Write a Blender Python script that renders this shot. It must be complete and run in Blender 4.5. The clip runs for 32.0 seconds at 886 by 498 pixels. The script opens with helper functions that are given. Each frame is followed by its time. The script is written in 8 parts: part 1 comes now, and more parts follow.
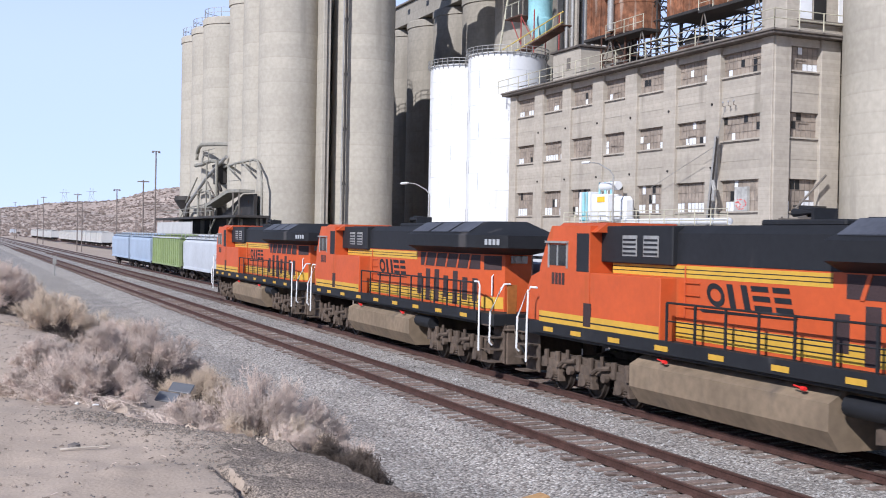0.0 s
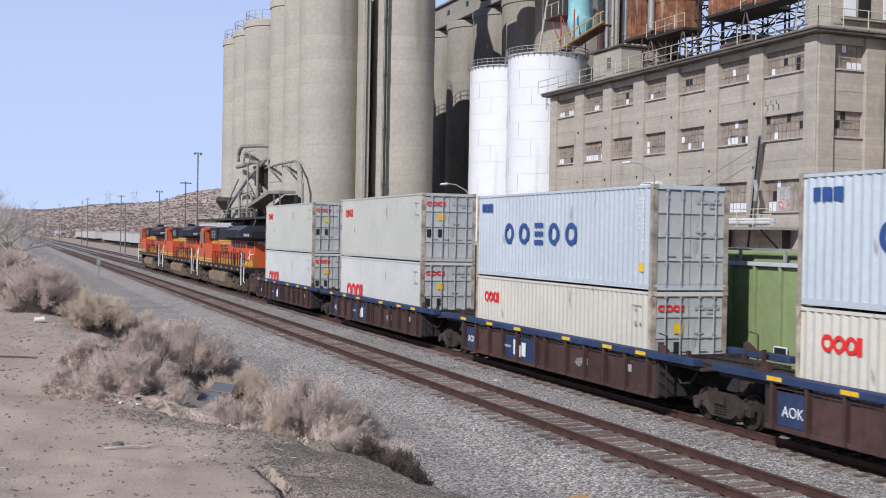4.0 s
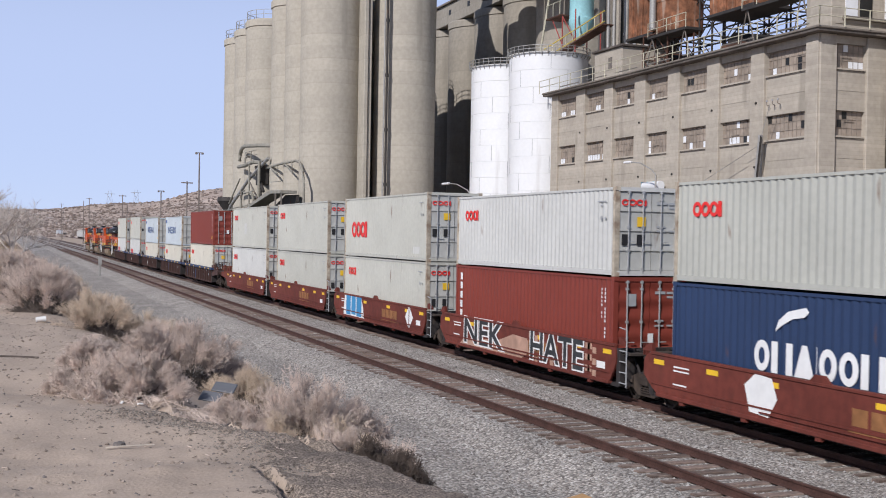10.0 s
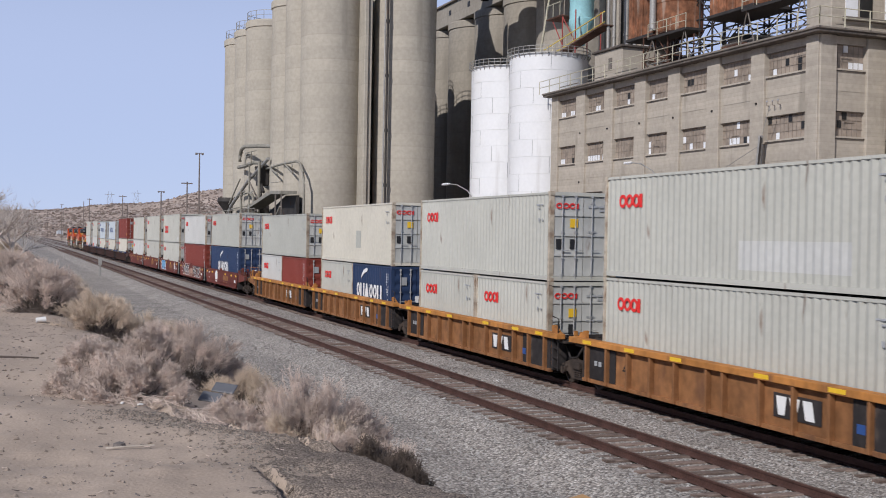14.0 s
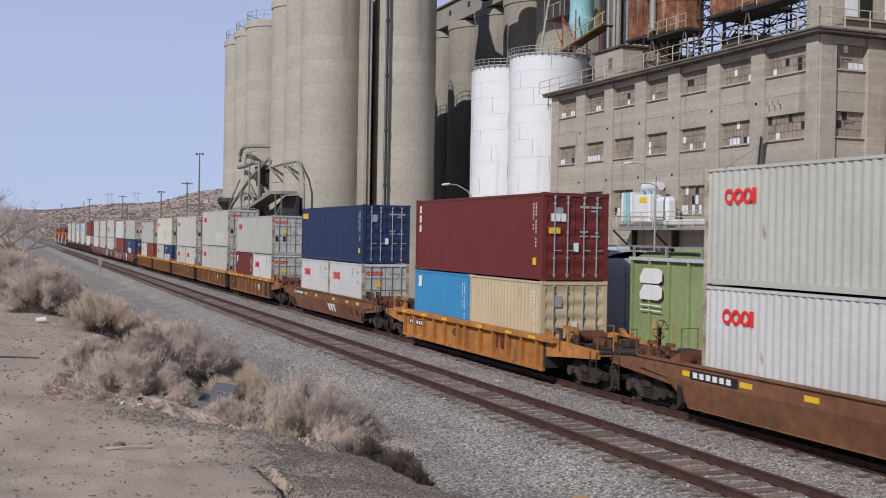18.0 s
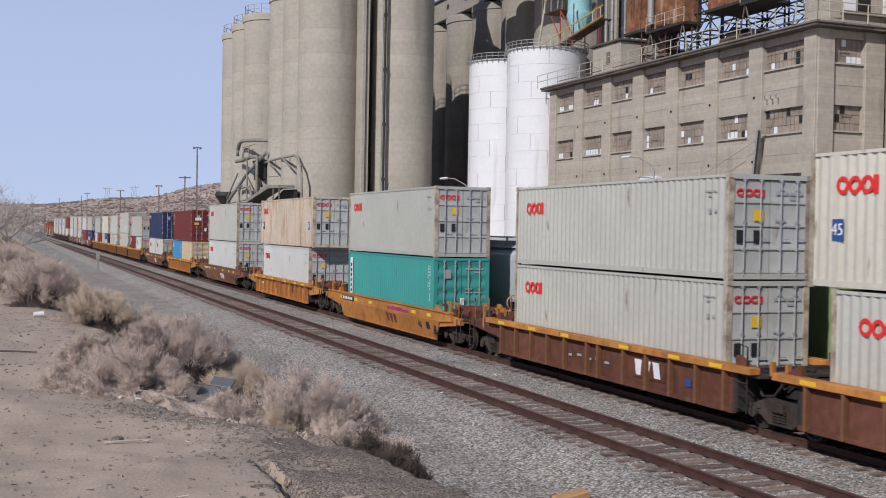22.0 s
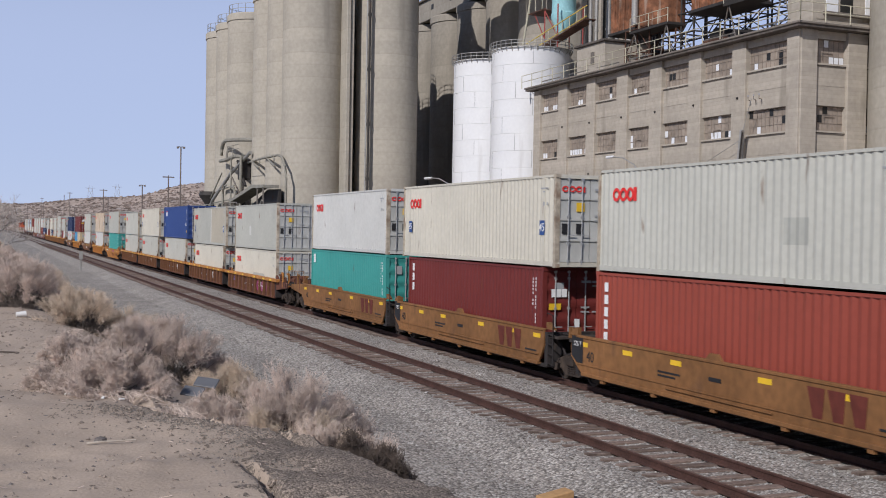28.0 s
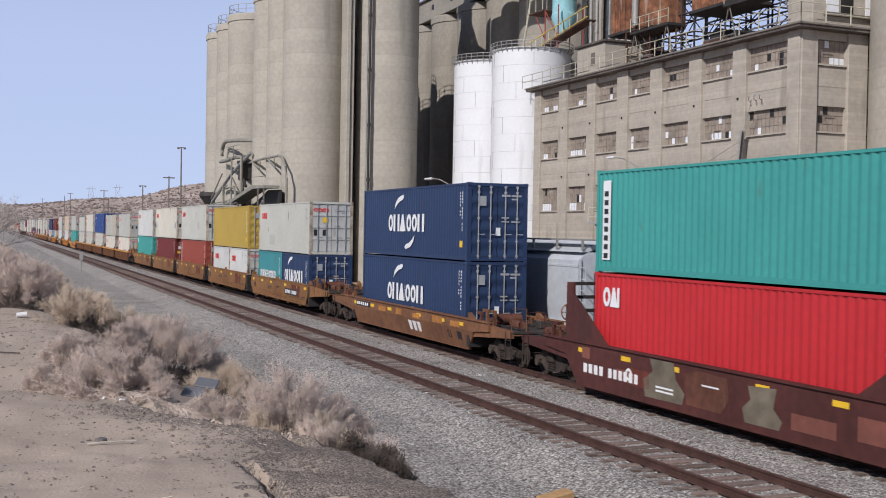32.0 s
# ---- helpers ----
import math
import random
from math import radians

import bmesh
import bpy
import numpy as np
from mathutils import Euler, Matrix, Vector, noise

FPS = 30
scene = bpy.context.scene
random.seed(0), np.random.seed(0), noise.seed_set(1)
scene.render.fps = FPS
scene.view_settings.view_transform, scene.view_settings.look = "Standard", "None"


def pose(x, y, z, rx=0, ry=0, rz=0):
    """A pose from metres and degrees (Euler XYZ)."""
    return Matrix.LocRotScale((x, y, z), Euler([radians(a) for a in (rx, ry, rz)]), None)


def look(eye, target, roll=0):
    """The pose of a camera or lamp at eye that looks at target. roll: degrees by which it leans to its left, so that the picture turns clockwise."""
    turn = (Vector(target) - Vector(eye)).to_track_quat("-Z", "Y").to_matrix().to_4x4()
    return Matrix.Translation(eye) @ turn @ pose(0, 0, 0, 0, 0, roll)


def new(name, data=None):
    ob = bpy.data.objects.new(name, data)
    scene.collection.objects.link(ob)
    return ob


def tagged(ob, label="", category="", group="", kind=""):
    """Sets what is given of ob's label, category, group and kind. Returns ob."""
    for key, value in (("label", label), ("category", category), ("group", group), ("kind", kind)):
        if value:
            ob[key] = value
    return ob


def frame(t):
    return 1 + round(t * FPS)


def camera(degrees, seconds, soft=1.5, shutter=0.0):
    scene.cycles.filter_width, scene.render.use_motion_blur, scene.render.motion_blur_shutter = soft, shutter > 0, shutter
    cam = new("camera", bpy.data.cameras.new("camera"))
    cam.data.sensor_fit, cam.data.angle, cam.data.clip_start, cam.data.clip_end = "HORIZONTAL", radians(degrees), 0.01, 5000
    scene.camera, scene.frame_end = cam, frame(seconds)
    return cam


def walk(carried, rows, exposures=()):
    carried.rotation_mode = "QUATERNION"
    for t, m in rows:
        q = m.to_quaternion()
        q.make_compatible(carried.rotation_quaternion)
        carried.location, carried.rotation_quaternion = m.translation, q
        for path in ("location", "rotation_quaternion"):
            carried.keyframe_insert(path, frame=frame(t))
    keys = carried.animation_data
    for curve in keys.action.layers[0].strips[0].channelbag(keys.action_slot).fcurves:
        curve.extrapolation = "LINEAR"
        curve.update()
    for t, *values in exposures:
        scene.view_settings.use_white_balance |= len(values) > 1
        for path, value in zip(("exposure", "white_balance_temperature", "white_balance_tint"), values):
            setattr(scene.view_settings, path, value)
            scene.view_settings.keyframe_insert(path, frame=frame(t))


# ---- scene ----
# World: x to the right across the tracks, y along the tracks in the train's direction, z = 0 at the rail heads.
KELVIN, TINT = 6400, 12.5
EYE = (0.0, 0.0, 4.52)
cam = camera(42.67, 32.0, soft=1.0, shutter=0.1)


def aim(yaw, pitch, roll):
    """The camera's pose: yaw to the right of the tracks, pitch up, roll to its left, in degrees."""
    return pose(*EYE, 90 + pitch, 0, -yaw) @ pose(0, 0, 0, 0, 0, roll)


walk(cam, [
    (0.0, aim(23.305, -0.62, 1.10)), (0.1, aim(22.82, -0.625, 1.09)), (0.2, aim(22.24, -0.63, 1.08)),
    (0.3, aim(21.60, -0.64, 1.07)), (0.4, aim(21.11, -0.645, 1.07)), (0.5, aim(20.936, -0.648, 1.07)),
    (1.0, aim(21.077, -0.655, 1.07)), (1.5, aim(21.284, -0.65, 1.06)), (2.0, aim(21.326, -0.636, 1.06)),
    (3.0, aim(21.315, -0.622, 1.05)), (3.5, aim(21.303, -0.62, 1.04)), (5.5, aim(21.266, -0.645, 1.02)),
    (6.0, aim(21.255, -0.65, 1.02)), (7.0, aim(21.237, -0.63, 1.03)), (8.0, aim(21.222, -0.635, 1.01)),
    (9.0, aim(21.222, -0.632, 1.01)), (10.0, aim(21.224, -0.64, 1.02)), (12.0, aim(21.217, -0.60, 1.03)),
    (14.0, aim(21.220, -0.612, 1.03)), (17.0, aim(21.220, -0.604, 1.025)), (18.5, aim(21.216, -0.612, 1.03)),
    (19.0, aim(21.227, -0.650, 1.04)), (19.5, aim(21.239, -0.693, 1.04)), (20.0, aim(21.246, -0.722, 1.05)),
    (20.5, aim(21.254, -0.742, 1.045)), (21.0, aim(21.255, -0.76, 1.03)), (21.5, aim(21.29, -0.856, 1.0)),
    (22.0, aim(21.328, -0.905, 1.01)), (22.5, aim(21.909, -0.912, 1.04)), (23.0, aim(22.154, -0.911, 1.045)),
    (23.5, aim(22.205, -0.911, 1.042)), (24.5, aim(22.195, -0.911, 1.041)), (25.5, aim(22.193, -0.911, 1.04)),
    (27.5, aim(22.143, -0.905, 1.03)), (28.0, aim(22.115, -0.90, 1.03)), (29.0, aim(22.115, -0.872, 1.05)),
    (30.0, aim(22.114, -0.877, 1.06)), (31.0, aim(22.103, -0.875, 1.03)), (32.0, aim(22.092, -0.870, 1.025)),
], exposures=[(0.0, 0.13, 6000, TINT), (1.0, 0.13, 6030, TINT), (2.0, -0.14, 6050, TINT), (3.0, -0.22, 6100, TINT), (7.0, -0.25, 6250, TINT),
                (10.0, -0.25, 6350, TINT), (12.5, -0.27, KELVIN, TINT), (14.0, -0.42, KELVIN, TINT), (17.0, -0.58, KELVIN, TINT), (20.0, -0.45, KELVIN, TINT),
                (25.0, -0.48, KELVIN, TINT), (30.0, -0.52, KELVIN, TINT), (31.0, -0.56, KELVIN, TINT), (32.0, -0.36, KELVIN, TINT)])

# ---- light ----
SUN_WAY = Vector((1.05, 0.72, -0.9)).normalized()
SUN_UP = math.asin(-SUN_WAY.z)
SUN_ROUND = math.atan2(-SUN_WAY.x, -SUN_WAY.y)
world = bpy.data.worlds.new("sky")
scene.world = world
world.use_nodes = True
sky = world.node_tree.nodes.new("ShaderNodeTexSky")
sky.sky_type, sky.sun_disc = "NISHITA", False
sky.sun_elevation, sky.sun_rotation = SUN_UP, SUN_ROUND
sky.altitude = 3000
sky.air_density, sky.dust_density, sky.ozone_density = 1.0, 0.0, 3.5
back = world.node_tree.nodes["Background"]
back.inputs["Strength"].default_value = 0.085
haze = world.node_tree.nodes.new("ShaderNodeMix")
haze.data_type = "RGBA"
haze.inputs[7].default_value = (8.5, 10.05, 14.2, 1.0)
# pale haze low over the land, clear deep blue overhead
way = world.node_tree.nodes.new("ShaderNodeTexCoord")
split = world.node_tree.nodes.new("ShaderNodeSeparateXYZ")
layer = world.node_tree.nodes.new("ShaderNodeMapRange")
layer.interpolation_type = "SMOOTHSTEP"
for i_, v_ in enumerate((0.13, 0.5, 0.8, 0.06)):
    layer.inputs[i_ + 1].default_value = v_
world.node_tree.links.new(way.outputs["Generated"], split.inputs[0])
world.node_tree.links.new(split.outputs[2], layer.inputs[0])
world.node_tree.links.new(layer.outputs[0], haze.inputs[0])
world.node_tree.links.new(sky.outputs[0], haze.inputs[6])
world.node_tree.links.new(haze.outputs[2], back.inputs["Color"])
sun = new("sun", bpy.data.lights.new("sun", "SUN"))
sun.data.energy, sun.data.angle, sun.data.color = 4.75, radians(0.53), (1.0, 0.965, 0.92)
sun.matrix_world = look((0, 0, 60), Vector((0, 0, 60)) + SUN_WAY)

# ---- tools ----
class Geo:
    """Collects faces for one mesh."""

    def __init__(self):
        self.v, self.f = [], []

    def add(self, verts, faces):
        n = len(self.v)
        self.v += verts
        self.f += [tuple(n + i for i in f) for f in faces]
        return self

    def box(self, x0, x1, y0, y1, z0, z1, c=0.0):
        """A box; c: the chamfer of its edges."""
        if c <= 0:
            v = [(x, y, z) for z in (z0, z1) for y in (y0, y1) for x in (x0, x1)]
            return self.add(v, [(0, 2, 3, 1), (4, 5, 7, 6), (0, 1, 5, 4), (2, 6, 7, 3), (0, 4, 6, 2), (1, 3, 7, 5)])
        lo, hi = (x0, y0, z0), (x1, y1, z1)
        v, ids = [], {}
        for s in range(8):
            b = (s & 1, s >> 1 & 1, s >> 2 & 1)
            for a in range(3):
                p = [(hi[i] if b[i] else lo[i]) if i == a else (hi[i] - c if b[i] else lo[i] + c) for i in range(3)]
                ids[s, a] = len(v)
                v.append(tuple(p))
        f = []
        for a in range(3):
            o1, o2 = (a + 1) % 3, (a + 2) % 3
            for side in (0, 1):
                ring = [(side << a) | (p << o1) | (q << o2) for p, q in ((0, 0), (1, 0), (1, 1), (0, 1))]
                face = [ids[s, a] for s in ring]
                f.append(face if side else face[::-1])
            for p in (0, 1):
                for q in (0, 1):
                    s0 = (p << o1) | (q << o2)
                    s1 = s0 | (1 << a)
                    face = [ids[s0, o1], ids[s1, o1], ids[s1, o2], ids[s0, o2]]
                    f.append(face if p == q else face[::-1])
        for s in range(8):
            face = [ids[s, 0], ids[s, 1], ids[s, 2]]
            f.append(face if bin(s).count("1") % 2 else face[::-1])
        return self.add(v, f)

    def prism(self, outline, axis, t0, t1):
        """An outline swept along an axis: (y, z) along x, (x, z) along y, (x, y) along z."""
        def at(p, t):
            return (t, p[0], p[1]) if axis == "x" else (p[0], t, p[1]) if axis == "y" else (p[0], p[1], t)
        n = len(outline)
        area = sum(outline[i][0] * outline[(i + 1) % n][1] - outline[(i + 1) % n][0] * outline[i][1] for i in range(n))
        if (area > 0) == (axis == "y"):
            outline = outline[::-1]
        v = [at(p, t0) for p in outline] + [at(p, t1) for p in outline]
        f = [tuple(range(n))[::-1], tuple(range(n, 2 * n))]
        f += [(i, (i + 1) % n, n + (i + 1) % n, n + i) for i in range(n)]
        return self.add(v, f)

    def tube(self, points, r, n=6, r2=None):
        """A bar of n sides through the points, r thick at its start and r2 at its end."""
        pts = [Vector(p) for p in points]
        r2 = r if r2 is None else r2
        v, f = [], []
        for i, p in enumerate(pts):
            d = (pts[min(i + 1, len(pts) - 1)] - pts[max(i - 1, 0)]).normalized()
            u = d.cross(Vector((0, 0, 1)) if abs(d.z) < 0.95 else Vector((1, 0, 0))).normalized()
            w = u.cross(d)
            rr = r + (r2 - r) * i / (len(pts) - 1)
            for k in range(n):
                a = 2 * math.pi * (k + 0.5) / n
                v.append(tuple(p + (u * math.cos(a) + w * math.sin(a)) * rr))
        for i in range(len(pts) - 1):
            for k in range(n):
                f.append((i * n + k, (i + 1) * n + k, (i + 1) * n + (k + 1) % n, i * n + (k + 1) % n))
        f.append(tuple(range(n)))
        f.append(tuple(range((len(pts) - 1) * n, len(pts) * n))[::-1])
        return self.add(v, f)

    def lathe(self, profile, n=32, x=0, y=0, a0=0.0, a1=2 * math.pi):
        """A profile of (radius, z) turned about an upright axis."""
        m, full = len(profile), abs(a1 - a0 - 2 * math.pi) < 1e-6
        steps = n if full else n + 1
        v = [(x + r * math.cos(a0 + (a1 - a0) * k / n), y + r * math.sin(a0 + (a1 - a0) * k / n), z)
             for k in range(steps) for r, z in profile]
        f = []
        for k in range(n):
            k2 = (k + 1) % steps
            for i in range(m - 1):
                f.append((k * m + i, k2 * m + i, k2 * m + i + 1, k * m + i + 1))
        return self.add(v, f)

    def mesh(self, name, smooth=True):
        me = bpy.data.meshes.new(name)
        me.from_pydata(self.v, [], self.f)
        if smooth:
            me.shade_smooth()
            me.set_sharp_from_angle(angle=radians(38))
        me.update()
        return me


def part(name, geo, material, parent=None, label="", m=None):
    """Links a Geo, or a mesh made before, as one mesh object under a thing or a part."""
    me = geo.mesh(name) if isinstance(geo, Geo) else geo
    if not me.materials:
        me.materials.append(material)
    ob = new(name, me)
    if parent is not None:
        ob.parent = parent
    if m is not None:
        ob.matrix_basis = m
    if label:
        ob["label"] = label
    return ob


def thing(name, m, label, category, group="", kind=""):
    ob = new(name)
    ob.empty_display_size = 0.3
    ob.matrix_basis = m
    return tagged(ob, label, category, group, kind)


def text_mesh(words, size, depth=0.004, swell=0.0, wide=1.0):
    """Lettering as a mesh in the x-y plane, centred; swell: how far its outline is thickened; wide: its stretch."""
    cu = bpy.data.curves.new("lettering", "FONT")
    cu.body, cu.size, cu.extrude, cu.align_x, cu.align_y, cu.resolution_u = words, size, depth, "CENTER", "CENTER", 3
    ob = bpy.data.objects.new("lettering", cu)
    cu.offset = swell
    me = bpy.data.meshes.new_from_object(ob)
    for v in me.vertices:
        v.co.x *= wide
    bpy.data.objects.remove(ob)
    bpy.data.curves.remove(cu)
    return me


# ---- materials ----
def surface(name, base, rough=0.8, metal=0.0, var=0.15, fine=6.0, coarse=0.6, bump=0.15, stain=None, each=0.0, spec=0.4, courses=None):
    """A worn surface: two scales of noise on the colour, relief, and stains (colour, cover 0..1, scale, upright stretch).
    each: how much the brightness differs from object to object; courses: height and depth of tone of the casting lifts."""
    m = bpy.data.materials.new(name)
    m.use_nodes = True
    nt = m.node_tree
    N, L = nt.nodes, nt.links
    b = N["Principled BSDF"]
    b.inputs["Roughness"].default_value, b.inputs["Metallic"].default_value = rough, metal
    b.inputs["Specular IOR Level"].default_value = spec
    co = N.new("ShaderNodeTexCoord")
    geo_co = co.outputs["Object"]

    def noise_node(scale, detail=4.0, source=None):
        n = N.new("ShaderNodeTexNoise")
        n.inputs["Scale"].default_value, n.inputs["Detail"].default_value = scale, detail
        L.new(source or geo_co, n.inputs["Vector"])
        return n

    def mix(kind, fac, a, c):
        n = N.new("ShaderNodeMix")
        n.data_type, n.blend_type = "RGBA", kind
        for sock, val in ((n.inputs[0], fac), (n.inputs[6], a), (n.inputs[7], c)):
            if isinstance(val, (int, float)):
                sock.default_value = val
            elif isinstance(val, tuple):
                sock.default_value = (*val, 1.0)
            else:
                L.new(val, sock)
        return n.outputs[2]

    def spread(src, lo, hi, out_lo, out_hi):
        n = N.new("ShaderNodeMapRange")
        for i, val in enumerate((lo, hi, out_lo, out_hi)):
            n.inputs[i + 1].default_value = val
        L.new(src, n.inputs[0])
        return n.outputs[0]

    nf, nc = noise_node(fine), noise_node(coarse, 3.0)
    grain = spread(nf.outputs[0], 0.25, 0.75, 1 - var, 1 + var)
    broad = spread(nc.outputs[0], 0.3, 0.7, 1 - var, 1 + var)
    colour = mix("MULTIPLY", 1.0, mix("MULTIPLY", 1.0, base, grain), broad)
    if each:
        info = N.new("ShaderNodeObjectInfo")
        colour = mix("MULTIPLY", 1.0, colour, spread(info.outputs["Random"], 0, 1, 1 - each, 1 + each))
    if courses:
        high, deep = courses
        sep = N.new("ShaderNodeSeparateXYZ")
        L.new(geo_co, sep.inputs[0])

        def calc(kind, a, c):
            n = N.new("ShaderNodeMath")
            n.operation = kind
            L.new(a, n.inputs[0])
            if isinstance(c, float):
                n.inputs[1].default_value = c
            return n.outputs[0]

        lift = calc("DIVIDE", sep.outputs[2], high)
        line = spread(calc("FRACT", lift, None), 0.0, 0.14, 1 - 1.6 * deep, 1.0)
        wn = N.new("ShaderNodeTexWhiteNoise")
        wn.noise_dimensions = "1D"
        L.new(calc("FLOOR", lift, None), wn.inputs["W"])
        colour = mix("MULTIPLY", spread(nc.outputs[0], 0.35, 0.6, 0.25, 1.0), colour, line)
        colour = mix("MULTIPLY", 1.0, colour, spread(wn.outputs[0], 0, 1, 1 - deep * 0.6, 1 + deep * 0.6))
    if stain:
        tone, cover, scale, stretch = stain
        mp = N.new("ShaderNodeMapping")
        mp.inputs["Scale"].default_value = (scale, scale, scale / stretch)
        L.new(geo_co, mp.inputs["Vector"])
        ns = noise_node(1.0, 5.0, mp.outputs[0])
        fac = spread(ns.outputs[0], 0.72 - 0.4 * cover, 0.8 - 0.25 * cover, 0.0, 0.9)
        colour = mix("MIX", fac, colour, tone)
        L.new(spread(fac, 0, 1, rough, min(1.0, rough + 0.25)), b.inputs["Roughness"])
    L.new(colour, b.inputs["Base Color"])
    if bump:
        bp = N.new("ShaderNodeBump")
        bp.inputs["Strength"].default_value, bp.inputs["Distance"].default_value = bump, 0.03
        L.new(nf.outputs[0], bp.inputs["Height"])
        L.new(bp.outputs[0], b.inputs["Normal"])
    return m

RUST = (0.13, 0.055, 0.025)
dirt = surface("dirt", (0.42, 0.335, 0.268), 0.95, 0, 0.12, 40.0, 0.7, 0.25, ((0.33, 0.265, 0.212), 0.34, 1.1, 1.0))


def crushed_stone(name, size, tones):
    """Loose stone: cells of differing tone with raised middles, shade painted into their gaps, and broad patches of
    dust.
    """
    m = bpy.data.materials.new(name)
    m.use_nodes = True
    N, L = m.node_tree.nodes, m.node_tree.links
    b = N["Principled BSDF"]
    b.inputs["Roughness"].default_value = 0.95
    b.inputs["Specular IOR Level"].default_value = 0.2
    co = N.new("ShaderNodeTexCoord")
    vo = N.new("ShaderNodeTexVoronoi")
    vo.inputs["Scale"].default_value = 1 / size
    L.new(co.outputs["Object"], vo.inputs["Vector"])
    sep = N.new("ShaderNodeSeparateColor")
    L.new(vo.outputs["Color"], sep.inputs[0])
    ramp = N.new("ShaderNodeValToRGB")
    ramp.color_ramp.elements[0].color, ramp.color_ramp.elements[1].color = (*tones[0], 1), (*tones[-1], 1)
    for i, t in enumerate(tones[1:-1]):
        ramp.color_ramp.elements.new((i + 1) / (len(tones) - 1)).color = (*t, 1)
    L.new(sep.outputs[0], ramp.inputs[0])
    # colour falls to half at cell edges for the shade between stones
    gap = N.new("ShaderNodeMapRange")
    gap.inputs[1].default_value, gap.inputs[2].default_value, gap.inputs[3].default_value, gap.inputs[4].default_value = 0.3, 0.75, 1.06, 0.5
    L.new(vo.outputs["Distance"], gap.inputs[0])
    no = N.new("ShaderNodeTexNoise")
    no.inputs["Scale"].default_value = 0.35
    L.new(co.outputs["Object"], no.inputs["Vector"])
    dust = N.new("ShaderNodeMapRange")
    dust.inputs[1].default_value, dust.inputs[2].default_value, dust.inputs[3].default_value, dust.inputs[4].default_value = 0.3, 0.7, 0.86, 1.14
    L.new(no.outputs[0], dust.inputs[0])
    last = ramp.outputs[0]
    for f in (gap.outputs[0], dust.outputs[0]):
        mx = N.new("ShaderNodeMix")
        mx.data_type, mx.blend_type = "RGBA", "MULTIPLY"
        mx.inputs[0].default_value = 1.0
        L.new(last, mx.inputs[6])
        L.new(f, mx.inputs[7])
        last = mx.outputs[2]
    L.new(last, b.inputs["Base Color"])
    bp = N.new("ShaderNodeBump")
    bp.invert = True
    bp.inputs["Strength"].default_value, bp.inputs["Distance"].default_value = 0.75, size * 0.55
    L.new(vo.outputs["Distance"], bp.inputs["Height"])
    L.new(bp.outputs[0], b.inputs["Normal"])
    return m


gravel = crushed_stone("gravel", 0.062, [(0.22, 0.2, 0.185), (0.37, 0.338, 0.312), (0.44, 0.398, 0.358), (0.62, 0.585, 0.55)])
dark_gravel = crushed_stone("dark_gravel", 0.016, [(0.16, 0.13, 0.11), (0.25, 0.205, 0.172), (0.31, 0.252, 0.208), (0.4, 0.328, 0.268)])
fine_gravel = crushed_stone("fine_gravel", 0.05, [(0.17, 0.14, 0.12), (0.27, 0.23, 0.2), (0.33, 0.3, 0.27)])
tie_wood = surface("tie_wood", (0.17, 0.125, 0.105), 0.95, 0, 0.3, 12.0, 1.2, 0.5, ((0.29, 0.23, 0.2), 0.4, 3.0, 0.2), each=0.3)
rail_rust = surface("rail_rust", (0.08, 0.04, 0.032), 0.8, 0.2, 0.25, 20.0, 2.0, 0.3)
rail_shine = surface("rail_shine", (0.15, 0.095, 0.08), 0.5, 0.5, 0.1, 10.0, 2.0, 0.0)
concrete = surface("concrete", (0.4, 0.365, 0.305), 0.92, 0, 0.1, 2.6, 0.16, 0.25, ((0.28, 0.255, 0.215), 0.32, 0.5, 9.0), courses=(1.22, 0.07))
concrete_wall = surface("concrete_wall", (0.41, 0.365, 0.305), 0.92, 0, 0.1, 3.0, 0.25, 0.3, ((0.26, 0.232, 0.19), 0.34, 0.7, 5.0), courses=(0.24, 0.1))
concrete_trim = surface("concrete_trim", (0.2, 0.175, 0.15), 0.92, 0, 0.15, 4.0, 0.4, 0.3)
# the silo concrete again, base and streaks about a quarter darker
concrete_darker = surface("concrete_darker", (0.31, 0.28, 0.235), 0.92, 0, 0.12, 2.6, 0.16, 0.25, ((0.21, 0.19, 0.16), 0.36, 0.5, 9.0), courses=(1.22, 0.07))
white_steel = surface("white_steel", (0.72, 0.725, 0.73), 0.5, 0, 0.03, 4.0, 0.4, 0.05, ((0.55, 0.54, 0.53), 0.15, 0.6, 6.0))
seam_grey = surface("seam_grey", (0.34, 0.34, 0.35), 0.7, 0.1, 0.1, 6.0, 1.0, 0.0)
# dark both for stains and for the shade under overhangs and sills
stain_shade = surface("stain_shade_concrete", (0.1, 0.085, 0.075), 0.95, 0, 0.3, 3.0, 0.4, 0.3, ((0.19, 0.165, 0.14), 0.35, 0.8, 1.0))
dull_steel = surface("dull_steel", (0.17, 0.15, 0.13), 0.75, 0.2, 0.25, 5.0, 0.8, 0.15, (RUST, 0.3, 1.5, 3.0))
rust_dark = surface("rusty_steel_dark", (0.1, 0.05, 0.035), 0.9, 0.1, 0.35, 4.0, 0.7, 0.3, ((0.2, 0.1, 0.06), 0.35, 1.2, 5.0))
galv = surface("galvanised", (0.36, 0.35, 0.33), 0.6, 0.4, 0.15, 8.0, 1.0, 0.1)
pale_rail = surface("pale_rail", (0.5, 0.47, 0.36), 0.7, 0.1, 0.15, 8.0, 1.0, 0.1)
loader_grey = surface("loader_grey", (0.27, 0.255, 0.215), 0.7, 0.1, 0.15, 5.0, 0.8, 0.1, (RUST, 0.15, 1.5, 3.0))
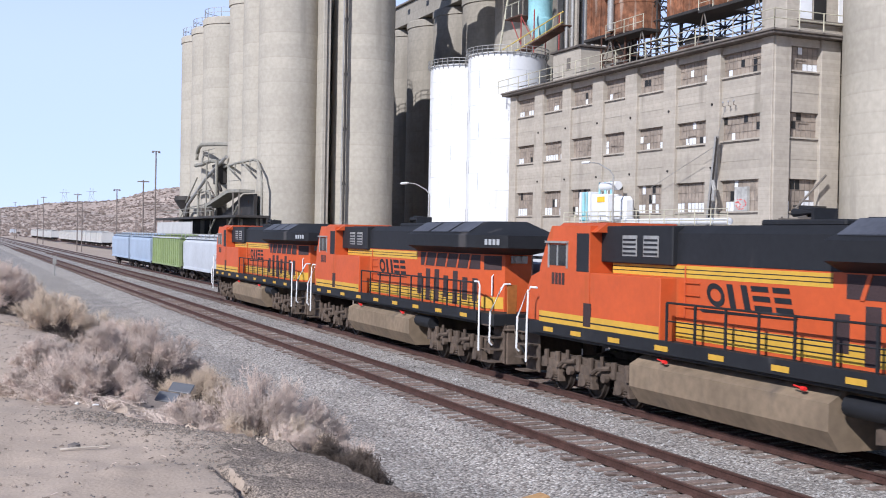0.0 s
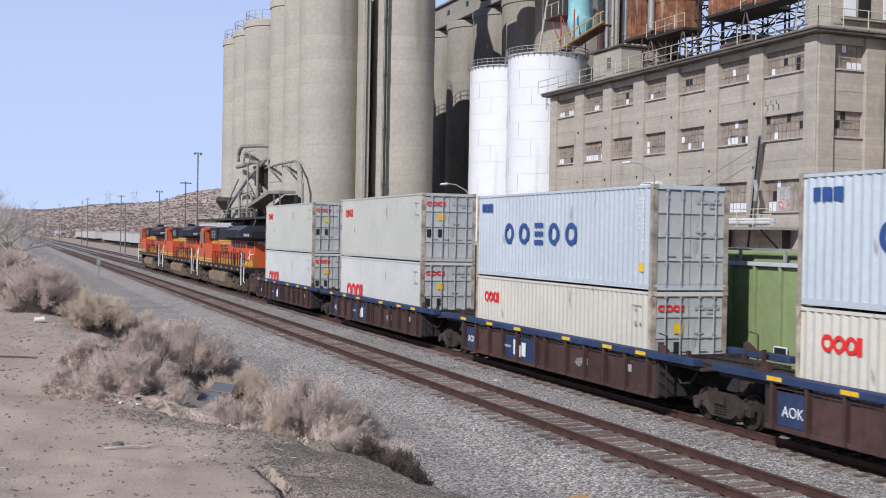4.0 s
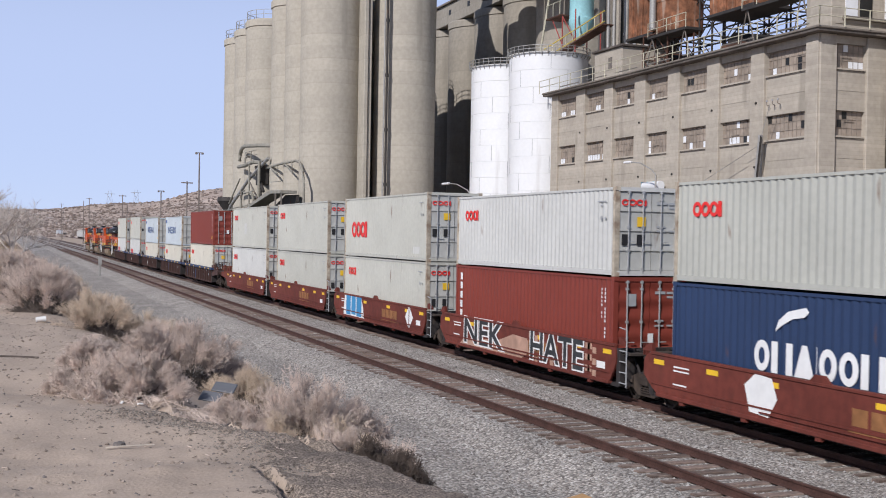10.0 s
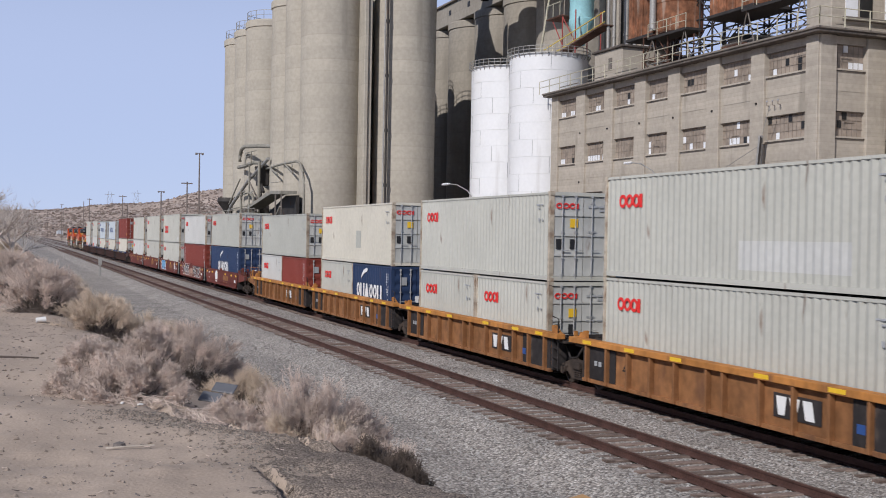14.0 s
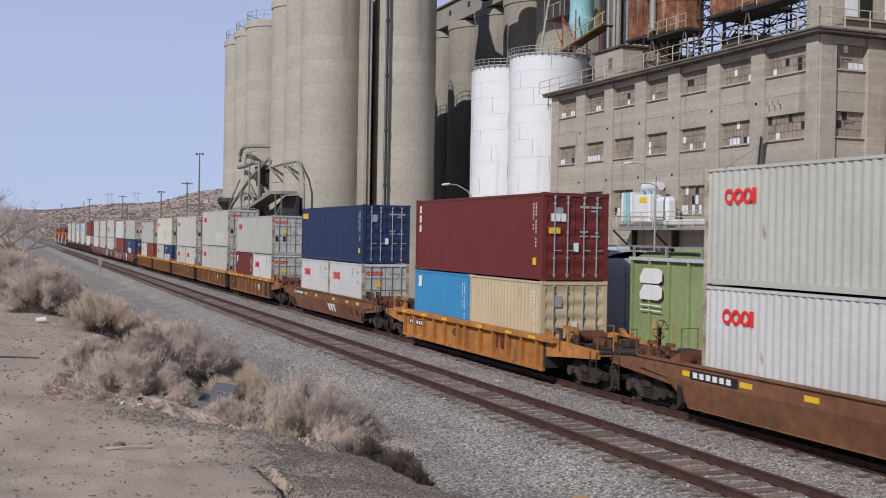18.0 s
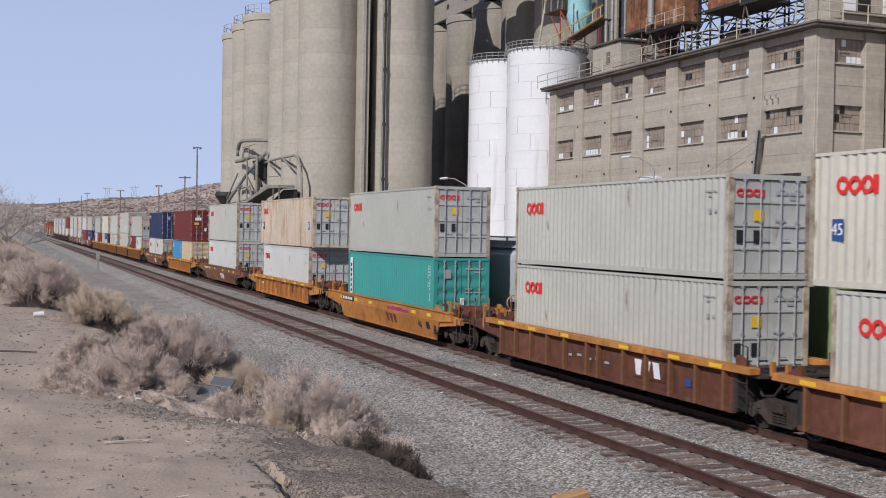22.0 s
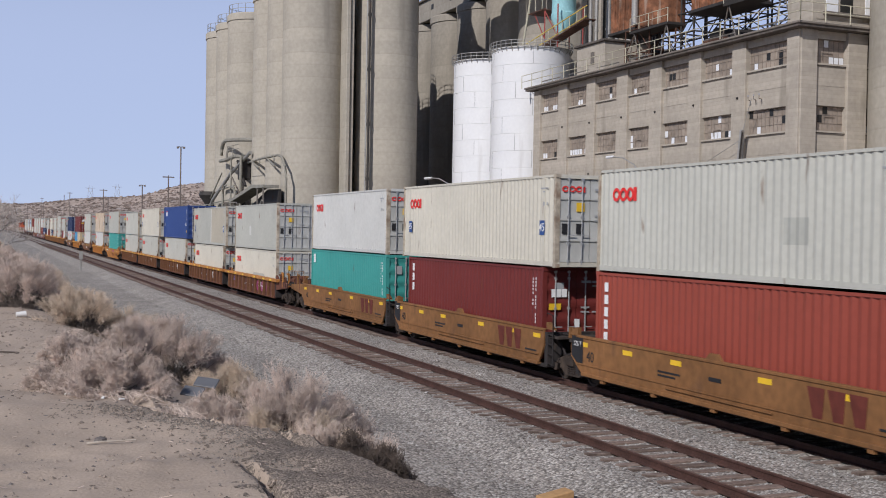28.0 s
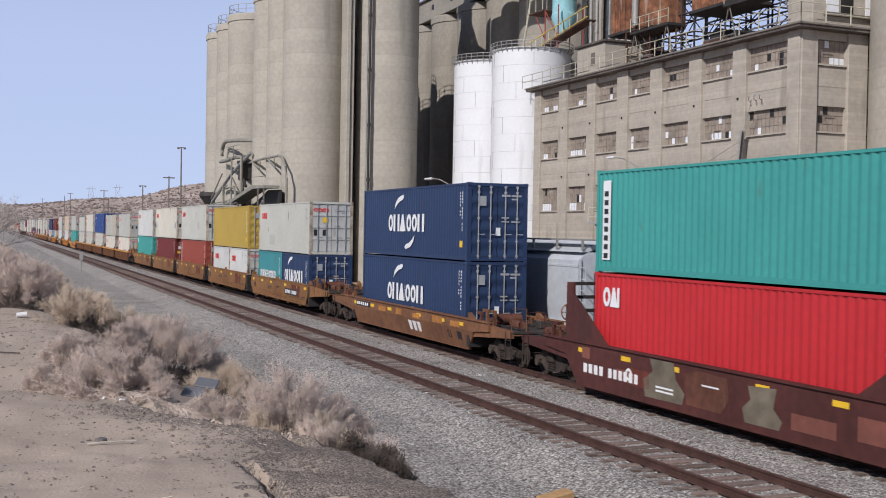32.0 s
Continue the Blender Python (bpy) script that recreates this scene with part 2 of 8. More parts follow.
dark_steel = surface("dark_steel", (0.05, 0.045, 0.042), 0.7, 0.3, 0.2, 8.0, 1.0, 0.2, (RUST, 0.2, 2.0, 2.0))
rusty = surface("rusty_sheet", (0.22, 0.095, 0.05), 0.9, 0.1, 0.45, 3.0, 0.7, 0.3, ((0.4, 0.32, 0.26), 0.42, 2.2, 14.0))
cyan_paint = surface("cyan_paint", (0.3, 0.56, 0.6), 0.55, 0, 0.1, 5.0, 0.7, 0.1, ((0.3, 0.25, 0.2), 0.12, 1.5, 6.0))
yellow_rail = surface("yellow_rail", (0.6, 0.45, 0.1), 0.6, 0, 0.15, 6.0, 1.0, 0.1)
red_paint = surface("red_paint", (0.3, 0.06, 0.05), 0.5, 0, 0.1, 6.0, 1.0, 0.1)
window_old = surface("window_old", (0.3, 0.25, 0.205), 0.75, 0, 0.22, 2.5, 0.5, 0.1, ((0.22, 0.185, 0.155), 0.4, 1.3, 1.0), spec=0.2)
sash_mat = surface("sash", (0.24, 0.2, 0.165), 0.8, 0, 0.2, 4.0, 1.0, 0.1)
window_dark = surface("window_dark", (0.02, 0.02, 0.02), 0.5, 0, 0.2, 3.0, 0.6, 0.0)
pane_pale = surface("pane_pale", (0.75, 0.76, 0.78), 0.35, 0, 0.05, 3.0, 1.0, 0.0)
twig_mat = surface("dry_twigs", (0.6, 0.49, 0.42), 0.95, 0, 0.25, 5.0, 0.9, 0.0)
# twig colour darkened for the shade below the bank's edge
twig_shaded = surface("shaded_dry_twigs", (0.12, 0.092, 0.075), 0.95, 0, 0.3, 5.0, 0.9, 0.0)
twig_gold = surface("dry_twigs_golden", (0.6, 0.485, 0.375), 0.95, 0, 0.25, 5.0, 0.9, 0.0)
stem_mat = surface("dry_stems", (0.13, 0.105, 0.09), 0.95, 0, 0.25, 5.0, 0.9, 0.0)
bark = surface("grey_bark", (0.52, 0.46, 0.41), 0.95, 0, 0.2, 6.0, 0.9, 0.2)
# hill colours are paled to hold the haze of distance
hill_mat = surface("desert_hill_hazed", (0.42, 0.335, 0.285), 0.95, 0, 0.25, 0.05, 0.008, 0.0, ((0.46, 0.4, 0.36), 0.42, 0.035, 0.4))
pole_wood = surface("pole_wood", (0.2, 0.165, 0.145), 0.9, 0, 0.2, 6.0, 1.0, 0.2)


def box_paint(name, base, rust=0.12, rough=0.55, var=0.07):
    return surface(name, base, rough, 0.0, var, 5.0, 0.35, 0.05, (RUST, rust, 2.6, 4.0), each=0.05)


PAINT = {
    "grey": box_paint("container_grey", (0.485, 0.48, 0.425), 0.14),
    "white": box_paint("container_white", (0.55, 0.548, 0.52), 0.1),
    "cream": box_paint("container_cream", (0.6, 0.565, 0.475)),
    "dusty": box_paint("container_dusty", (0.42, 0.42, 0.375)),
    "tanrust": surface("container_tan_rust", (0.56, 0.46, 0.35), 0.6, 0.0, 0.12, 5.0, 0.5, 0.05, ((0.34, 0.19, 0.095), 0.5, 1.6, 6.0)),
    "pale_blue": box_paint("container_pale_blue", (0.5, 0.55, 0.58)),
    "sandgrey": box_paint("container_sand_grey", (0.44, 0.4, 0.32)),
    "door": box_paint("container_door", (0.42, 0.42, 0.395), 0.14),
    "oxide": box_paint("container_oxide", (0.215, 0.042, 0.028), 0.06),
    "wine": box_paint("container_wine", (0.155, 0.026, 0.022), 0.06),
    "orange": box_paint("container_orange_red", (0.3, 0.062, 0.04), 0.06),
    "red": box_paint("container_bright_red", (0.5, 0.025, 0.03), 0.03),
    "blue": box_paint("container_blue", (0.022, 0.042, 0.1), 0.06),
    "navy": box_paint("container_navy", (0.02, 0.034, 0.09), 0.04),
    "royal": box_paint("container_royal_blue", (0.026, 0.06, 0.21), 0.06),
    "sky": box_paint("container_sky_blue", (0.05, 0.26, 0.5), 0.06),
    "teal": box_paint("container_teal", (0.05, 0.3, 0.27), 0.06),
    "sea": box_paint("container_sea_green", (0.05, 0.24, 0.26), 0.06),
    "gold": box_paint("container_gold", (0.44, 0.3, 0.06), 0.06),
    "sand": box_paint("container_sand", (0.55, 0.44, 0.28), 0.06),
}
rail_edge = surface("container_rail", (0.43, 0.37, 0.29), 0.75, 0.1, 0.3, 6.0, 1.0, 0.1, ((0.17, 0.08, 0.04), 0.5, 2.5, 1.6), each=0.2)
rod_steel = surface("locking_steel", (0.45, 0.45, 0.45), 0.55, 0.4, 0.1, 6.0, 1.0, 0.0)
mark_red = surface("mark_red", (0.75, 0.03, 0.025), 0.5, 0, 0.04, 5.0, 1.0, 0.0)
mark_white = surface("mark_white", (0.78, 0.78, 0.77), 0.5, 0, 0.05, 5.0, 1.0, 0.0)
mark_blue = surface("mark_blue", (0.03, 0.08, 0.25), 0.5, 0, 0.05, 5.0, 1.0, 0.0)
mark_yellow = surface("mark_yellow", (0.8, 0.5, 0.03), 0.5, 0, 0.05, 5.0, 1.0, 0.0)
mark_black = surface("mark_black", (0.02, 0.02, 0.022), 0.6, 0, 0.05, 5.0, 1.0, 0.0)
peach_paint = surface("peach_spray", (0.44, 0.27, 0.2), 0.6, 0, 0.2, 3.0, 0.8, 0.0)
spray_black = surface("spray_black", (0.035, 0.037, 0.04), 0.6, 0, 0.3, 5.0, 1.0, 0.0, ((0.2, 0.2, 0.2), 0.2, 4.0, 1.0))
peach_brown = surface("faded_maroon", (0.21, 0.075, 0.055), 0.75, 0.1, 0.15, 4.0, 0.5, 0.1)
magenta_spray = surface("magenta_spray", (0.3, 0.035, 0.14), 0.6, 0, 0.2, 3.0, 0.8, 0.0)
violet_spray = surface("violet_spray", (0.16, 0.12, 0.3), 0.6, 0, 0.2, 3.0, 0.8, 0.0)
khaki_spray = surface("khaki_spray", (0.15, 0.125, 0.09), 0.7, 0, 0.25, 3.0, 0.8, 0.0)
mark_grey = surface("mark_grey", (0.35, 0.36, 0.37), 0.6, 0, 0.05, 5.0, 1.0, 0.0)
CAR = {
    "brown": surface("car_brown", (0.075, 0.04, 0.035), 0.8, 0.1, 0.25, 4.0, 0.6, 0.15, ((0.16, 0.1, 0.08), 0.25, 1.2, 3.0)),
    "blue": surface("car_blue", (0.03, 0.05, 0.115), 0.7, 0.1, 0.2, 4.0, 0.6, 0.1, ((0.1, 0.06, 0.05), 0.2, 1.2, 3.0)),
    "maroon": surface("car_maroon", (0.15, 0.035, 0.024), 0.75, 0.1, 0.2, 4.0, 0.5, 0.1, ((0.09, 0.04, 0.03), 0.3, 1.0, 3.0)),
    "yellow": surface("car_yellow", (0.46, 0.195, 0.05), 0.75, 0.1, 0.24, 4.0, 0.5, 0.1, ((0.19, 0.085, 0.042), 0.42, 1.4, 3.0)),
    "ochre": surface("car_ochre", (0.27, 0.122, 0.048), 0.75, 0.1, 0.28, 4.0, 0.5, 0.1, ((0.12, 0.06, 0.038), 0.48, 1.2, 3.0)),
    "umber": surface("car_umber", (0.2, 0.09, 0.045), 0.75, 0.1, 0.22, 4.0, 0.5, 0.1, ((0.1, 0.06, 0.04), 0.32, 1.2, 3.0)),
    "gold": surface("car_gold", (0.23, 0.108, 0.04), 0.75, 0.1, 0.2, 4.0, 0.5, 0.1, ((0.12, 0.065, 0.04), 0.34, 1.2, 3.0)),
    "wine": surface("car_wine", (0.085, 0.026, 0.022), 0.75, 0.1, 0.2, 4.0, 0.5, 0.1, ((0.06, 0.03, 0.025), 0.3, 1.0, 3.0)),
    "sun": surface("car_golden_yellow", (0.47, 0.195, 0.045), 0.7, 0.1, 0.2, 4.0, 0.5, 0.1, ((0.2, 0.1, 0.05), 0.36, 1.2, 3.0)),
    "rust": surface("car_rust", (0.13, 0.05, 0.032), 0.85, 0.1, 0.28, 4.0, 0.6, 0.15, ((0.24, 0.14, 0.1), 0.25, 1.3, 3.0)),
    "dark": surface("car_underside", (0.035, 0.03, 0.03), 0.85, 0.2, 0.3, 5.0, 0.8, 0.2, ((0.11, 0.085, 0.07), 0.3, 2.0, 1.5)),
}
truck_steel = surface("truck_steel", (0.055, 0.041, 0.034), 0.85, 0.2, 0.3, 6.0, 1.0, 0.2, ((0.1, 0.073, 0.055), 0.3, 2.5, 1.5))
wheel_steel = surface("wheel_steel", (0.055, 0.043, 0.036), 0.7, 0.4, 0.2, 6.0, 1.0, 0.1)
deck_steel = surface("deck_steel", (0.06, 0.048, 0.042), 0.85, 0.2, 0.25, 5.0, 1.0, 0.2)
LOCO = {
    "orange": surface("loco_orange", (0.52, 0.088, 0.022), 0.5, 0, 0.08, 5.0, 0.4, 0.04, ((0.4, 0.1, 0.03), 0.22, 1.0, 5.0)),
    "black": surface("loco_black", (0.014, 0.0145, 0.017), 0.68, 0.0, 0.2, 5.0, 0.5, 0.05, ((0.06, 0.055, 0.055), 0.25, 1.0, 3.0)),
    "yellow": surface("loco_yellow", (0.6, 0.35, 0.045), 0.5, 0, 0.08, 5.0, 0.6, 0.04),
    "tan": surface("loco_tan_dirt", (0.235, 0.175, 0.118), 0.85, 0.1, 0.18, 4.0, 0.5, 0.15, ((0.14, 0.11, 0.085), 0.35, 1.0, 2.0)),
    "truck": surface("loco_truck_dust", (0.115, 0.085, 0.065), 0.9, 0.1, 0.3, 6.0, 0.9, 0.2, ((0.06, 0.05, 0.045), 0.4, 2.0, 1.0)),
    "screen": surface("loco_screen", (0.09, 0.095, 0.115), 0.6, 0.2, 0.15, 8.0, 1.0, 0.05),
    "plate": surface("loco_end_plate", (0.42, 0.14, 0.03), 0.7, 0, 0.2, 6.0, 0.8, 0.1),
    "vent": surface("loco_vent", (0.05, 0.03, 0.03), 0.7, 0.1, 0.15, 20.0, 1.0, 0.3),
    "glass": surface("loco_glass", (0.02, 0.025, 0.03), 0.08, 0, 0.05, 3.0, 1.0, 0.0, spec=0.8),
}
HOPPER = {
    "green": surface("hopper_green", (0.25, 0.31, 0.145), 0.6, 0, 0.1, 4.0, 0.4, 0.05, ((0.3, 0.32, 0.17), 0.25, 1.0, 5.0)),
    "grey": surface("hopper_grey", (0.5, 0.52, 0.55), 0.6, 0, 0.08, 4.0, 0.4, 0.05, ((0.36, 0.35, 0.34), 0.2, 0.9, 5.0)),
    "blue_grey": surface("hopper_blue_grey", (0.36, 0.43, 0.53), 0.6, 0, 0.08, 4.0, 0.4, 0.05, ((0.3, 0.3, 0.31), 0.2, 0.9, 5.0)),
    "white": surface("hopper_white", (0.5, 0.49, 0.47), 0.6, 0, 0.08, 4.0, 0.4, 0.05, ((0.35, 0.27, 0.22), 0.2, 0.9, 5.0)),
}
timber = surface("timber", (0.5, 0.3, 0.14), 0.85, 0, 0.15, 9.0, 1.0, 0.2, ((0.32, 0.19, 0.1), 0.3, 3.0, 0.2))
sheet_grey = surface("sheet_grey", (0.14, 0.145, 0.16), 0.45, 0, 0.1, 5.0, 1.0, 0.1)
litter_white = surface("litter_white", (0.75, 0.74, 0.72), 0.8, 0, 0.05, 9.0, 2.0, 0.1)

# ---- ground and tracks ----
TRACK_NEAR, TRACK_TRAIN, TRACK_SIDING, TRACK_YARD = 13.35, 17.62, 21.8, 38.6
EDGE = ((-30, 3.2), (0, 2.9), (6, 2.75), (7.5, 2.6), (9.2, 2.3), (10.2, 1.6), (12, 1.1), (20, 0.85), (28, 0.1), (45, -0.6), (80, -1.5), (200, -3), (2000, -8))


def along(rows, y):
    for (a, p), (b, q) in zip(rows, rows[1:]):
        if y <= b:
            k = max(0.0, (y - a) / (b - a))
            return p + (q - p) * k
    return rows[-1][1]


CUT = 0.62


def cut_bank(x, y):
    """How far the ground has dropped, 0 to 1, past the crumbling edge of the flat."""
    s = min(1.0, max(0.0, (x - along(EDGE, y) - 0.08 - 0.1 * noise.noise((y * 2.3, 7, 1)) - 0.05 * noise.noise((y * 7, 3, 1))) / 0.3))
    return s * s * (3 - 2 * s) * min(1.0, max(0.0, (11.4 - y) / 0.9)) * min(1.0, max(0.0, (y - 5.0) / 0.8))


def ground_z(x, y):
    """The height of the bare ground: a bank on the near side, flat yard beyond."""
    top = 2.85 - 1.4 * min(1.0, max(0.0, (y - 45) / 160))
    k = min(1.0, max(0.0, (x - along(EDGE, y)) / 6.2))
    k = k * k * (3 - 2 * k)
    z = top + (-0.62 - top) * k
    rough = noise.noise((x * 0.5, y * 0.5, 0)) * 0.09 + noise.noise((x * 1.7, y * 1.7, 3)) * 0.045 + noise.noise((x * 4.1, y * 4.6, 5)) * 0.012
    if 5 < y < 12 and -0.5 < x < 4.5:
        rough += max(0.0, noise.noise((x * 2.4, y * 2.4, 12)) - 0.25) * 0.05
        rut = abs(x - (1.74 + 0.07 * noise.noise((y * 2.2, 1, 0)) + 0.05 * noise.noise((y * 6, 4, 0))))
        if y < 8.1:
            rough -= 0.15 * max(0.0, 1 - rut / 0.06) * min(1.0, (8.1 - y) / 0.25) * (0.75 + 0.5 * noise.noise((y * 3.1, 8, 0)))
    if 5.0 < y < 11.4:
        z -= max(0.0, 1 - k) * CUT * cut_bank(x, y)
    if 8.5 < y < 13:
        lip = abs(x - along(EDGE, y) - 0.02 + 0.1 * noise.noise((y * 3, 2, 2)))
        rough -= 0.13 * max(0.0, 1 - lip / 0.12) * min(1.0, (y - 8.5) / 0.4)
    return z + rough * (1.0 if k < 0.98 else 0.35) - (0.1 if x > 25 else 0)


def sheet(name, xs, ys, height, material):
    g = Geo()
    g.v = [(x, y, height(x, y)) for y in ys for x in xs]
    n = len(xs)
    g.f = [(j * n + i, j * n + i + 1, (j + 1) * n + i + 1, (j + 1) * n + i) for j in range(len(ys) - 1) for i in range(n - 1)]
    return part(name, g, material)


def steps(*rows):
    """Values from start to end by step, several stretches joined."""
    out = []
    for a, b, s in rows:
        n = max(1, round((b - a) / s))
        out += [a + (b - a) * i / n for i in range(n)]
    return out + [rows[-1][1]]


ground = sheet("ground", steps((-2600, -200, 400), (-200, -20, 20), (-20, -4, 2), (-4, -0.4, 0.3), (-0.4, 4, 0.05), (4, 9, 0.3), (9, 26, 2.5), (26, 200, 12), (200, 2600, 400)),
               steps((-900, -60, 60), (-60, 0, 4), (0, 4, 0.8), (4, 6, 0.2), (6, 13, 0.05), (13, 26, 0.28), (26, 70, 1.2), (70, 300, 8), (300, 900, 40), (900, 3600, 300)), ground_z, dirt)
tagged(ground, "pale dry desert dirt with pebbles and low banks", "ground", kind="structure")


def ballast_z(x, y):
    k = min(1.0, max(0.0, (11.6 - x) / 2.6))
    z = max(-0.54, -0.215 - 0.72 * k)
    if x > 24:
        z -= min(1.0, (x - 24) / 1.5) * 0.4
    if x < 9.5:
        z = max(-0.54, ground_z(x, y) + 0.05 + (x - 5) * 0.01) if x > 5.2 else ground_z(x, y) - 0.1
    return z + noise.noise((x * 1.3, y * 1.3, 9)) * 0.035 + noise.noise((x * 6, y * 6, 2)) * 0.02


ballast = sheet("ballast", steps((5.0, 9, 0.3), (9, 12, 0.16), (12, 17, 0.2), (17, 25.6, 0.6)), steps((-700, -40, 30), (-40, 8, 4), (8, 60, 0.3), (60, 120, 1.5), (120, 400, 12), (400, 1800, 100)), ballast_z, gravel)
tagged(ballast, "grey crushed stone ballast under the tracks", "ballast", kind="structure")


kept_tie = [Geo().box(-1.3 - 0.04 * k, 1.3, -0.11, 0.11 - 0.01 * k, -0.36, -0.178, 0.012).mesh("tie") for k in range(3)]


def make_track(name, x, y0, y1, tie0, tie1, label):
    tr = thing(name, pose(x, 0, 0), label, "track", kind="structure")
    for sx in (-0.755, 0.755):
        g = Geo()
        g.prism([(-0.07, -0.178), (0.07, -0.178), (0.07, -0.165), (0.012, -0.14), (0.012, -0.05), (0.036, -0.04), (0.036, -0.004),
                 (-0.036, -0.004), (-0.036, -0.04), (-0.012, -0.05), (-0.012, -0.14), (-0.07, -0.165)], "y", y0, y1)
        rail = part("rail", g, rail_rust, tr, m=pose(sx, 0, 0))
        part("rail_head", Geo().prism([(-0.03, -0.006), (0.03, -0.006), (0.028, 0.0), (-0.028, 0.0)], "y", y0, y1), rail_shine, rail)
    for y in steps((tie0, tie1, 0.55)) if tie1 else ():
        k = random.random()
        part("tie", kept_tie[int(k * 3)], tie_wood, tr, m=pose(random.uniform(-0.06, 0.06), y + random.uniform(-0.05, 0.05), random.uniform(-0.02, 0.015), 0, 0, random.uniform(-1.5, 1.5)))
    if tie1:
        g = Geo()
        for y in steps((tie1 + 0.55, tie1 + 160, 0.55)):
            g.box(-1.3, 1.3, y - 0.11, y + 0.11, -0.36, -0.178)
        tagged(part("far_ties", g, tie_wood, tr), kind="stuff")
    return tr


TRACKS = [
    make_track("near_track", TRACK_NEAR, -300, 1500, 8, 125, "rusty steel rails on weathered wooden ties"),
    make_track("train_track", TRACK_TRAIN, -700, 1500, 8, 75, "steel rails under the freight train"),
    make_track("siding_track", TRACK_SIDING, -60, 700, 0, 0, "steel siding rails under the parked hoppers"),
    make_track("yard_track", TRACK_YARD, 200, 1200, 0, 0, "far yard rails under parked wagons"),
]

# ---- silos, tanks and the mill building ----
SILO_TOP = 30.6


def silo(x, y, r, top, label, rail=False, base=0.0, skin=concrete):
    s = thing("grain_silo", pose(x, y, base), label, "silo", "concrete silos")
    g = Geo().lathe([(r, -0.8), (r, top - 0.9), (r + 0.12, top - 0.85), (r + 0.12, top - 0.15), (r, top)], 48)
    part("wall", g, skin, s)
    part("roof", Geo().lathe([(r, top), (0.01, top + 0.15)], 48), concrete_trim, s)
    if rail:
        rg = Geo()
        for k in range(20):
            a = 2 * math.pi * k / 20
            rg.tube([(r * 0.97 * math.cos(a), r * 0.97 * math.sin(a), top), (r * 0.97 * math.cos(a), r * 0.97 * math.sin(a), top + 1.1)], 0.04, 4)
        for h in (0.55, 1.1):
            rg.tube([(r * 0.97 * math.cos(2 * math.pi * k / 40), r * 0.97 * math.sin(2 * math.pi * k / 40), top + h) for k in range(41)], 0.035, 4)
        part("railing", rg, galv, s)
    return s


for y in (112.06, 118.85, 125.6):
    silo(31.0, y, 3.15, SILO_TOP, "tall pale concrete grain silo with weather streaks")
for y in (139.4, 146.6, 153.8):
    silo(31.2, y, 3.5, SILO_TOP, "tall pale concrete silo with a roof railing", rail=True)
silo(37.95, 109.4, 3.15, SILO_TOP, "tall grey concrete grain silo beside pipes")
# hidden silos, full height so that their shadow reaches the rear row
for y in (116.1, 122.8, 129.5):
    silo(38.0, y, 3.15, SILO_TOP, "tall grey concrete silo hidden behind the front row, set to cast shade", rail=True)
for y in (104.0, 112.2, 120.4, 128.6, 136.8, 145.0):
    silo(54.6, y, 4.1, SILO_TOP, "dark streaked concrete silo in the rear row", skin=concrete_darker)
silo(53.3, 51.4, 4.6, 32.0, "broad smooth concrete silo at the mill's corner")


def steel_tank(x, y, r, top, label):
    s = thing("steel_tank", pose(x, y, 0), label, "storage tank", "white steel tanks")
    rings = 14
    for k in range(rings):
        z0, z1 = -0.6 + (top + 0.6) * k / rings, -0.6 + (top + 0.6) * (k + 1) / rings
        part("shell_ring", Geo().lathe([(r - 0.03, z0), (r, z0 + 0.022), (r, z1 - 0.022), (r - 0.03, z1)], 40), white_steel, s)
        a = math.radians(200 + 47 * (k % 3))
        for j in range(5):
            b = a + j * 2 * math.pi / 5
            part("seam", Geo().tube([((r + 0.0) * math.cos(b), (r + 0.0) * math.sin(b), z0 + 0.06), ((r + 0.0) * math.cos(b), (r + 0.0) * math.sin(b), z1 - 0.02)], 0.016, 4), seam_grey, s)
    part("roof", Geo().lathe([(r + 0.08, top - 0.03), (r + 0.08, top + 0.04), (0.4, top + 0.3), (0.01, top + 0.3)], 40), white_steel, s)
    rg = Geo()
    for k in range(40):
        a = 2 * math.pi * k / 40
        rg.tube([(r * math.cos(a), r * math.sin(a), top - 0.35), (r * 1.06 * math.cos(a), r * 1.06 * math.sin(a), top), (r * 1.06 * math.cos(a), r * 1.06 * math.sin(a), top + 0.62)], 0.035, 4)
    for h in (0.02, 0.32, 0.62):
        rg.tube([(r * 1.06 * math.cos(2 * math.pi * k / 40), r * 1.06 * math.sin(2 * math.pi * k / 40), top + h) for k in range(41)], 0.035, 4)
    part("railing", rg, galv, s)


steel_tank(47.2, 95.2, 3.65, 21.3, "white painted steel storage tank with plate seams")
steel_tank(46.7, 103.2, 3.65, 21.2, "white steel storage tank with a roof railing")

MILL_X, MILL_Y0, MILL_Y1, MILL_TOP = 45.0, 54.8, 89.8, 17.3
BAYS = [(55.9, 59.9), (61.3, 64.75), (66.2, 69.55), (71.1, 74.2), (75.75, 79.1), (80.45, 83.7), (85.25, 88.6)]
FLOORS = [(2.3, 4.1), (6.45, 8.45), (10.95, 12.5), (15.0, 16.5)]
mill = thing("mill_building", pose(MILL_X, MILL_Y0, 0), "old four-storey concrete mill with broken windows", "building")


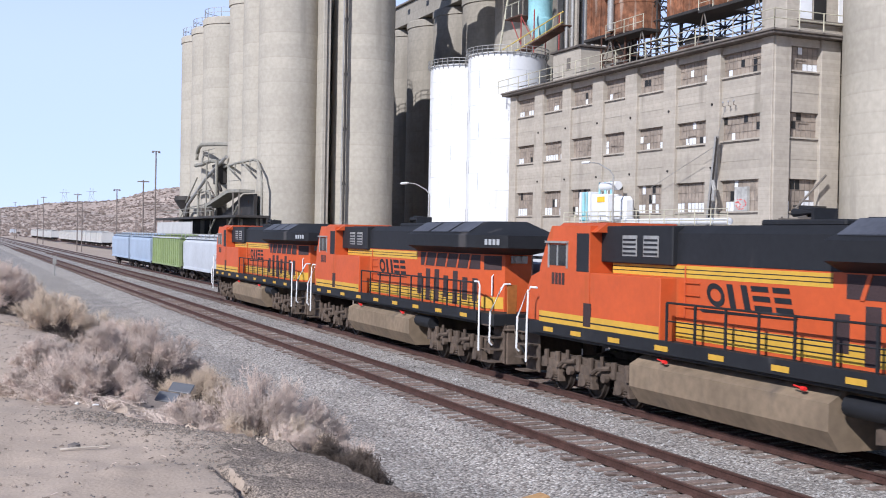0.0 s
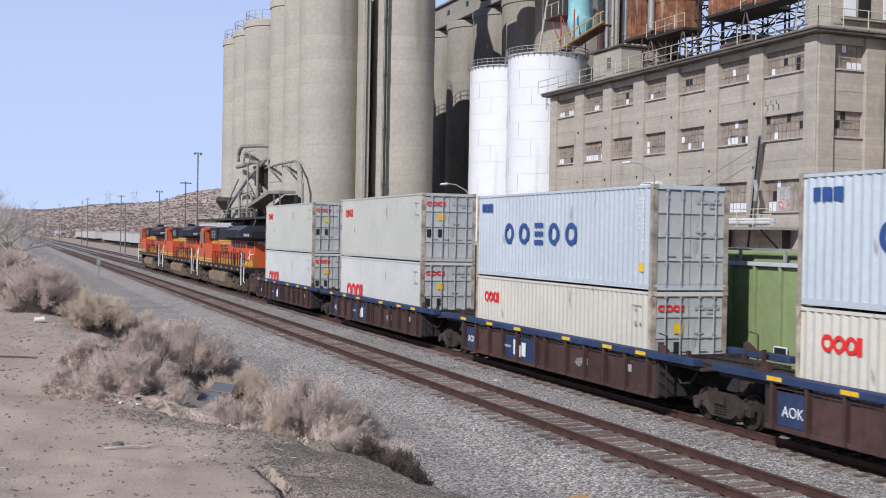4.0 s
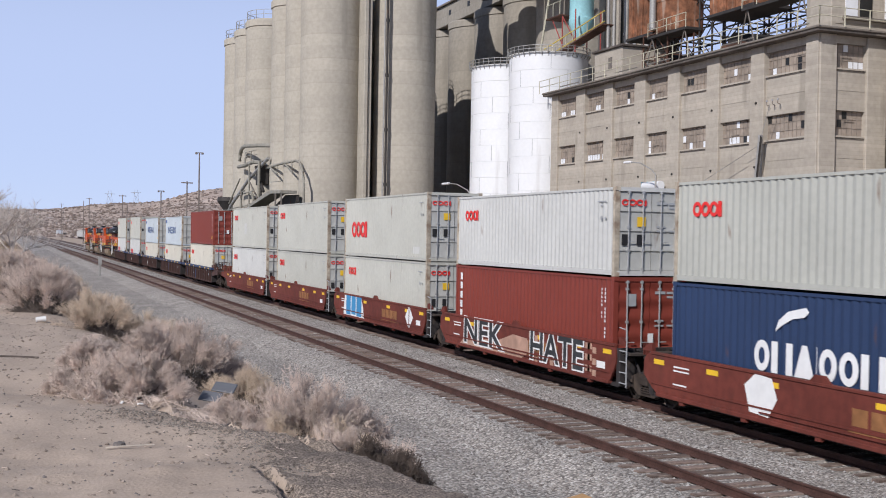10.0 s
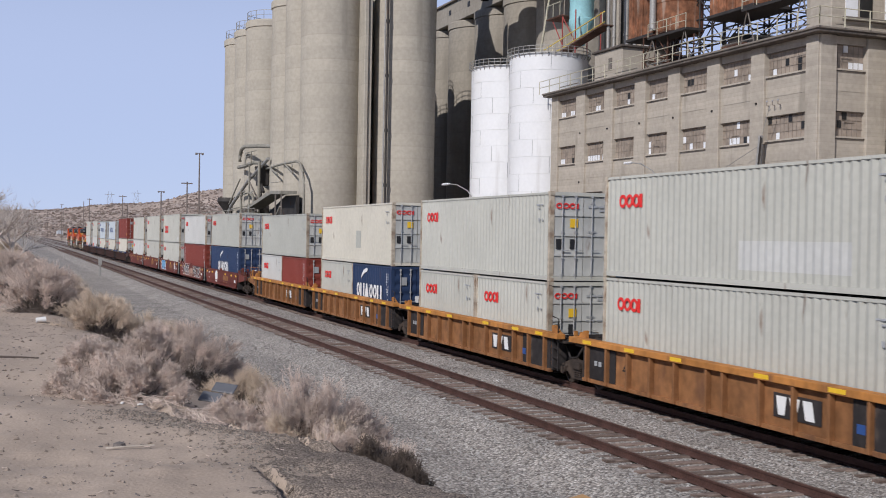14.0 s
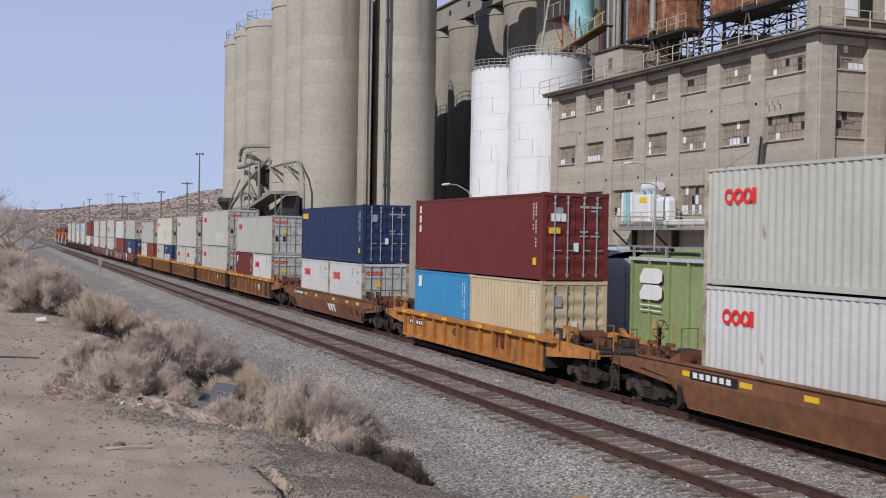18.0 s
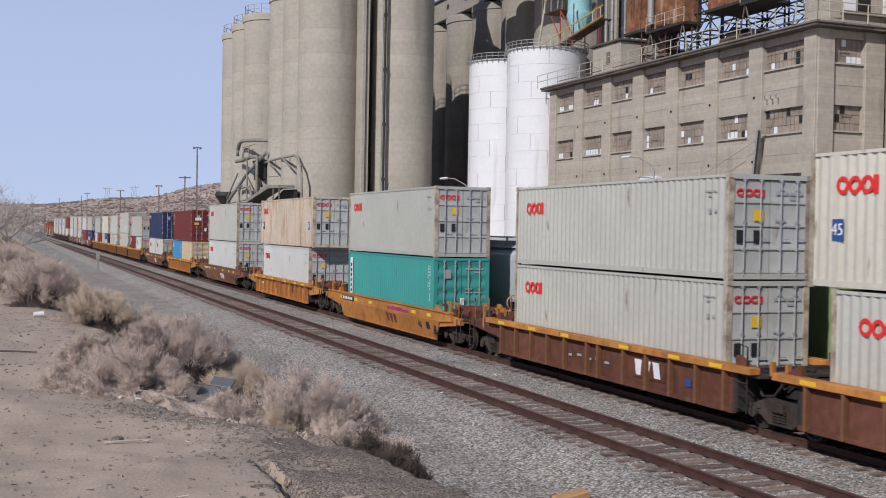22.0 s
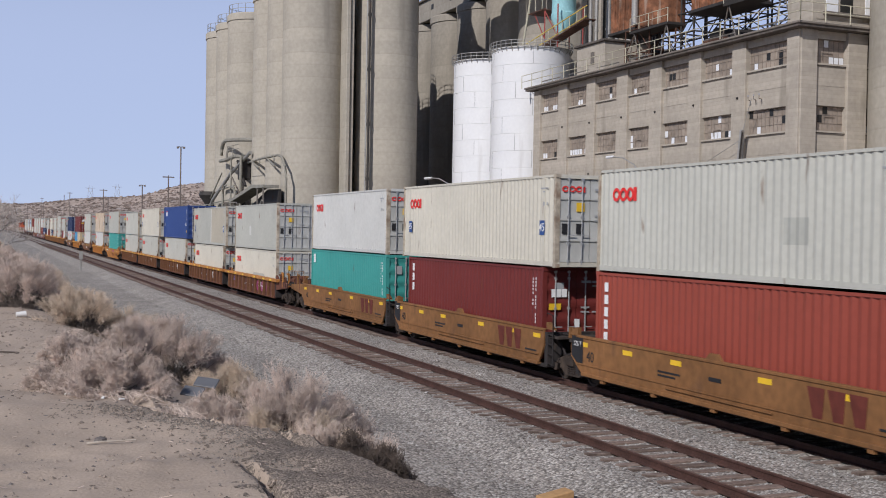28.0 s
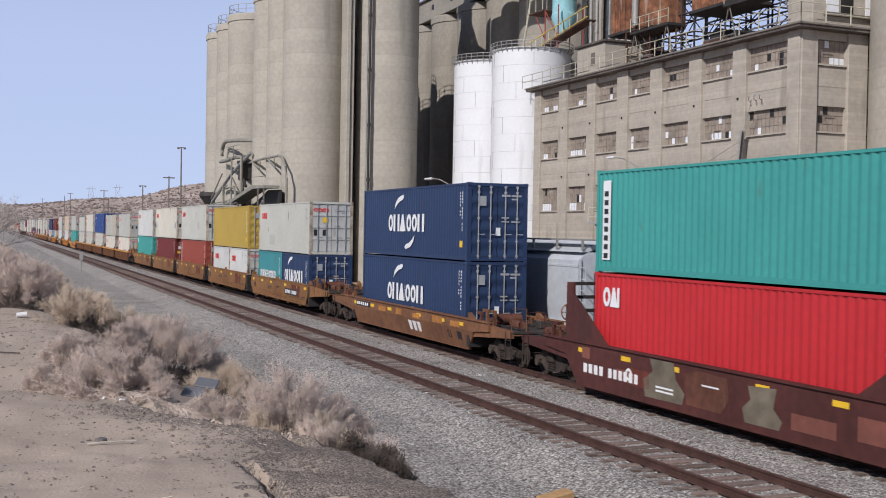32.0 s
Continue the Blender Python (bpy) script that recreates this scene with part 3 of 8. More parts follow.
def mill_face(length, bays, floors, m):
    """A concrete frame wall in local (u along, w up), facing -v, with recessed panels and windows."""
    edges = sorted({0.0, length, *[b for bay in bays for b in bay]})
    for u0, u1 in zip(edges, edges[1:]):
        if (u0, u1) not in bays:
            part("pilaster", Geo().box(u0, u1, -0.12, 0.5, -0.6, MILL_TOP - 0.33, 0.03), concrete_wall, mill, m=m)
    for u0, u1 in bays:
        levels = [-0.6] + [z for fl in floors for z in fl] + [MILL_TOP - 0.33]
        for k in range(0, len(levels), 2):
            part("spandrel", Geo().box(u0, u1, 0.08, 0.45, levels[k], levels[k + 1]), concrete_wall, mill, m=m)
            if k:
                part("floor_band", Geo().box(u0, u1, 0.062, 0.1, levels[k] + 1.18, levels[k] + 1.26), concrete_wall, mill, m=m)
        for z0, z1 in floors:
            w = part("window", Geo().box(u0, u1, 0.3, 0.36, z0, z1), window_old, mill, "dusty broken steel sash window", m=m)
            part("sill", Geo().box(u0, u1, 0.0, 0.3, z0 - 0.07, z0 + 0.03), concrete_wall, w)
            # dark strip painting the shadow line under the sill
            part("sill_joint", Geo().box(u0, u1, 0.03, 0.2, z0 - 0.15, z0 - 0.07), stain_shade, w)
            # darker strip for the shadow along the window's top
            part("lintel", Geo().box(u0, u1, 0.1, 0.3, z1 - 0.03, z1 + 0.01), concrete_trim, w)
            cols, rows = max(5, round((u1 - u0) / 0.4)), 3
            bars = Geo()
            for i in range(1, cols):
                u = u0 + (u1 - u0) * i / cols
                bars.box(u - 0.012, u + 0.012, 0.275, 0.3, z0 + 0.03, z1 - 0.03)
            for j in range(1, rows):
                z = z0 + (z1 - z0) * j / rows
                bars.box(u0, u1, 0.27, 0.295, z - 0.012, z + 0.012)
            part("sash", bars, sash_mat, w)
            cu, cz = (u1 - u0) / cols, (z1 - z0) / rows
            bright, run = 0.62 if random.random() < 0.75 else 0.2, 0
            for i in range(cols):
                for j in range(rows):
                    q = random.random()
                    if j == 0:
                        run = 0.35 if q < bright * (0.5 + run) else 0.0
                    pale, hole = j == 0 and run > 0, q > (0.965 if j else 0.97)
                    if pale or hole or q < 0.03:
                        pg = Geo().box(u0 + i * cu + 0.03, u0 + (i + 1) * cu - 0.03, 0.278, 0.298, z0 + j * cz + 0.04, z0 + (j + 1) * cz - 0.03)
                        part("pane", pg, window_dark if hole and not pale else pane_pale, w)
            if random.random() < 0.6:
                u, z = random.uniform(u0 + 0.6, u1 - 1.0), random.uniform(z0 + 0.45, z1 - 0.4)
                part("vent_sash", Geo().box(u, u + 0.8, 0.24, 0.262, z, z + 0.05).box(u, u + 0.04, 0.24, 0.262, z - 0.4, z), sash_mat, w)


MILL_L = MILL_Y1 - MILL_Y0
mill_face(MILL_L, [(MILL_Y1 - b, MILL_Y1 - a) for a, b in BAYS], FLOORS, pose(0, MILL_L, 0, 0, 0, -90))
mill_face(9.0, [(1.2, 3.5), (5.0, 7.6)], FLOORS, Matrix.Identity(4))
core = Geo().box(0.52, 9.0, 0.52, MILL_Y1 - MILL_Y0, -0.6, MILL_TOP - 0.35)
part("core_wall", core, concrete_wall, mill)
part("roof_slab", Geo().box(-0.75, 9.4, -0.75, MILL_L + 0.75, MILL_TOP - 0.14, MILL_TOP, 0.03), concrete_trim, mill, "overhanging weathered concrete roof slab")
# its dark colour includes the shade below the roof slab
part("cornice", Geo().box(-0.66, 9.3, -0.66, MILL_L + 0.66, MILL_TOP - 0.32, MILL_TOP - 0.14, 0.02), stain_shade, mill, "dark concrete cornice, stain and overhang shade in its colour")
for y, z in [(b + 0.72, z) for _, b in BAYS[:-1] for z in (13.4, 9.3)]:
    part("wall_tie", Geo().tube([(-0.19, y - MILL_Y0, z), (-0.1, y - MILL_Y0, z)], 0.08, 8), dark_steel, mill)
for k in range(3):
    y = 58.2 + k * 0.55 - MILL_Y0
    ins = part("insulator", Geo().tube([(-0.1, y, 13.1), (-0.3, y, 13.15), (-0.3, y, 13.4)], 0.025, 6), dull_steel, mill)
    part("cap", Geo().lathe([(0.001, 13.34), (0.06, 13.35), (0.05, 13.44), (0.001, 13.47)], 8, -0.3, y), seam_grey, ins)


# ---- pipes, loader and roof works ----
def tubes(name, m, label, category, rows, kind=""):
    """A thing of several bars; rows: part name, material, radius, points."""
    t = thing(name, m, label, category, kind=kind)
    for pn, mat, r, pts in rows:
        part(pn, Geo().tube(pts, r, 8), mat, t)
    return t


shaft = thing("elevator_shaft", pose(34.9, 108.6, 0), "narrow concrete elevator shaft between silos", "shaft")
part("shaft_wall", Geo().box(-1.75, -1.35, -0.9, 1.5, -0.6, SILO_TOP + 2, 0.05), concrete, shaft)
part("shaft_wall", Geo().box(-1.28, -0.92, -0.7, 1.5, -0.6, SILO_TOP + 2, 0.05), concrete, shaft)
leg = thing("down_pipe", pose(35.2, 106.8, 0), "dark steel pipe running up between the silos", "pipe")
part("pipe", Geo().tube([(0, 0, -0.5), (0, 0, SILO_TOP + 2)], 0.13, 10), dark_steel, leg)
part("pale_pipe", Geo().tube([(-0.25, 0.05, -0.5), (-0.25, 0.05, SILO_TOP + 2)], 0.09, 10), galv, leg)
for z in steps((4, 31, 5.4)):
    part("flange", Geo().tube([(0, 0, z), (0, 0, z + 0.3)], 0.2, 10), dark_steel, leg)
gal = thing("silo_gallery", pose(54.6, 124, SILO_TOP), "long concrete gallery along the silo tops", "gallery")
part("wall", Geo().box(-3.6, 3.6, -26, 26, 0.12, 2.6, 0.05), concrete_darker, gal)
part("roof", Geo().box(-3.9, 3.9, -26.3, 26.3, 2.6, 2.85, 0.05), concrete_trim, gal)
for y in steps((-24, 24, 6)):
    part("opening", Geo().box(-3.63, -3.58, y, y + 0.7, 1.2, 1.8), window_dark, gal)
# out of view, added so that its shadow falls on the rear silos
house = thing("shade_headhouse", pose(38.7, 111, SILO_TOP), "unseen square headhouse on the silo top, added to cast shade", "headhouse")
part("wall", Geo().box(-2.6, 2.6, -2.6, 2.6, 0.12, 3.4, 0.06), concrete, house)
part("roof", Geo().box(-2.9, 2.9, -2.9, 2.9, 3.4, 3.65, 0.05), concrete_trim, house)
# unseen bridge and bin above the view, added to shadow the rear silos
span = thing("shade_bridge", pose(0, 0, 0), "unseen high bridge with a bin, added to shade the rear silos", "conveyor bridge")
for k in range(6):
    a, b = k / 6, (k + 1) / 6 - 0.01
    part("casing", Geo().prism([(40.6 + 8 * a, 108 - 12 * a), (40.6 + 8 * b, 108 - 12 * b), (42.9 + 8 * b, 109.5 - 12 * b), (42.9 + 8 * a, 109.5 - 12 * a)], "z", 29.2 + (k % 2) * 0.4, 33.2 - (k % 3) * 0.5), dull_steel, span)
    part("brace", Geo().tube([(40.6 + 8 * a, 108 - 12 * a, 33.2), (40.6 + 8 * b, 108 - 12 * b, 35.0)], 0.12, 6), dull_steel, span)
part("bin", Geo().lathe([(0.4, 28.0), (1.7, 29.4), (1.7, 34.6), (0.01, 35.4)], 20, 44.2, 103.6), dull_steel, span)
# a further unseen shadow caster over the headhouse
hoist = thing("shade_elevator", pose(38.7, 111.0, SILO_TOP + 3.6), "unseen tall elevator head on the silo top, added to cast shade", "elevator")
part("leg_casing", Geo().box(-0.7, 0.7, -0.7, 0.7, 0.12, 6.0, 0.04), galv, hoist)
part("head", Geo().box(-1.5, 1.5, -1.2, 1.2, 6.0, 7.6, 0.2), galv, hoist)
for a in range(5):
    part("spout", Geo().tube([(0, 0, 6.2), (2.4 * math.cos(a * 1.25), 2.4 * math.sin(a * 1.25), 0.3)], 0.2, 8), galv, hoist)

loader = thing("grain_loader", pose(27, 0, 0), "grey steel loading spouts and walkways against the silos", "loader")
for nm, mat, r, pts in [
    ("bent_duct", loader_grey, 0.24, [(1.4, 127.4, 14.5), (0.4, 131.0, 14.7), (0, 136.0, 14.95), (0, 137.9, 14.75), (0, 138.8, 14.1), (0, 139.0, 13.3)]),
    ("lower_duct", loader_grey, 0.24, [(0, 139.6, 12.65), (0, 136.0, 12.6), (0, 131.0, 12.75), (0.6, 128.0, 12.6)]),
    ("diagonal_spout", galv, 0.2, [(0.5, 125.0, 12.9), (0, 133.0, 10.9), (0, 144.5, 7.9), (0, 146.0, 6.6)]),
    ("spout_arm", loader_grey, 0.13, [(0.92, 128.4, 11.92), (0.62, 119.7, 11.97), (0.62, 112.7, 11.92), (0.62, 111.1, 11.66), (0.62, 109.8, 10.64), (0.62, 109.3, 9.51), (0.62, 109.3, 5.01)]),
    ("spout", loader_grey, 0.1, [(0.62, 124.8, 11.86), (0.22, 119.4, 10.89)]), ("spout", loader_grey, 0.1, [(0.62, 117.6, 11.86), (0.22, 112.4, 10.74)]),
    ("spout", loader_grey, 0.07, [(0.62, 121.2, 11.86), (0.22, 119.1, 11.40)]), ("spout", loader_grey, 0.07, [(0.62, 114.6, 11.86), (0.22, 112.7, 11.35)]),
    ("column", loader_grey, 0.16, [(0, 127.6, 6.2), (0, 127.6, 12.7)]), ("column", loader_grey, 0.1, [(-0.3, 131.6, 6.2), (-0.3, 131.6, 12.5)]),
    ("column", loader_grey, 0.09, [(-0.6, 135.0, 6.2), (-0.6, 135.0, 9.6)]), ("column", dark_steel, 0.1, [(0.7, 129.6, 6.2), (0.7, 129.6, 12.4)]),
    ("brace", dark_steel, 0.16, [(0.3, 126.4, 9.2), (0.3, 130.8, 12.2)]), ("brace", dull_steel, 0.09, [(-0.2, 126.2, 8.0), (-0.2, 131.6, 10.4)]),
    ("brace", loader_grey, 0.07, [(-0.6, 127.6, 9.3), (-0.6, 137.0, 9.0)]), ("brace", loader_grey, 0.07, [(-0.6, 127.0, 7.8), (-0.6, 141.0, 7.5)]),
    ("bent_pipe", loader_grey, 0.14, [(-0.8, 126.6, 6.3), (-0.8, 126.8, 8.4), (-0.8, 127.4, 9.0), (-0.8, 128.4, 9.1)]),
    ("bent_pipe", loader_grey, 0.12, [(-0.9, 133.0, 6.3), (-0.9, 133.1, 8.4), (-0.9, 132.4, 9.3), (-0.9, 131.2, 9.4)]),
    ("guard_rail", loader_grey, 0.045, [(-0.4, 127.0, 13.9), (-0.4, 133.5, 14.0)]), ("guard_rail", loader_grey, 0.045, [(-0.4, 127.0, 13.4), (-0.4, 133.5, 13.5)]),
    ("guard_rail", loader_grey, 0.045, [(-1.3, 111.0, 9.7), (-1.3, 115.6, 9.8)]), ("guard_rail", loader_grey, 0.045, [(-2.0, 120.0, 7.2), (-2.0, 154.0, 7.2)]),
    ("guard_rail", loader_grey, 0.045, [(-2.0, 120.0, 6.8), (-2.0, 154.0, 6.8)]),
    ("strut", loader_grey, 0.09, [(-2.0, 118.0, 2.0), (-2.0, 108.2, 7.2)]), ("strut", loader_grey, 0.09, [(-2.0, 126.0, 2.0), (-2.0, 118.0, 6.2)]),
    ("drain_pipe", loader_grey, 0.09, [(0.2, 139.6, 11.2), (-0.2, 144.6, 8.2)]), ("drain_pipe", loader_grey, 0.07, [(0.2, 143.0, 9.0), (-0.4, 147.0, 6.4)]),
    ("post", loader_grey, 0.06, [(-0.4, 130.2, 12.6), (-0.4, 130.2, 14.0)]), ("post", loader_grey, 0.06, [(-0.4, 133.3, 12.6), (-0.4, 133.3, 14.0)])]:
    part(nm, Geo().tube(pts, r, 8), mat, loader)
for y, z, h, w in ((128.9, 10.0, 2.3, 0.9), (128.4, 6.4, 2.2, 0.7), (134.2, 6.3, 1.7, 0.6), (137.2, 6.4, 1.2, 0.7), (131.0, 7.0, 1.6, 0.6)):
    part("machine", Geo().box(0.1, 1.3, y - w, y + w, z, z + h, 0.1), dark_steel if h > 2 else dull_steel, loader)
part("canopy", Geo().prism([(127.0, 7.6), (115.8, 8.95), (110.4, 8.8), (110.4, 8.5), (115.4, 8.6), (127.0, 7.25)], "x", -1.4, 0.2), loader_grey, loader, "grey steel canopy")
# dark sheet put in for the shade inside the open canopy
part("hood_wall", Geo().prism([(126.0, 6.3), (115.2, 8.5), (110.6, 8.4), (110.6, 6.0), (126.0, 6.0)], "x", 0.2, 0.5), dark_steel, loader)
for y in (110.6, 113.2, 124.0, 136.0, 146.0, 154.0):
    part("post", Geo().box(-1.4, -1.27, y - 0.07, y + 0.07, -0.5, 6.2 if y > 114 else 8.6), dull_steel, loader)
shed = thing("loading_shed", pose(27, 0, 0), "flat-roofed steel loading shed beside the siding", "shed")
part("roof_deck", Geo().box(-2.2, 1.2, 108.3, 155.5, 6.0, 6.25, 0.03), dark_steel, shed)
for i in range(12):
    part("wall_panel", Geo().box(-2.0, -1.9, 131.0 + i * 2.02, 132.98 + i * 2.02, 1.0, 5.7, 0.03), HOPPER["white"], shed)
part("back_wall", Geo().box(0.9, 1.1, 108.3, 155.5, -0.5, 6.0), dark_steel, shed)
cone = thing("hopper_cone", pose(27.5, 148.0, 8.2), "dark steel discharge cone on the loader", "hopper")
part("cone", Geo().lathe([(1.5, 0.9), (1.6, 0.4), (0.4, -1.3), (0.4, -1.95)], 20), dark_steel, cone)

# roof works over the mill
ROOF_Z = MILL_TOP
for side, (a, b) in enumerate((((44.25, 53.95), (44.25, 91.0)), ((44.25, 53.95), (53.5, 53.95)))):
    rr = thing("roof_railing", pose(0, 0, ROOF_Z), "pale steel pipe railing along the roof edge", "railing", "roof railings")
    n = 19 if side == 0 else 5
    for i in range(n + 1):
        x, y = a[0] + (b[0] - a[0]) * i / n, a[1] + (b[1] - a[1]) * i / n
        part("post", Geo().tube([(x, y, 0), (x, y, 1.1)], 0.04, 6), pale_rail, rr)
    for h in (0.55, 1.1):
        part("rail", Geo().tube([(*a, h), (*b, h)], 0.03, 6), pale_rail, rr)
pent = thing("roof_penthouse", pose(48.4, 82.8, ROOF_Z), "small concrete penthouse on the mill roof", "penthouse")
part("wall", Geo().box(-1.9, 2.6, -2.3, 2.3, 0, 2.85, 0.04), concrete_wall, pent)
part("roof", Geo().box(-2.1, 2.8, -2.5, 2.5, 2.85, 3.05, 0.04), stain_shade, pent)
part("window", Geo().box(-1.95, -1.88, -0.7, -0.15, 1.2, 2.2), dull_steel, pent)
block = thing("roof_block", pose(49.5, 57.5, ROOF_Z), "concrete stair block with pale windows on the mill roof", "penthouse")
part("wall", Geo().box(-3.6, 4.0, -2.6, -0.3, 0, 7.0, 0.05), concrete_wall, block)
for x, w, z0, z1 in ((-2.6, 0.9, 0.9, 2.5), (-1.5, 0.9, 0.9, 2.5), (0.4, 0.8, 0.9, 2.9), (1.6, 0.9, 0.9, 2.9)):
    part("window", Geo().box(x, x + w, -2.66, -2.58, z0, z1), pane_pale if x != -1.5 else window_dark, block)
part("ledge", Geo().box(-2.8, 2.8, -2.85, -2.6, 0.65, 0.85), concrete_trim, block)

cyc = thing("dust_cyclone", pose(49.6, 93.4, 0), "cyan painted steel dust cyclone on a red frame", "cyclone")
part("cylinder", Geo().lathe([(1.12, 24.6), (1.16, 24.65), (1.16, 24.8), (1.12, 24.85), (1.12, 26.5), (1.15, 26.55), (1.15, 26.7), (1.12, 26.75), (1.12, 32.0), (0.01, 32.2)], 28), cyan_paint, cyc)
part("cone", Geo().lathe([(1.18, 24.75), (1.18, 24.4), (0.42, 22.7), (0.3, 22.4)], 28), cyan_paint, cyc)
for x, y in ((-1.3, -1.3), (1.3, -1.3), (-1.3, 1.3), (1.3, 1.3)):
    part("leg", Geo().tube([(x, y, 21.0), (x, y, 25.4)], 0.07, 6), red_paint, cyc)
part("cross_brace", Geo().tube([(-1.3, 1.3, 25.2), (-1.3, -1.3, 22.4)], 0.05, 6), red_paint, cyc)
part("cross_brace", Geo().tube([(-1.3, 3.4, 25.2), (-1.3, 1.3, 22.6)], 0.05, 6), red_paint, cyc)
part("platform", Geo().box(-1.6, 0.4, 1.2, 4.2, 25.25, 25.35), rust_dark, cyc)
for y in (1.4, 2.8, 4.1):
    part("rail_post", Geo().tube([(-1.55, y, 25.4), (-1.55, y, 26.6)], 0.04, 5), pale_rail, cyc)
part("rail", Geo().tube([(-1.55, 1.2, 26.6), (-1.55, 4.2, 26.6)], 0.04, 5), pale_rail, cyc)
part("long_leg", Geo().tube([(-1.5, 6.0, 20.9), (-1.4, 2.0, 33.0)], 0.1, 6), pale_rail, cyc)
part("stair_rail", Geo().tube([(-1.5, -7.0, 24.2), (-1.5, 4.6, 22.6)], 0.06, 6), yellow_rail, cyc)
part("stair_rail", Geo().tube([(-1.5, -7.0, 23.3), (-1.5, 4.6, 21.7)], 0.06, 6), yellow_rail, cyc)
part("catwalk", Geo().prism([(-7.0, 23.0), (4.8, 21.3), (4.8, 21.4), (-7.0, 23.1)], "x", -1.7, -0.6), rust_dark, cyc)
for i in range(9):
    y = -6.6 + i * 1.35
    part("rail_post", Geo().tube([(-1.5, y, 23.0 - (y + 7) * 0.145), (-1.5, y, 24.2 - (y + 7) * 0.138)], 0.04, 5), pale_rail, cyc)


def lattice(name, x, y0, y1, z0, z1, n, label, mat, r=0.09, levels=3, deep=2.4):
    """An open steel frame in two planes with crossed braces."""
    t = thing(name, pose(x, y0, z0), label, "steel frame", "steel frames on the roof")
    h, w = z1 - z0, y1 - y0
    for dx in (0, deep):
        for i in range(n + 1):
            part("column", Geo().tube([(dx, w * i / n, 0), (dx, w * i / n, h)], r, 6), mat, t)
        for k in range(1, levels + 1):
            part("beam", Geo().tube([(dx, 0, h * k / levels), (dx, w, h * k / levels)], r * 0.9, 6), mat, t)
        for i in range(n):
            for k in range(levels):
                a, b = (i, i + 1) if (i + k) % 2 else (i + 1, i)
                part("brace", Geo().tube([(dx, w * a / n, h * k / levels), (dx, w * b / n, h * (k + 1) / levels)], r * 0.6, 5), mat, t)
    for k in range(1, levels + 1):
        for i in range(n + 1):
            part("tie_beam", Geo().tube([(0, w * i / n, h * k / levels), (deep, w * i / n, h * k / levels)], r * 0.8, 5), mat, t)
    return t


lattice("steel_tower", 51.0, 74.6, 79.8, ROOF_Z, ROOF_Z + 11, 3, "open dark steel tower with crossed braces", dark_steel, 0.08, 7)
lattice("steel_tower", 53.0, 63.0, 76.0, ROOF_Z, ROOF_Z + 5.5, 5, "open steel frame under rusty bins", dark_steel, 0.08, 4)
lattice("steel_tower", 48.4, 76.8, 80.4, ROOF_Z, ROOF_Z + 3.7, 2, "rusty steel legs under a bin", rust_dark, 0.07, 2)
lattice("steel_tower", 53.2, 86.0, 92.0, ROOF_Z + 3, ROOF_Z + 15, 4, "dark steel tower with pipes", dark_steel)
tower = thing("sheet_metal_tower", pose(52.6, 92.0, ROOF_Z), "grey-brown sheet-clad plant tower on the mill", "tower")
for k in range(7):
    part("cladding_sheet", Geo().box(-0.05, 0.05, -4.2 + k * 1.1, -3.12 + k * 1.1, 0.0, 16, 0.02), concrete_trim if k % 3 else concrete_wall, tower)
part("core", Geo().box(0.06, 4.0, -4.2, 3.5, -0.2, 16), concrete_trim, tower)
for y, r, mat in ((-3.6, 0.16, seam_grey), (-2.7, 0.1, pale_rail), (-2.2, 0.07, pale_rail), (-1.0, 0.14, dull_steel)):
    part("riser_pipe", Geo().tube([(-0.3, y, 0.5), (-0.3, y, 16)], r, 8), mat, tower)
for y0, y1, z0, z1, x in ((70.2, 73.0, 0.0, 2.9, 50.6), (67.6, 69.8, 0.0, 2.3, 50.2), (76.2, 78.4, 0.0, 2.0, 50.0), (79.6, 82.6, 0.0, 2.6, 50.8), (64.6, 66.6, 0.0, 1.3, 50.4), (82.9, 84.6, 0.0, 1.7, 49.6), (60.8, 62.2, 0.0, 1.1, 50.6)):
    fan = thing("roof_machine", pose(x, (y0 + y1) / 2, ROOF_Z), "dark rusty fan housing on the mill roof", "machine", "machines on the roof")
    w = (y1 - y0) / 2
    part("housing", Geo().box(0, 1.6, -w, w, 0.25, z1 * 0.7, 0.12), rust_dark, fan)
    part("drum", Geo().tube([(0.2, -w * 0.2, z1 * 0.62), (1.5, -w * 0.2, z1 * 0.62)], min(w * 0.75, z1 * 0.38), 14), dark_steel, fan)
    for sy in (-1, 1):
        part("foot", Geo().box(0.1, 1.5, sy * w * 0.8 - 0.1, sy * w * 0.8 + 0.1, 0, 0.28), dark_steel, fan)


def ribbed_bin(x, y0, y1, z0, z1, deep, label, mat):
    t = thing("rusty_bin", pose(x, (y0 + y1) / 2, z0), label, "bin", "rusty bins on the roof")
    h = z1 - z0
    w = (y1 - y0) / 2
    for i in range(5):
        a, b = -w + 2 * w * i / 5, -w + 2 * w * (i + 1) / 5
        part("sheet", Geo().box(-0.04, 0.04, a + 0.02, b - 0.02, 0, h), mat, t)
        part("rib", Geo().box(-0.12, 0.0, a - 0.04, a + 0.04, 0, h), mat, t)
    part("body", Geo().box(0.05, deep, -w, w, 0, h, 0.03), mat, t)
    part("bottom_beam", Geo().box(-0.2, deep, -w - 0.15, w + 0.15, -0.25, 0.0, 0.03), dark_steel, t)
    return t


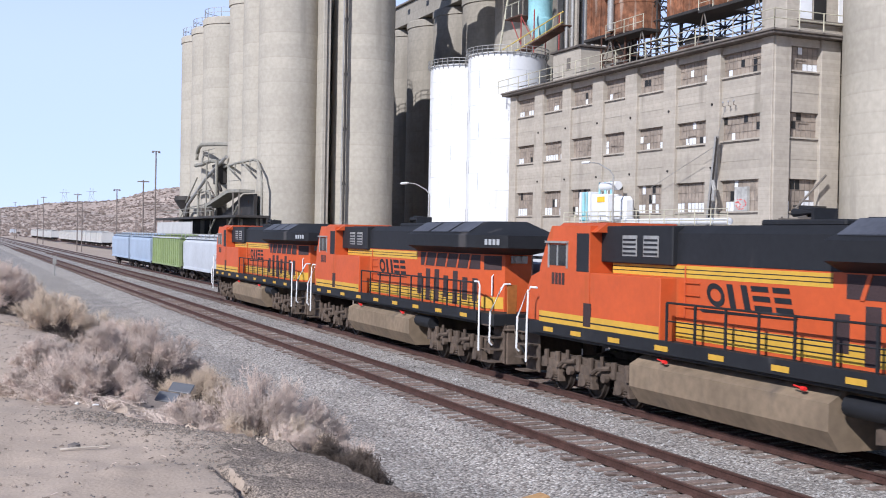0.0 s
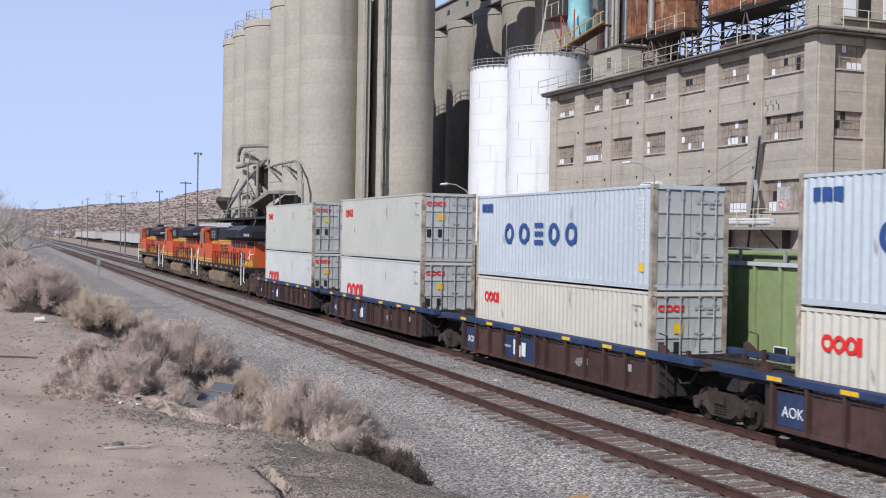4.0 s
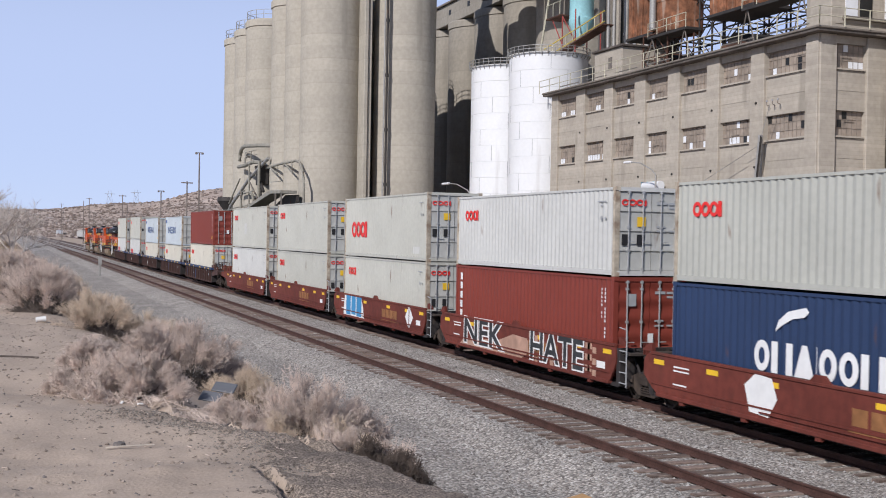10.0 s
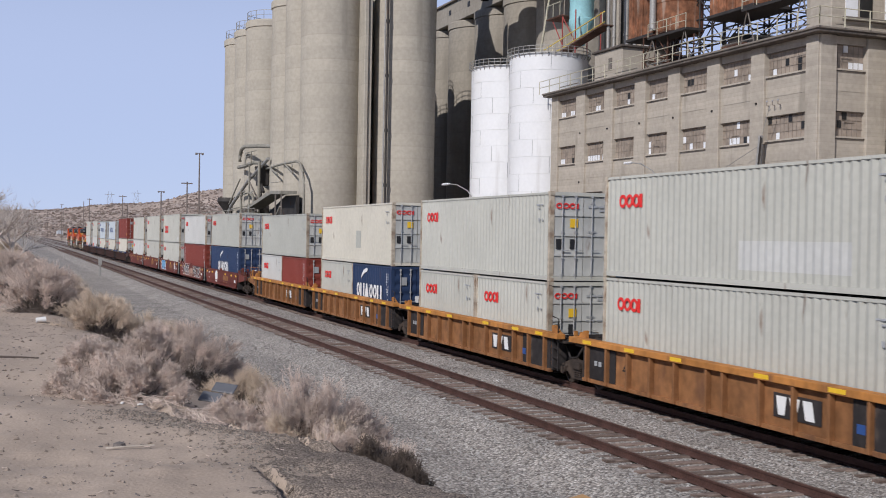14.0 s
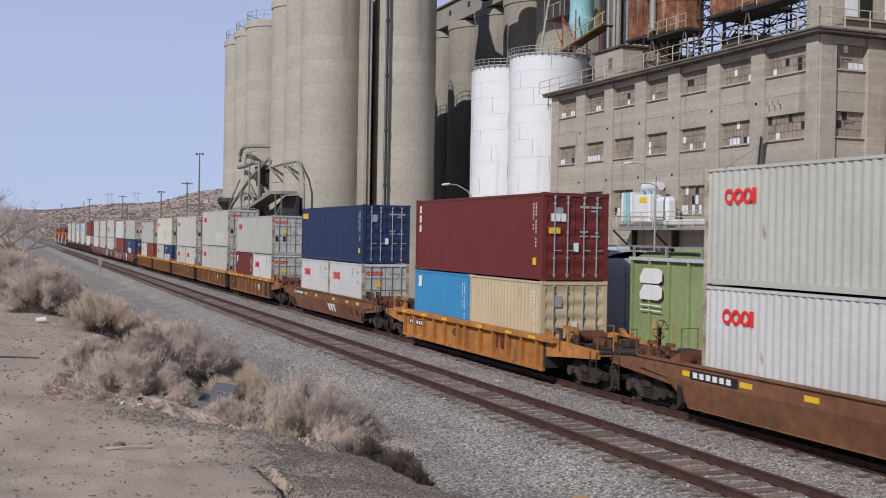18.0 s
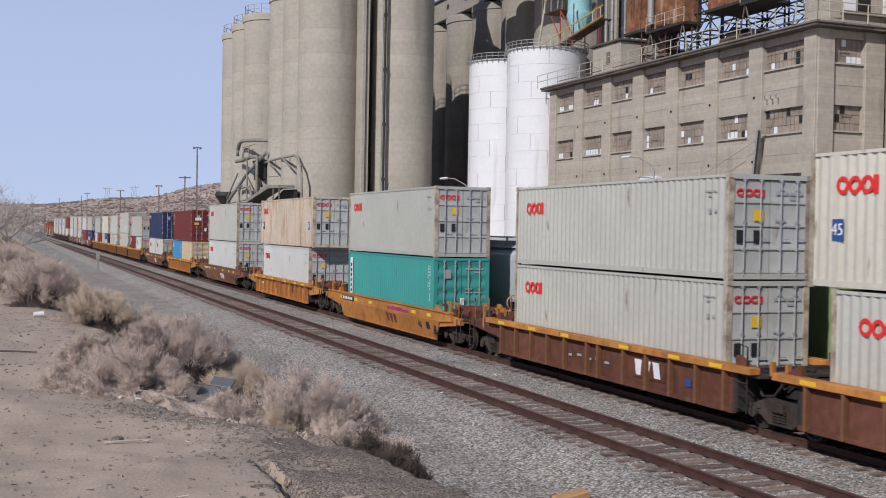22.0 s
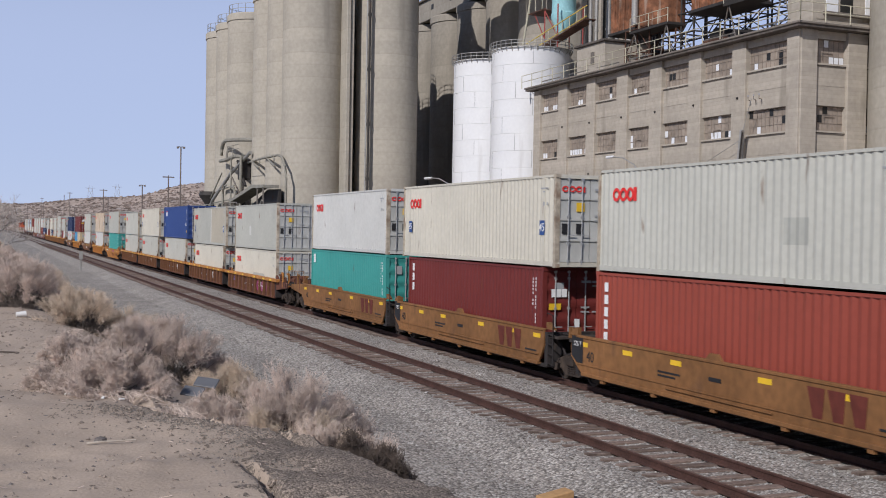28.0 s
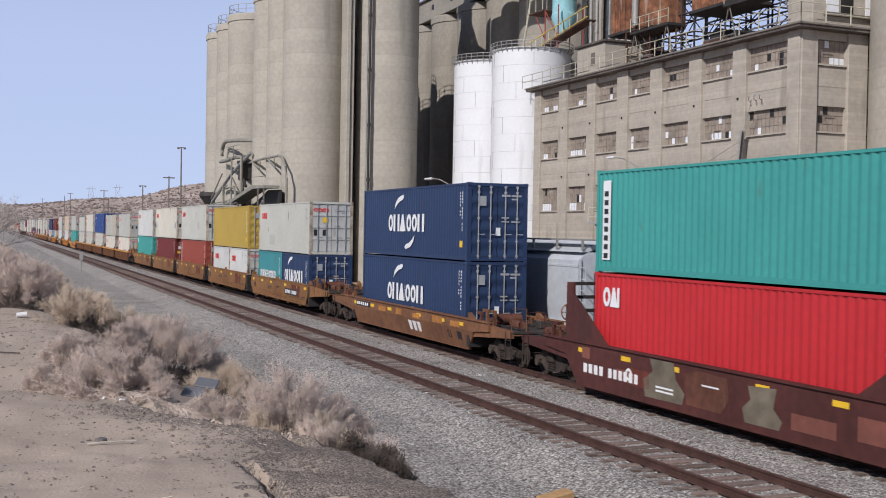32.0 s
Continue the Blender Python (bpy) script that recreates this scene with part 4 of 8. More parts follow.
ribbed_bin(49.0, 79.9, 83.8, 21.4, 30.0, 3.0, "tall rusty steel bin with upright sheets", rusty)
ribbed_bin(49.2, 66.9, 72.3, 21.4, 27.0, 3.0, "wide rusty steel bin patched with pale sheets", rusty)
rt = thing("rusty_tank", pose(50.6, 78.6, 21.2), "round orange-rusted steel tank on the roof", "tank")
part("shell", Geo().lathe([(1.9, 0), (1.95, 0.1), (1.95, 0.25), (1.9, 0.35), (1.9, 2.3), (1.94, 2.35), (1.94, 2.5), (1.9, 2.55), (1.9, 8.0), (0.01, 8.4)], 28), rusty, rt)
part("pipe", Geo().tube([(-2.1, 0.6, 0.2), (-2.1, 0.6, 8.0)], 0.28, 10), galv, rt)
part("gauge", Geo().tube([(-2.2, 1.6, 3.6), (-2.0, 1.6, 3.6)], 0.4, 12), galv, rt)
for x, y0, y1, z, d in ((47.9, 73.6, 79.0, 20.7, 1.5), (47.9, 60.0, 66.6, 20.75, 1.5)):
    pl = thing("roof_platform", pose(x, y0, z), "dark steel platform with pipe railing over the roof", "platform", "roof platforms")
    part("deck", Geo().box(0, d, 0, y1 - y0, -0.15, 0.05), dark_steel, pl)
    for i in range(5):
        y = (y1 - y0) * i / 4
        part("post", Geo().tube([(0.05, y, 0), (0.05, y, 1.1)], 0.035, 5), pale_rail, pl)
    for h in (0.55, 1.1):
        part("rail", Geo().tube([(0.05, 0, h), (0.05, y1 - y0, h)], 0.03, 5), pale_rail, pl)
    for y in (0.4, y1 - y0 - 0.4):
        part("leg", Geo().tube([(0.2, y, 0), (0.2, y + 1.0, ROOF_Z - z)], 0.05, 6), dull_steel, pl)
        part("leg", Geo().tube([(0.2, y, 0), (0.2, y - 1.2, ROOF_Z - z)], 0.05, 6), dull_steel, pl)
for x, y, r, h in ((52.5, 86.5, 0.5, 12), (51.5, 88.5, 0.22, 12), (51.0, 89.8, 0.16, 12), (48.6, 86.6, 0.13, 12), (53.5, 90.5, 1.2, 9)):
    sp = thing("stack_pipe", pose(x, y, ROOF_Z), "upright grey steel pipe on the mill roof", "pipe", "roof pipes")
    part("pipe", Geo().tube([(0, 0, 0), (0, 0, h)], r, 14), galv if r < 1 else dark_steel, sp)
    part("collar", Geo().tube([(0, 0, h * 0.45), (0, 0, h * 0.45 + 0.2)], r * 1.25, 14), galv, sp)

# wall works of the mill
plat = thing("wall_platform", pose(43.0, 0, 5.45), "steel platform with pipe railing on the mill wall", "platform")
part("deck", Geo().box(-0.3, 1.9, 56.0, 76.0, -0.16, 0.0), galv, plat)
for i in range(13):
    part("post", Geo().tube([(-0.25, 56 + i * 20 / 12, 0), (-0.25, 56 + i * 20 / 12, 1.1)], 0.035, 6), pale_rail, plat)
for h in (0.4, 0.75, 1.1):
    part("rail", Geo().tube([(-0.25, 56, h), (-0.25, 76, h)], 0.03, 6), pale_rail, plat)
part("pipe", Geo().tube([(0.3, 56.5, 0.35), (0.3, 68.5, 0.35)], 0.22, 10), white_steel, plat)
for y in (57.0, 63.0, 69.5, 75.0):
    part("bracket", Geo().prism([(y - 0.12, -0.16), (y + 0.12, -0.16), (y + 0.08, -2.0), (y - 0.08, -2.0)], "x", 1.5, 1.95), dark_steel, plat)
    part("strut", Geo().tube([(-0.2, y, -0.15), (1.8, y, -1.9)], 0.07, 6), dark_steel, plat)
tr = thing("transformer", pose(43.6, 71.6, 5.45), "white and blue electrical transformer on a wall platform", "transformer")
part("tank", Geo().box(-0.5, 0.8, -1.2, 1.0, 0.35, 2.4, 0.08), white_steel, tr)
for i in range(4):
    part("radiator_fin", Geo().box(-0.55, 0.7, 1.15 + i * 0.42, 1.4 + i * 0.42, 0.3, 2.6, 0.03), cyan_paint if i in (1, 2) else white_steel, tr)
part("radiator_fin", Geo().box(-0.4, 0.7, -3.2, -1.5, 0.3, 2.2, 0.3), white_steel, tr)
part("conservator", Geo().tube([(0.2, -1.6, 3.0), (0.2, 0.6, 3.0)], 0.32, 12), white_steel, tr)
part("name_plate", Geo().box(-0.53, -0.5, -0.9, 0.1, 1.8, 2.2), mark_yellow, tr)
for y in (-0.8, 0.0, 0.8):
    part("bushing", Geo().tube([(0.1, y, 2.4), (0.1, y, 3.3)], 0.09, 8), cyan_paint, tr)
part("frame", Geo().box(-0.6, 0.9, -3.3, 2.9, 0.0, 0.3, 0.03), galv, tr)
chute = thing("wall_chute", pose(44.4, 0, 0), "grey conveyor leg leaning on the mill wall", "chute")
part("casing", Geo().prism([(59.3, 11.25), (59.52, 11.25), (60.5, 4.2), (60.28, 4.2)], "x", -0.12, 0.1), galv, chute)
# dark strip stands for the shaded side of the leg
part("dark_side", Geo().prism([(59.24, 11.1), (59.28, 11.2), (60.26, 4.2), (60.22, 4.2)], "x", -0.16, -0.05), dark_steel, chute)
part("elbow", Geo().tube([(-0.2, 59.5, 8.4), (-0.3, 59.2, 7.8), (-0.3, 59.3, 7.1)], 0.14, 8), galv, chute)
part("cable", Geo().tube([(-0.1, 59.3, 11.0), (-0.2, 58.3, 13.1)], 0.02, 5), galv, chute)
part("cable", Geo().tube([(-0.1, 59.5, 10.6), (-0.1, 66.6, 8.2)], 0.02, 5), galv, chute)
brace = thing("wall_bracket", pose(0, 54.2, 0), "rusty pipe bracket on the mill's end wall", "bracket")
part("diagonal_pipe", Geo().tube([(46.2, 0, 6.5), (48.6, 0, 8.7)], 0.07, 8), dull_steel, brace)
part("beam", Geo().box(45.3, 48.8, 0.0, 0.3, 5.9, 6.02), dull_steel, brace)
part("strut", Geo().tube([(45.3, 0, 6.1), (46.1, 0, 4.0)], 0.06, 6), dull_steel, brace)
part("shelf", Geo().box(46.4, 48.7, 0.0, 0.3, 6.7, 6.82), dark_steel, brace)
poster = thing("poster", pose(45.12, 57.2, 6.5), "weathered red and white poster in a mill window", "poster")
part("sheet", Geo().box(-0.02, 0.28, 0, 1.25, 0, 1.5), surface("faded_poster", (0.42, 0.41, 0.39), 0.8, 0, 0.2, 4.0, 1.0, 0.1), poster)
for i in range(26):
    y, z = random.uniform(0.05, 1.05), random.uniform(0.05, 0.7)
    part("red_patch", kept_patch if i else (kept_patch := Geo().box(-0.024, -0.02, 0, 0.1, 0, 0.06).mesh("red_patch", False)), mark_red, poster, m=pose(0, y, z))


def street_lamp(x, y, z, reach, label):
    t = thing("street_lamp", pose(x, y, -0.45), label, "street lamp", "street lamps")
    h = z + 0.45
    part("pole", Geo().tube([(0, 0, 0), (0, 0, h - 0.4)], 0.09, 10, 0.06), galv, t)
    part("arm", Geo().tube([(0, 0, h - 0.4), (0, reach * 0.15, h), (0, reach * 0.6, h + 0.55), (0, reach, h + 0.7)], 0.045, 8), galv, t)
    part("head", Geo().box(-0.14, 0.14, reach * 0.97, reach * 1.25, h + 0.6, h + 0.78, 0.06), white_steel, t)


street_lamp(35.0, 84.2, 8.3, 5.0, "grey street lamp with a long curved arm")
street_lamp(42.0, 67.8, 9.4, 3.4, "curved lamp arm at the mill wall")


# ---- parked cars, poles, distance ----
def covered_hopper(y0, y1, paint, label, ribs=True, x=TRACK_SIDING, mark=False, far=False):
    L = y1 - y0
    c = thing("covered_hopper", pose(x, (y0 + y1) / 2, 0), label, "hopper car", "parked hopper cars")
    col = HOPPER[paint]
    hl = L / 2 - 0.6
    zb, zt = 1.15, 3.86
    if ribs:
        part("body", Geo().prism([(-hl + 0.1, zb), (hl - 0.1, zb), (hl - 0.1, zt), (-hl + 0.1, zt)], "x", -1.5, 1.5), col, c)
        n = 6 if far else 14
        for sx in (-1, 1):
            for i in range(n + 1):
                y = -hl + 0.15 + (2 * hl - 0.3) * i / n
                part("side_post", Geo().box(min(sx * 1.62, sx * 1.5), max(sx * 1.62, sx * 1.5), y - 0.05, y + 0.05, zb, zt, 0.01), col, c)
            part("top_rail", Geo().box(min(sx * 1.64, sx * 1.45), max(sx * 1.64, sx * 1.45), -hl, hl, zt - 0.02, zt + 0.1, 0.01), HOPPER["grey"], c)
            part("sill", Geo().box(min(sx * 1.64, sx * 1.45), max(sx * 1.64, sx * 1.45), -hl, hl, zb - 0.12, zb + 0.06, 0.01), col, c)
    else:
        g = Geo()
        out = []
        for k in range(13):
            a = math.pi * (k / 12)
            out.append((-1.58 * math.cos(a) if abs(math.cos(a)) < 0.9 else -1.58 * (1 if math.cos(a) > 0 else -1), zt - 0.5 + 0.75 * math.sin(a)))
        out += [(1.58, 1.9), (1.45, zb), (-1.45, zb), (-1.58, 1.9)]
        g.prism(out, "y", -hl, hl)
        part("body", g, col, c)
        for sx in (-1, 1):
            part("sill", Geo().box(min(sx * 1.6, sx * 1.42), max(sx * 1.6, sx * 1.42), -hl, hl, zb - 0.15, zb + 0.08, 0.01), col, c)
            part("seam", Geo().box(min(sx * 1.6, sx * 1.56), max(sx * 1.6, sx * 1.56), -hl, hl, zt - 0.55, zt - 0.47), col, c)
    part("roof", Geo().prism([(-1.5, zt), (1.5, zt), (0.9, zt + 0.28), (-0.9, zt + 0.28)], "y", -hl, hl), col, c)
    for sx in (-1, 1):
        part("running_board", Geo().box(sx * 1.15 - 0.25, sx * 1.15 + 0.25, -hl - 0.3, hl + 0.3, zt + 0.42, zt + 0.47), galv, c, "grey steel roof walkway")
        for i in range(0 if far else 9):
            y = -hl + 2 * hl * i / 8
            part("board_bracket", Geo().box(sx * 1.42 - 0.03, sx * 1.42 + 0.03, y - 0.05, y + 0.05, zt + 0.08, zt + 0.43), galv, c)
    part("hatch", Geo().box(-0.35, 0.35, -hl + 0.8, hl - 0.8, zt + 0.25, zt + 0.42, 0.05), col, c)
    for k in (-1, 0, 1):
        part("outlet", Geo().prism([(-1.3, zb), (1.3, zb), (0.4, 0.4), (-0.4, 0.4)], "y", k * L * 0.22 - 1.3, k * L * 0.22 + 1.3), CAR["dark"], c)
    for d in (-1, 1):
        part("end_sheet", Geo().prism([(d * (hl - 0.2), zt - 0.3), (d * (hl - 0.2), zb), (d * (hl - 2.2), zb - 0.3), (d * (hl - 2.2), zt - 0.3)], "x", -1.4, 1.4), CAR["dark"], c)
        part("end_platform", Geo().box(-1.4, 1.4, min(d * hl, d * (hl + 0.45)), max(d * hl, d * (hl + 0.45)), zb - 0.15, zb, 0.02), CAR["dark"], c)
        part("coupler", Geo().box(-0.12, 0.12, min(d * hl, d * (hl + 0.75)), max(d * hl, d * (hl + 0.75)), 0.74, 1.0), truck_steel, c)
        for sx in () if far else (-1, 1):
            lad = Geo()
            for k in range(6):
                lad.tube([(sx * 1.5, d * (hl + 0.05), 1.2 + 0.42 * k), (sx * 1.5, d * (hl + 0.42), 1.2 + 0.42 * k)], 0.016, 4)
            for yy in (hl + 0.05, hl + 0.42):
                lad.tube([(sx * 1.5, d * yy, 0.9), (sx * 1.5, d * yy, 3.6)], 0.018, 4)
            part("ladder", lad, col, c)
        parked_truck(c, d * (hl - 1.6))
    if mark:
        for z in (2.55, 3.1):
            part("logo", Geo().prism([(hl - 0.8, z), (hl - 1.9, z), (hl - 2.15, z + 0.1), (hl - 2.15, z + 0.4), (hl - 1.95, z + 0.5), (hl - 1.0, z + 0.5), (hl - 0.75, z + 0.2)], "x", -1.64, -1.63), mark_white, c)
        part("logo_bar", Geo().box(-1.64, -1.63, hl - 2.1, hl - 0.8, 2.35, 2.39), mark_white, c)
        part("logo_bar", Geo().box(-1.64, -1.63, hl - 2.1, hl - 0.8, 2.18, 2.22), mark_white, c)
        part("data_plate", Geo().box(-1.65, -1.63, hl - 8.6, hl - 8.1, 1.25, 1.6), mark_black, c)
        part("plate_edge", Geo().box(-1.645, -1.628, hl - 8.64, hl - 8.06, 1.21, 1.64), mark_white, c)
    return c


def parked_truck(parent, y):
    t = part("truck", Geo().box(-1.1, 1.1, -0.2, 0.2, 0.5, 0.95, 0.03), truck_steel, parent, m=pose(0, y, 0))
    for sx in (-1, 1):
        g = Geo().prism([(-1.2, 0.4), (-1.2, 0.58), (-0.45, 0.8), (0.45, 0.8), (1.2, 0.58), (1.2, 0.4), (0.7, 0.4), (0.4, 0.22), (-0.4, 0.22), (-0.7, 0.4)], "x", sx * 0.98 - 0.06, sx * 0.98 + 0.06)
        part("side_frame", g, truck_steel, t)
    for dy in (-0.9, 0.9):
        g = Geo()
        for sx in (-1, 1):
            g.tube([(sx * 0.7, 0, 0), (sx * 0.83, 0, 0)], 0.45, 18)
        g.tube([(-0.7, 0, 0), (0.7, 0, 0)], 0.08, 8)
        part("wheelset", g, wheel_steel, t, m=pose(0, dy, 0.455))


covered_hopper(17.2, 34.8, "green", "green ribbed covered hopper car with a white emblem", mark=True)
covered_hopper(36.0, 53.2, "grey", "light grey round-sided covered hopper car", ribs=False)
covered_hopper(94.2, 110.6, "grey", "pale grey round-sided covered hopper car", ribs=False)
covered_hopper(111.4, 129.0, "green", "bright green covered hopper car")
covered_hopper(129.8, 146.8, "blue_grey", "blue-grey round-sided covered hopper car", ribs=False)
covered_hopper(147.6, 164.4, "blue_grey", "dull blue-grey covered hopper car", ribs=False)
for y in steps((322, 462, 14.0))[:-1]:
    covered_hopper(y, y + 13.4, "white", "dusty white ribbed hopper car in the yard", x=TRACK_YARD, far=True)
for y in steps((500, 640, 14.0))[:-1]:
    covered_hopper(y, y + 13.4, "white", "far dusty white hopper car in the yard", x=TRACK_YARD, ribs=False, far=True)
for y in (860.0, 876.0):
    covered_hopper(y, y + 15, "grey", "far grey hopper car in the yard", x=TRACK_YARD, ribs=False, far=True)

for x, y, top, kind in ((27, 169.8, 16.3, "lamp"), (27, 181.5, 12.5, "tee"), (27, 213, 12.0, "lamp"), (27, 284.8, 13.2, "tee"), (27, 273.8, 11.1, "plain"),
                        (27, 398.9, 15.3, "tee"), (27, 427.4, 15.0, "plain"), (27, 592, 17.4, "tee"), (30, 640, 15.0, "plain"), (40, 560, 13.0, "plain"),
                        (24, 700, 15.0, "tee"), (60, 420, 12.0, "plain"), (70, 380, 12.0, "tee")):
    p_ = thing("utility_pole", pose(x, y, -0.6), "tall dark utility pole in the yard", "pole", "yard poles")
    part("pole", Geo().tube([(0, 0, 0), (0, 0, top + 0.6)], 0.11 + y * 0.00012, 8, 0.08 + y * 0.0001), pole_wood, p_)
    if kind == "tee":
        part("crossarm", Geo().box(-0.9, 0.9, -0.1, 0.1, top + 0.25, top + 0.42), pole_wood, p_)
    elif kind == "lamp":
        part("crossarm", Geo().box(-0.6, 0.6, -0.1, 0.1, top + 0.5, top + 0.6), pole_wood, p_)
        for sx in (-0.45, 0.45):
            part("lamp_head", Geo().box(sx - 0.17, sx + 0.17, -0.18, 0.18, top + 0.3, top + 0.5, 0.06), pole_wood, p_)

# low hills behind the yard
RIDGE = ((-3000, 26), (0, 29), (27, 30), (63, 31), (104, 37), (145, 41), (180, 43), (202, 48), (223, 56), (260, 63), (330, 70), (500, 80), (900, 90), (3000, 90))


def hill_z(x, y):
    k = min(1.0, max(0.0, (y - 760) / 740))
    top = along(RIDGE, x * 1500 / max(y, 760))
    z = top * (0.3 * k + 0.7 * k * k)
    return z + (noise.noise((x * 0.02, y * 0.012, 1)) * 5 + noise.noise((x * 0.07, y * 0.05, 4)) * 2) * k * (1 - 0.75 * max(0, k - 0.9) * 10) - 1.2


hills = sheet("hill_range", steps((-900, -100, 80), (-100, 420, 6), (420, 1400, 90)), steps((700, 1500, 12), (1500, 1700, 100)), hill_z, hill_mat)
tagged(hills, "low rocky desert hills behind the yard", "hill", kind="structure")


def scatter(name, count, place, size, material, label, squash=0.6, sides=5):
    """Many small uneven lumps as one object."""
    rng = np.random.default_rng(len(name) * 7 + count)
    g = Geo()
    base = [(math.cos(2 * math.pi * k / sides), math.sin(2 * math.pi * k / sides), 0.0) for k in range(sides)]
    faces = [(k, (k + 1) % sides, sides) for k in range(sides)] + [((k + 1) % sides, k, sides + 1) for k in range(sides)]
    for _ in range(count):
        x, y, z = place(rng)
        s = size[0] + (size[1] - size[0]) * rng.random() ** 2
        a = rng.random() * 6.28
        v = [(x + s * rng.uniform(0.7, 1.2) * math.cos(a + 2 * math.pi * k / sides), y + s * rng.uniform(0.7, 1.2) * math.sin(a + 2 * math.pi * k / sides), z + s * rng.uniform(-0.15, 0.25)) for k in range(sides)]
        v += [(x + s * rng.uniform(-0.3, 0.3), y + s * rng.uniform(-0.3, 0.3), z + s * squash * rng.uniform(0.7, 1.3)), (x, y, z - s * squash)]
        g.add(v, faces)
    ob = part(name, g.mesh(name, False), material)
    return tagged(ob, label, name.replace("_", " "), kind="stuff")


def hill_place(rng):
    while True:
        y = 800 + 720 * rng.random()
        x = y * rng.uniform(-0.06, 0.2)
        return x, y, hill_z(x, y)


pale_rock = surface("pale_rock", (0.38, 0.32, 0.28), 0.95, 0, 0.25, 0.4, 0.02, 0.0)
# brush lightened likewise, haze put into its colour
hazed_brush = surface("hazed_brush", (0.2, 0.155, 0.13), 0.95, 0, 0.25, 0.4, 0.02, 0.0)
scatter("hill_boulders", 2600, hill_place, (1.0, 3.0), pale_rock, "pale boulders strewn over the far hills")
scatter("hill_brush", 5000, hill_place, (1.0, 3.2), hazed_brush, "dry brush on the far hills, paled for haze")


def flat_place(rng):
    y = 420 + 420 * rng.random()
    x = 46 + rng.random() * y * 0.14
    return x, y, ground_z(x, y) + 0.3


scatter("yard_brush", 700, flat_place, (0.8, 2.4), surface("red_brush", (0.16, 0.1, 0.085), 0.95, 0, 0.2, 0.8, 0.1, 0.0), "reddish dry brush beyond the yard", 0.9)
for k, h in ((0.0842, 13), (0.106, 14)):
    py_ = thing("power_pylon", pose(k * 1480, 1480, hill_z(k * 1480, 1480) - 0.5), "thin steel lattice power pylon on the hills", "pylon", "pylons")
    for sx in (-3, 3):
        part("leg", Geo().tube([(sx * 1.2, 0, 0), (sx * 0.5, 0, h + 4)], 0.18, 5), galv, py_)
        part("brace", Geo().tube([(-sx, 0, 1), (sx, 0, h)], 0.14, 5), galv, py_)
    part("crossarm", Geo().box(-6, 6, -0.3, 0.3, h, h + 0.45), galv, py_)

# ---- the train ----
# Where the train's zero point is, in metres along the track, at each second.
TRAIN_AT = [(0.0, -104.75), (3.0, -52.45), (6.0, 0.0), (8.0, 34.95), (9.0, 52.42), (11.0, 87.5), (13.0, 122.88), (14.5, 149.55),
            (17.5, 203.4), (19.0, 230.35), (20.5, 257.4), (23.0, 302.8), (25.5, 348.3), (28.0, 394.1), (29.5, 421.7), (32.0, 468.1)]
RIDERS = []
MESHES = {}


def kept(key, make):
    """A mesh that alike pieces share."""
    if key not in MESHES:
        MESHES[key] = make()
    return MESHES[key]


FOOT = 0.3048


def ribbed(y0, y1, z0, z1, out, sign, pitch=0.278, deep=0.036):
    """A corrugated wall along y at x = sign * out."""
    n = max(1, round((y1 - y0) / pitch))
    p = (y1 - y0) / n
    cols = []
    for i in range(n):
        a = y0 + i * p
        cols += [(a, 0), (a + p * 0.26, 0), (a + p * 0.5, deep), (a + p * 0.76, deep)]
    cols.append((y1, 0))
    g = Geo()
    for y, d in cols:
        g.v += [(sign * (out - d), y, z0), (sign * (out - d), y, z1)]
    for i in range(len(cols) - 1):
        f = (2 * i, 2 * i + 1, 2 * i + 3, 2 * i + 2)
        g.f.append(f if sign < 0 else f[::-1])
    return g


def block_row(sizes, height, gap, lean=0.0, ring=False):
    """A row of plain blocks, in the y-z plane, as a mark on a wall; sizes: their widths, negative for a round one."""
    g = Geo()
    u = 0.0

    def slab(outline):
        g.prism([(-u - a - lean * b / height, b) for a, b in outline], "x", -0.006, 0.0)

    for w in sizes:
        kind, w = w if isinstance(w, tuple) else ("ring" if w < 0 else "block", abs(w))
        if kind == "ring":
            n = 18
            band = min(0.3, 0.2 * height / w + 0.04)
            out = [(u + w / 2 + w / 2 * math.cos(2 * math.pi * k / n), height / 2 + height / 2 * math.sin(2 * math.pi * k / n)) for k in range(n)]
            inn = [(u + w / 2 + w * (0.5 - band) * math.cos(2 * math.pi * k / n), height / 2 + height * 0.27 * math.sin(2 * math.pi * k / n)) for k in range(n)]
            v = [(d, -a - lean * b / height, b) for d in (0.0, -0.006) for ringp in (out, inn) for a, b in ringp]
            f = []
            for k in range(n):
                k2 = (k + 1) % n
                f += [(2 * n + k, 2 * n + k2, 3 * n + k2, 3 * n + k), (k, k2, 2 * n + k2, 2 * n + k)]
            g.add(v, f)
        elif kind == "bars":
            slab([(0, 0), (w * 0.3, 0), (w * 0.3, height), (0, height)])
            slab([(w * 0.7, 0), (w, 0), (w, height), (w * 0.7, height)])
        elif kind == "wedge":
            slab([(0, 0), (w, 0), (w * 0.62, height), (w * 0.38, height)])
        elif kind == "lines":
            for b in (0.0, 0.39, 0.78):
                slab([(0, height * b), (w, height * b), (w, height * (b + 0.22)), (0, height * (b + 0.22))])
        else:
            slab([(0, 0), (w, 0), (w, height), (0, height)])
        u += w + gap
    return g, u - gap


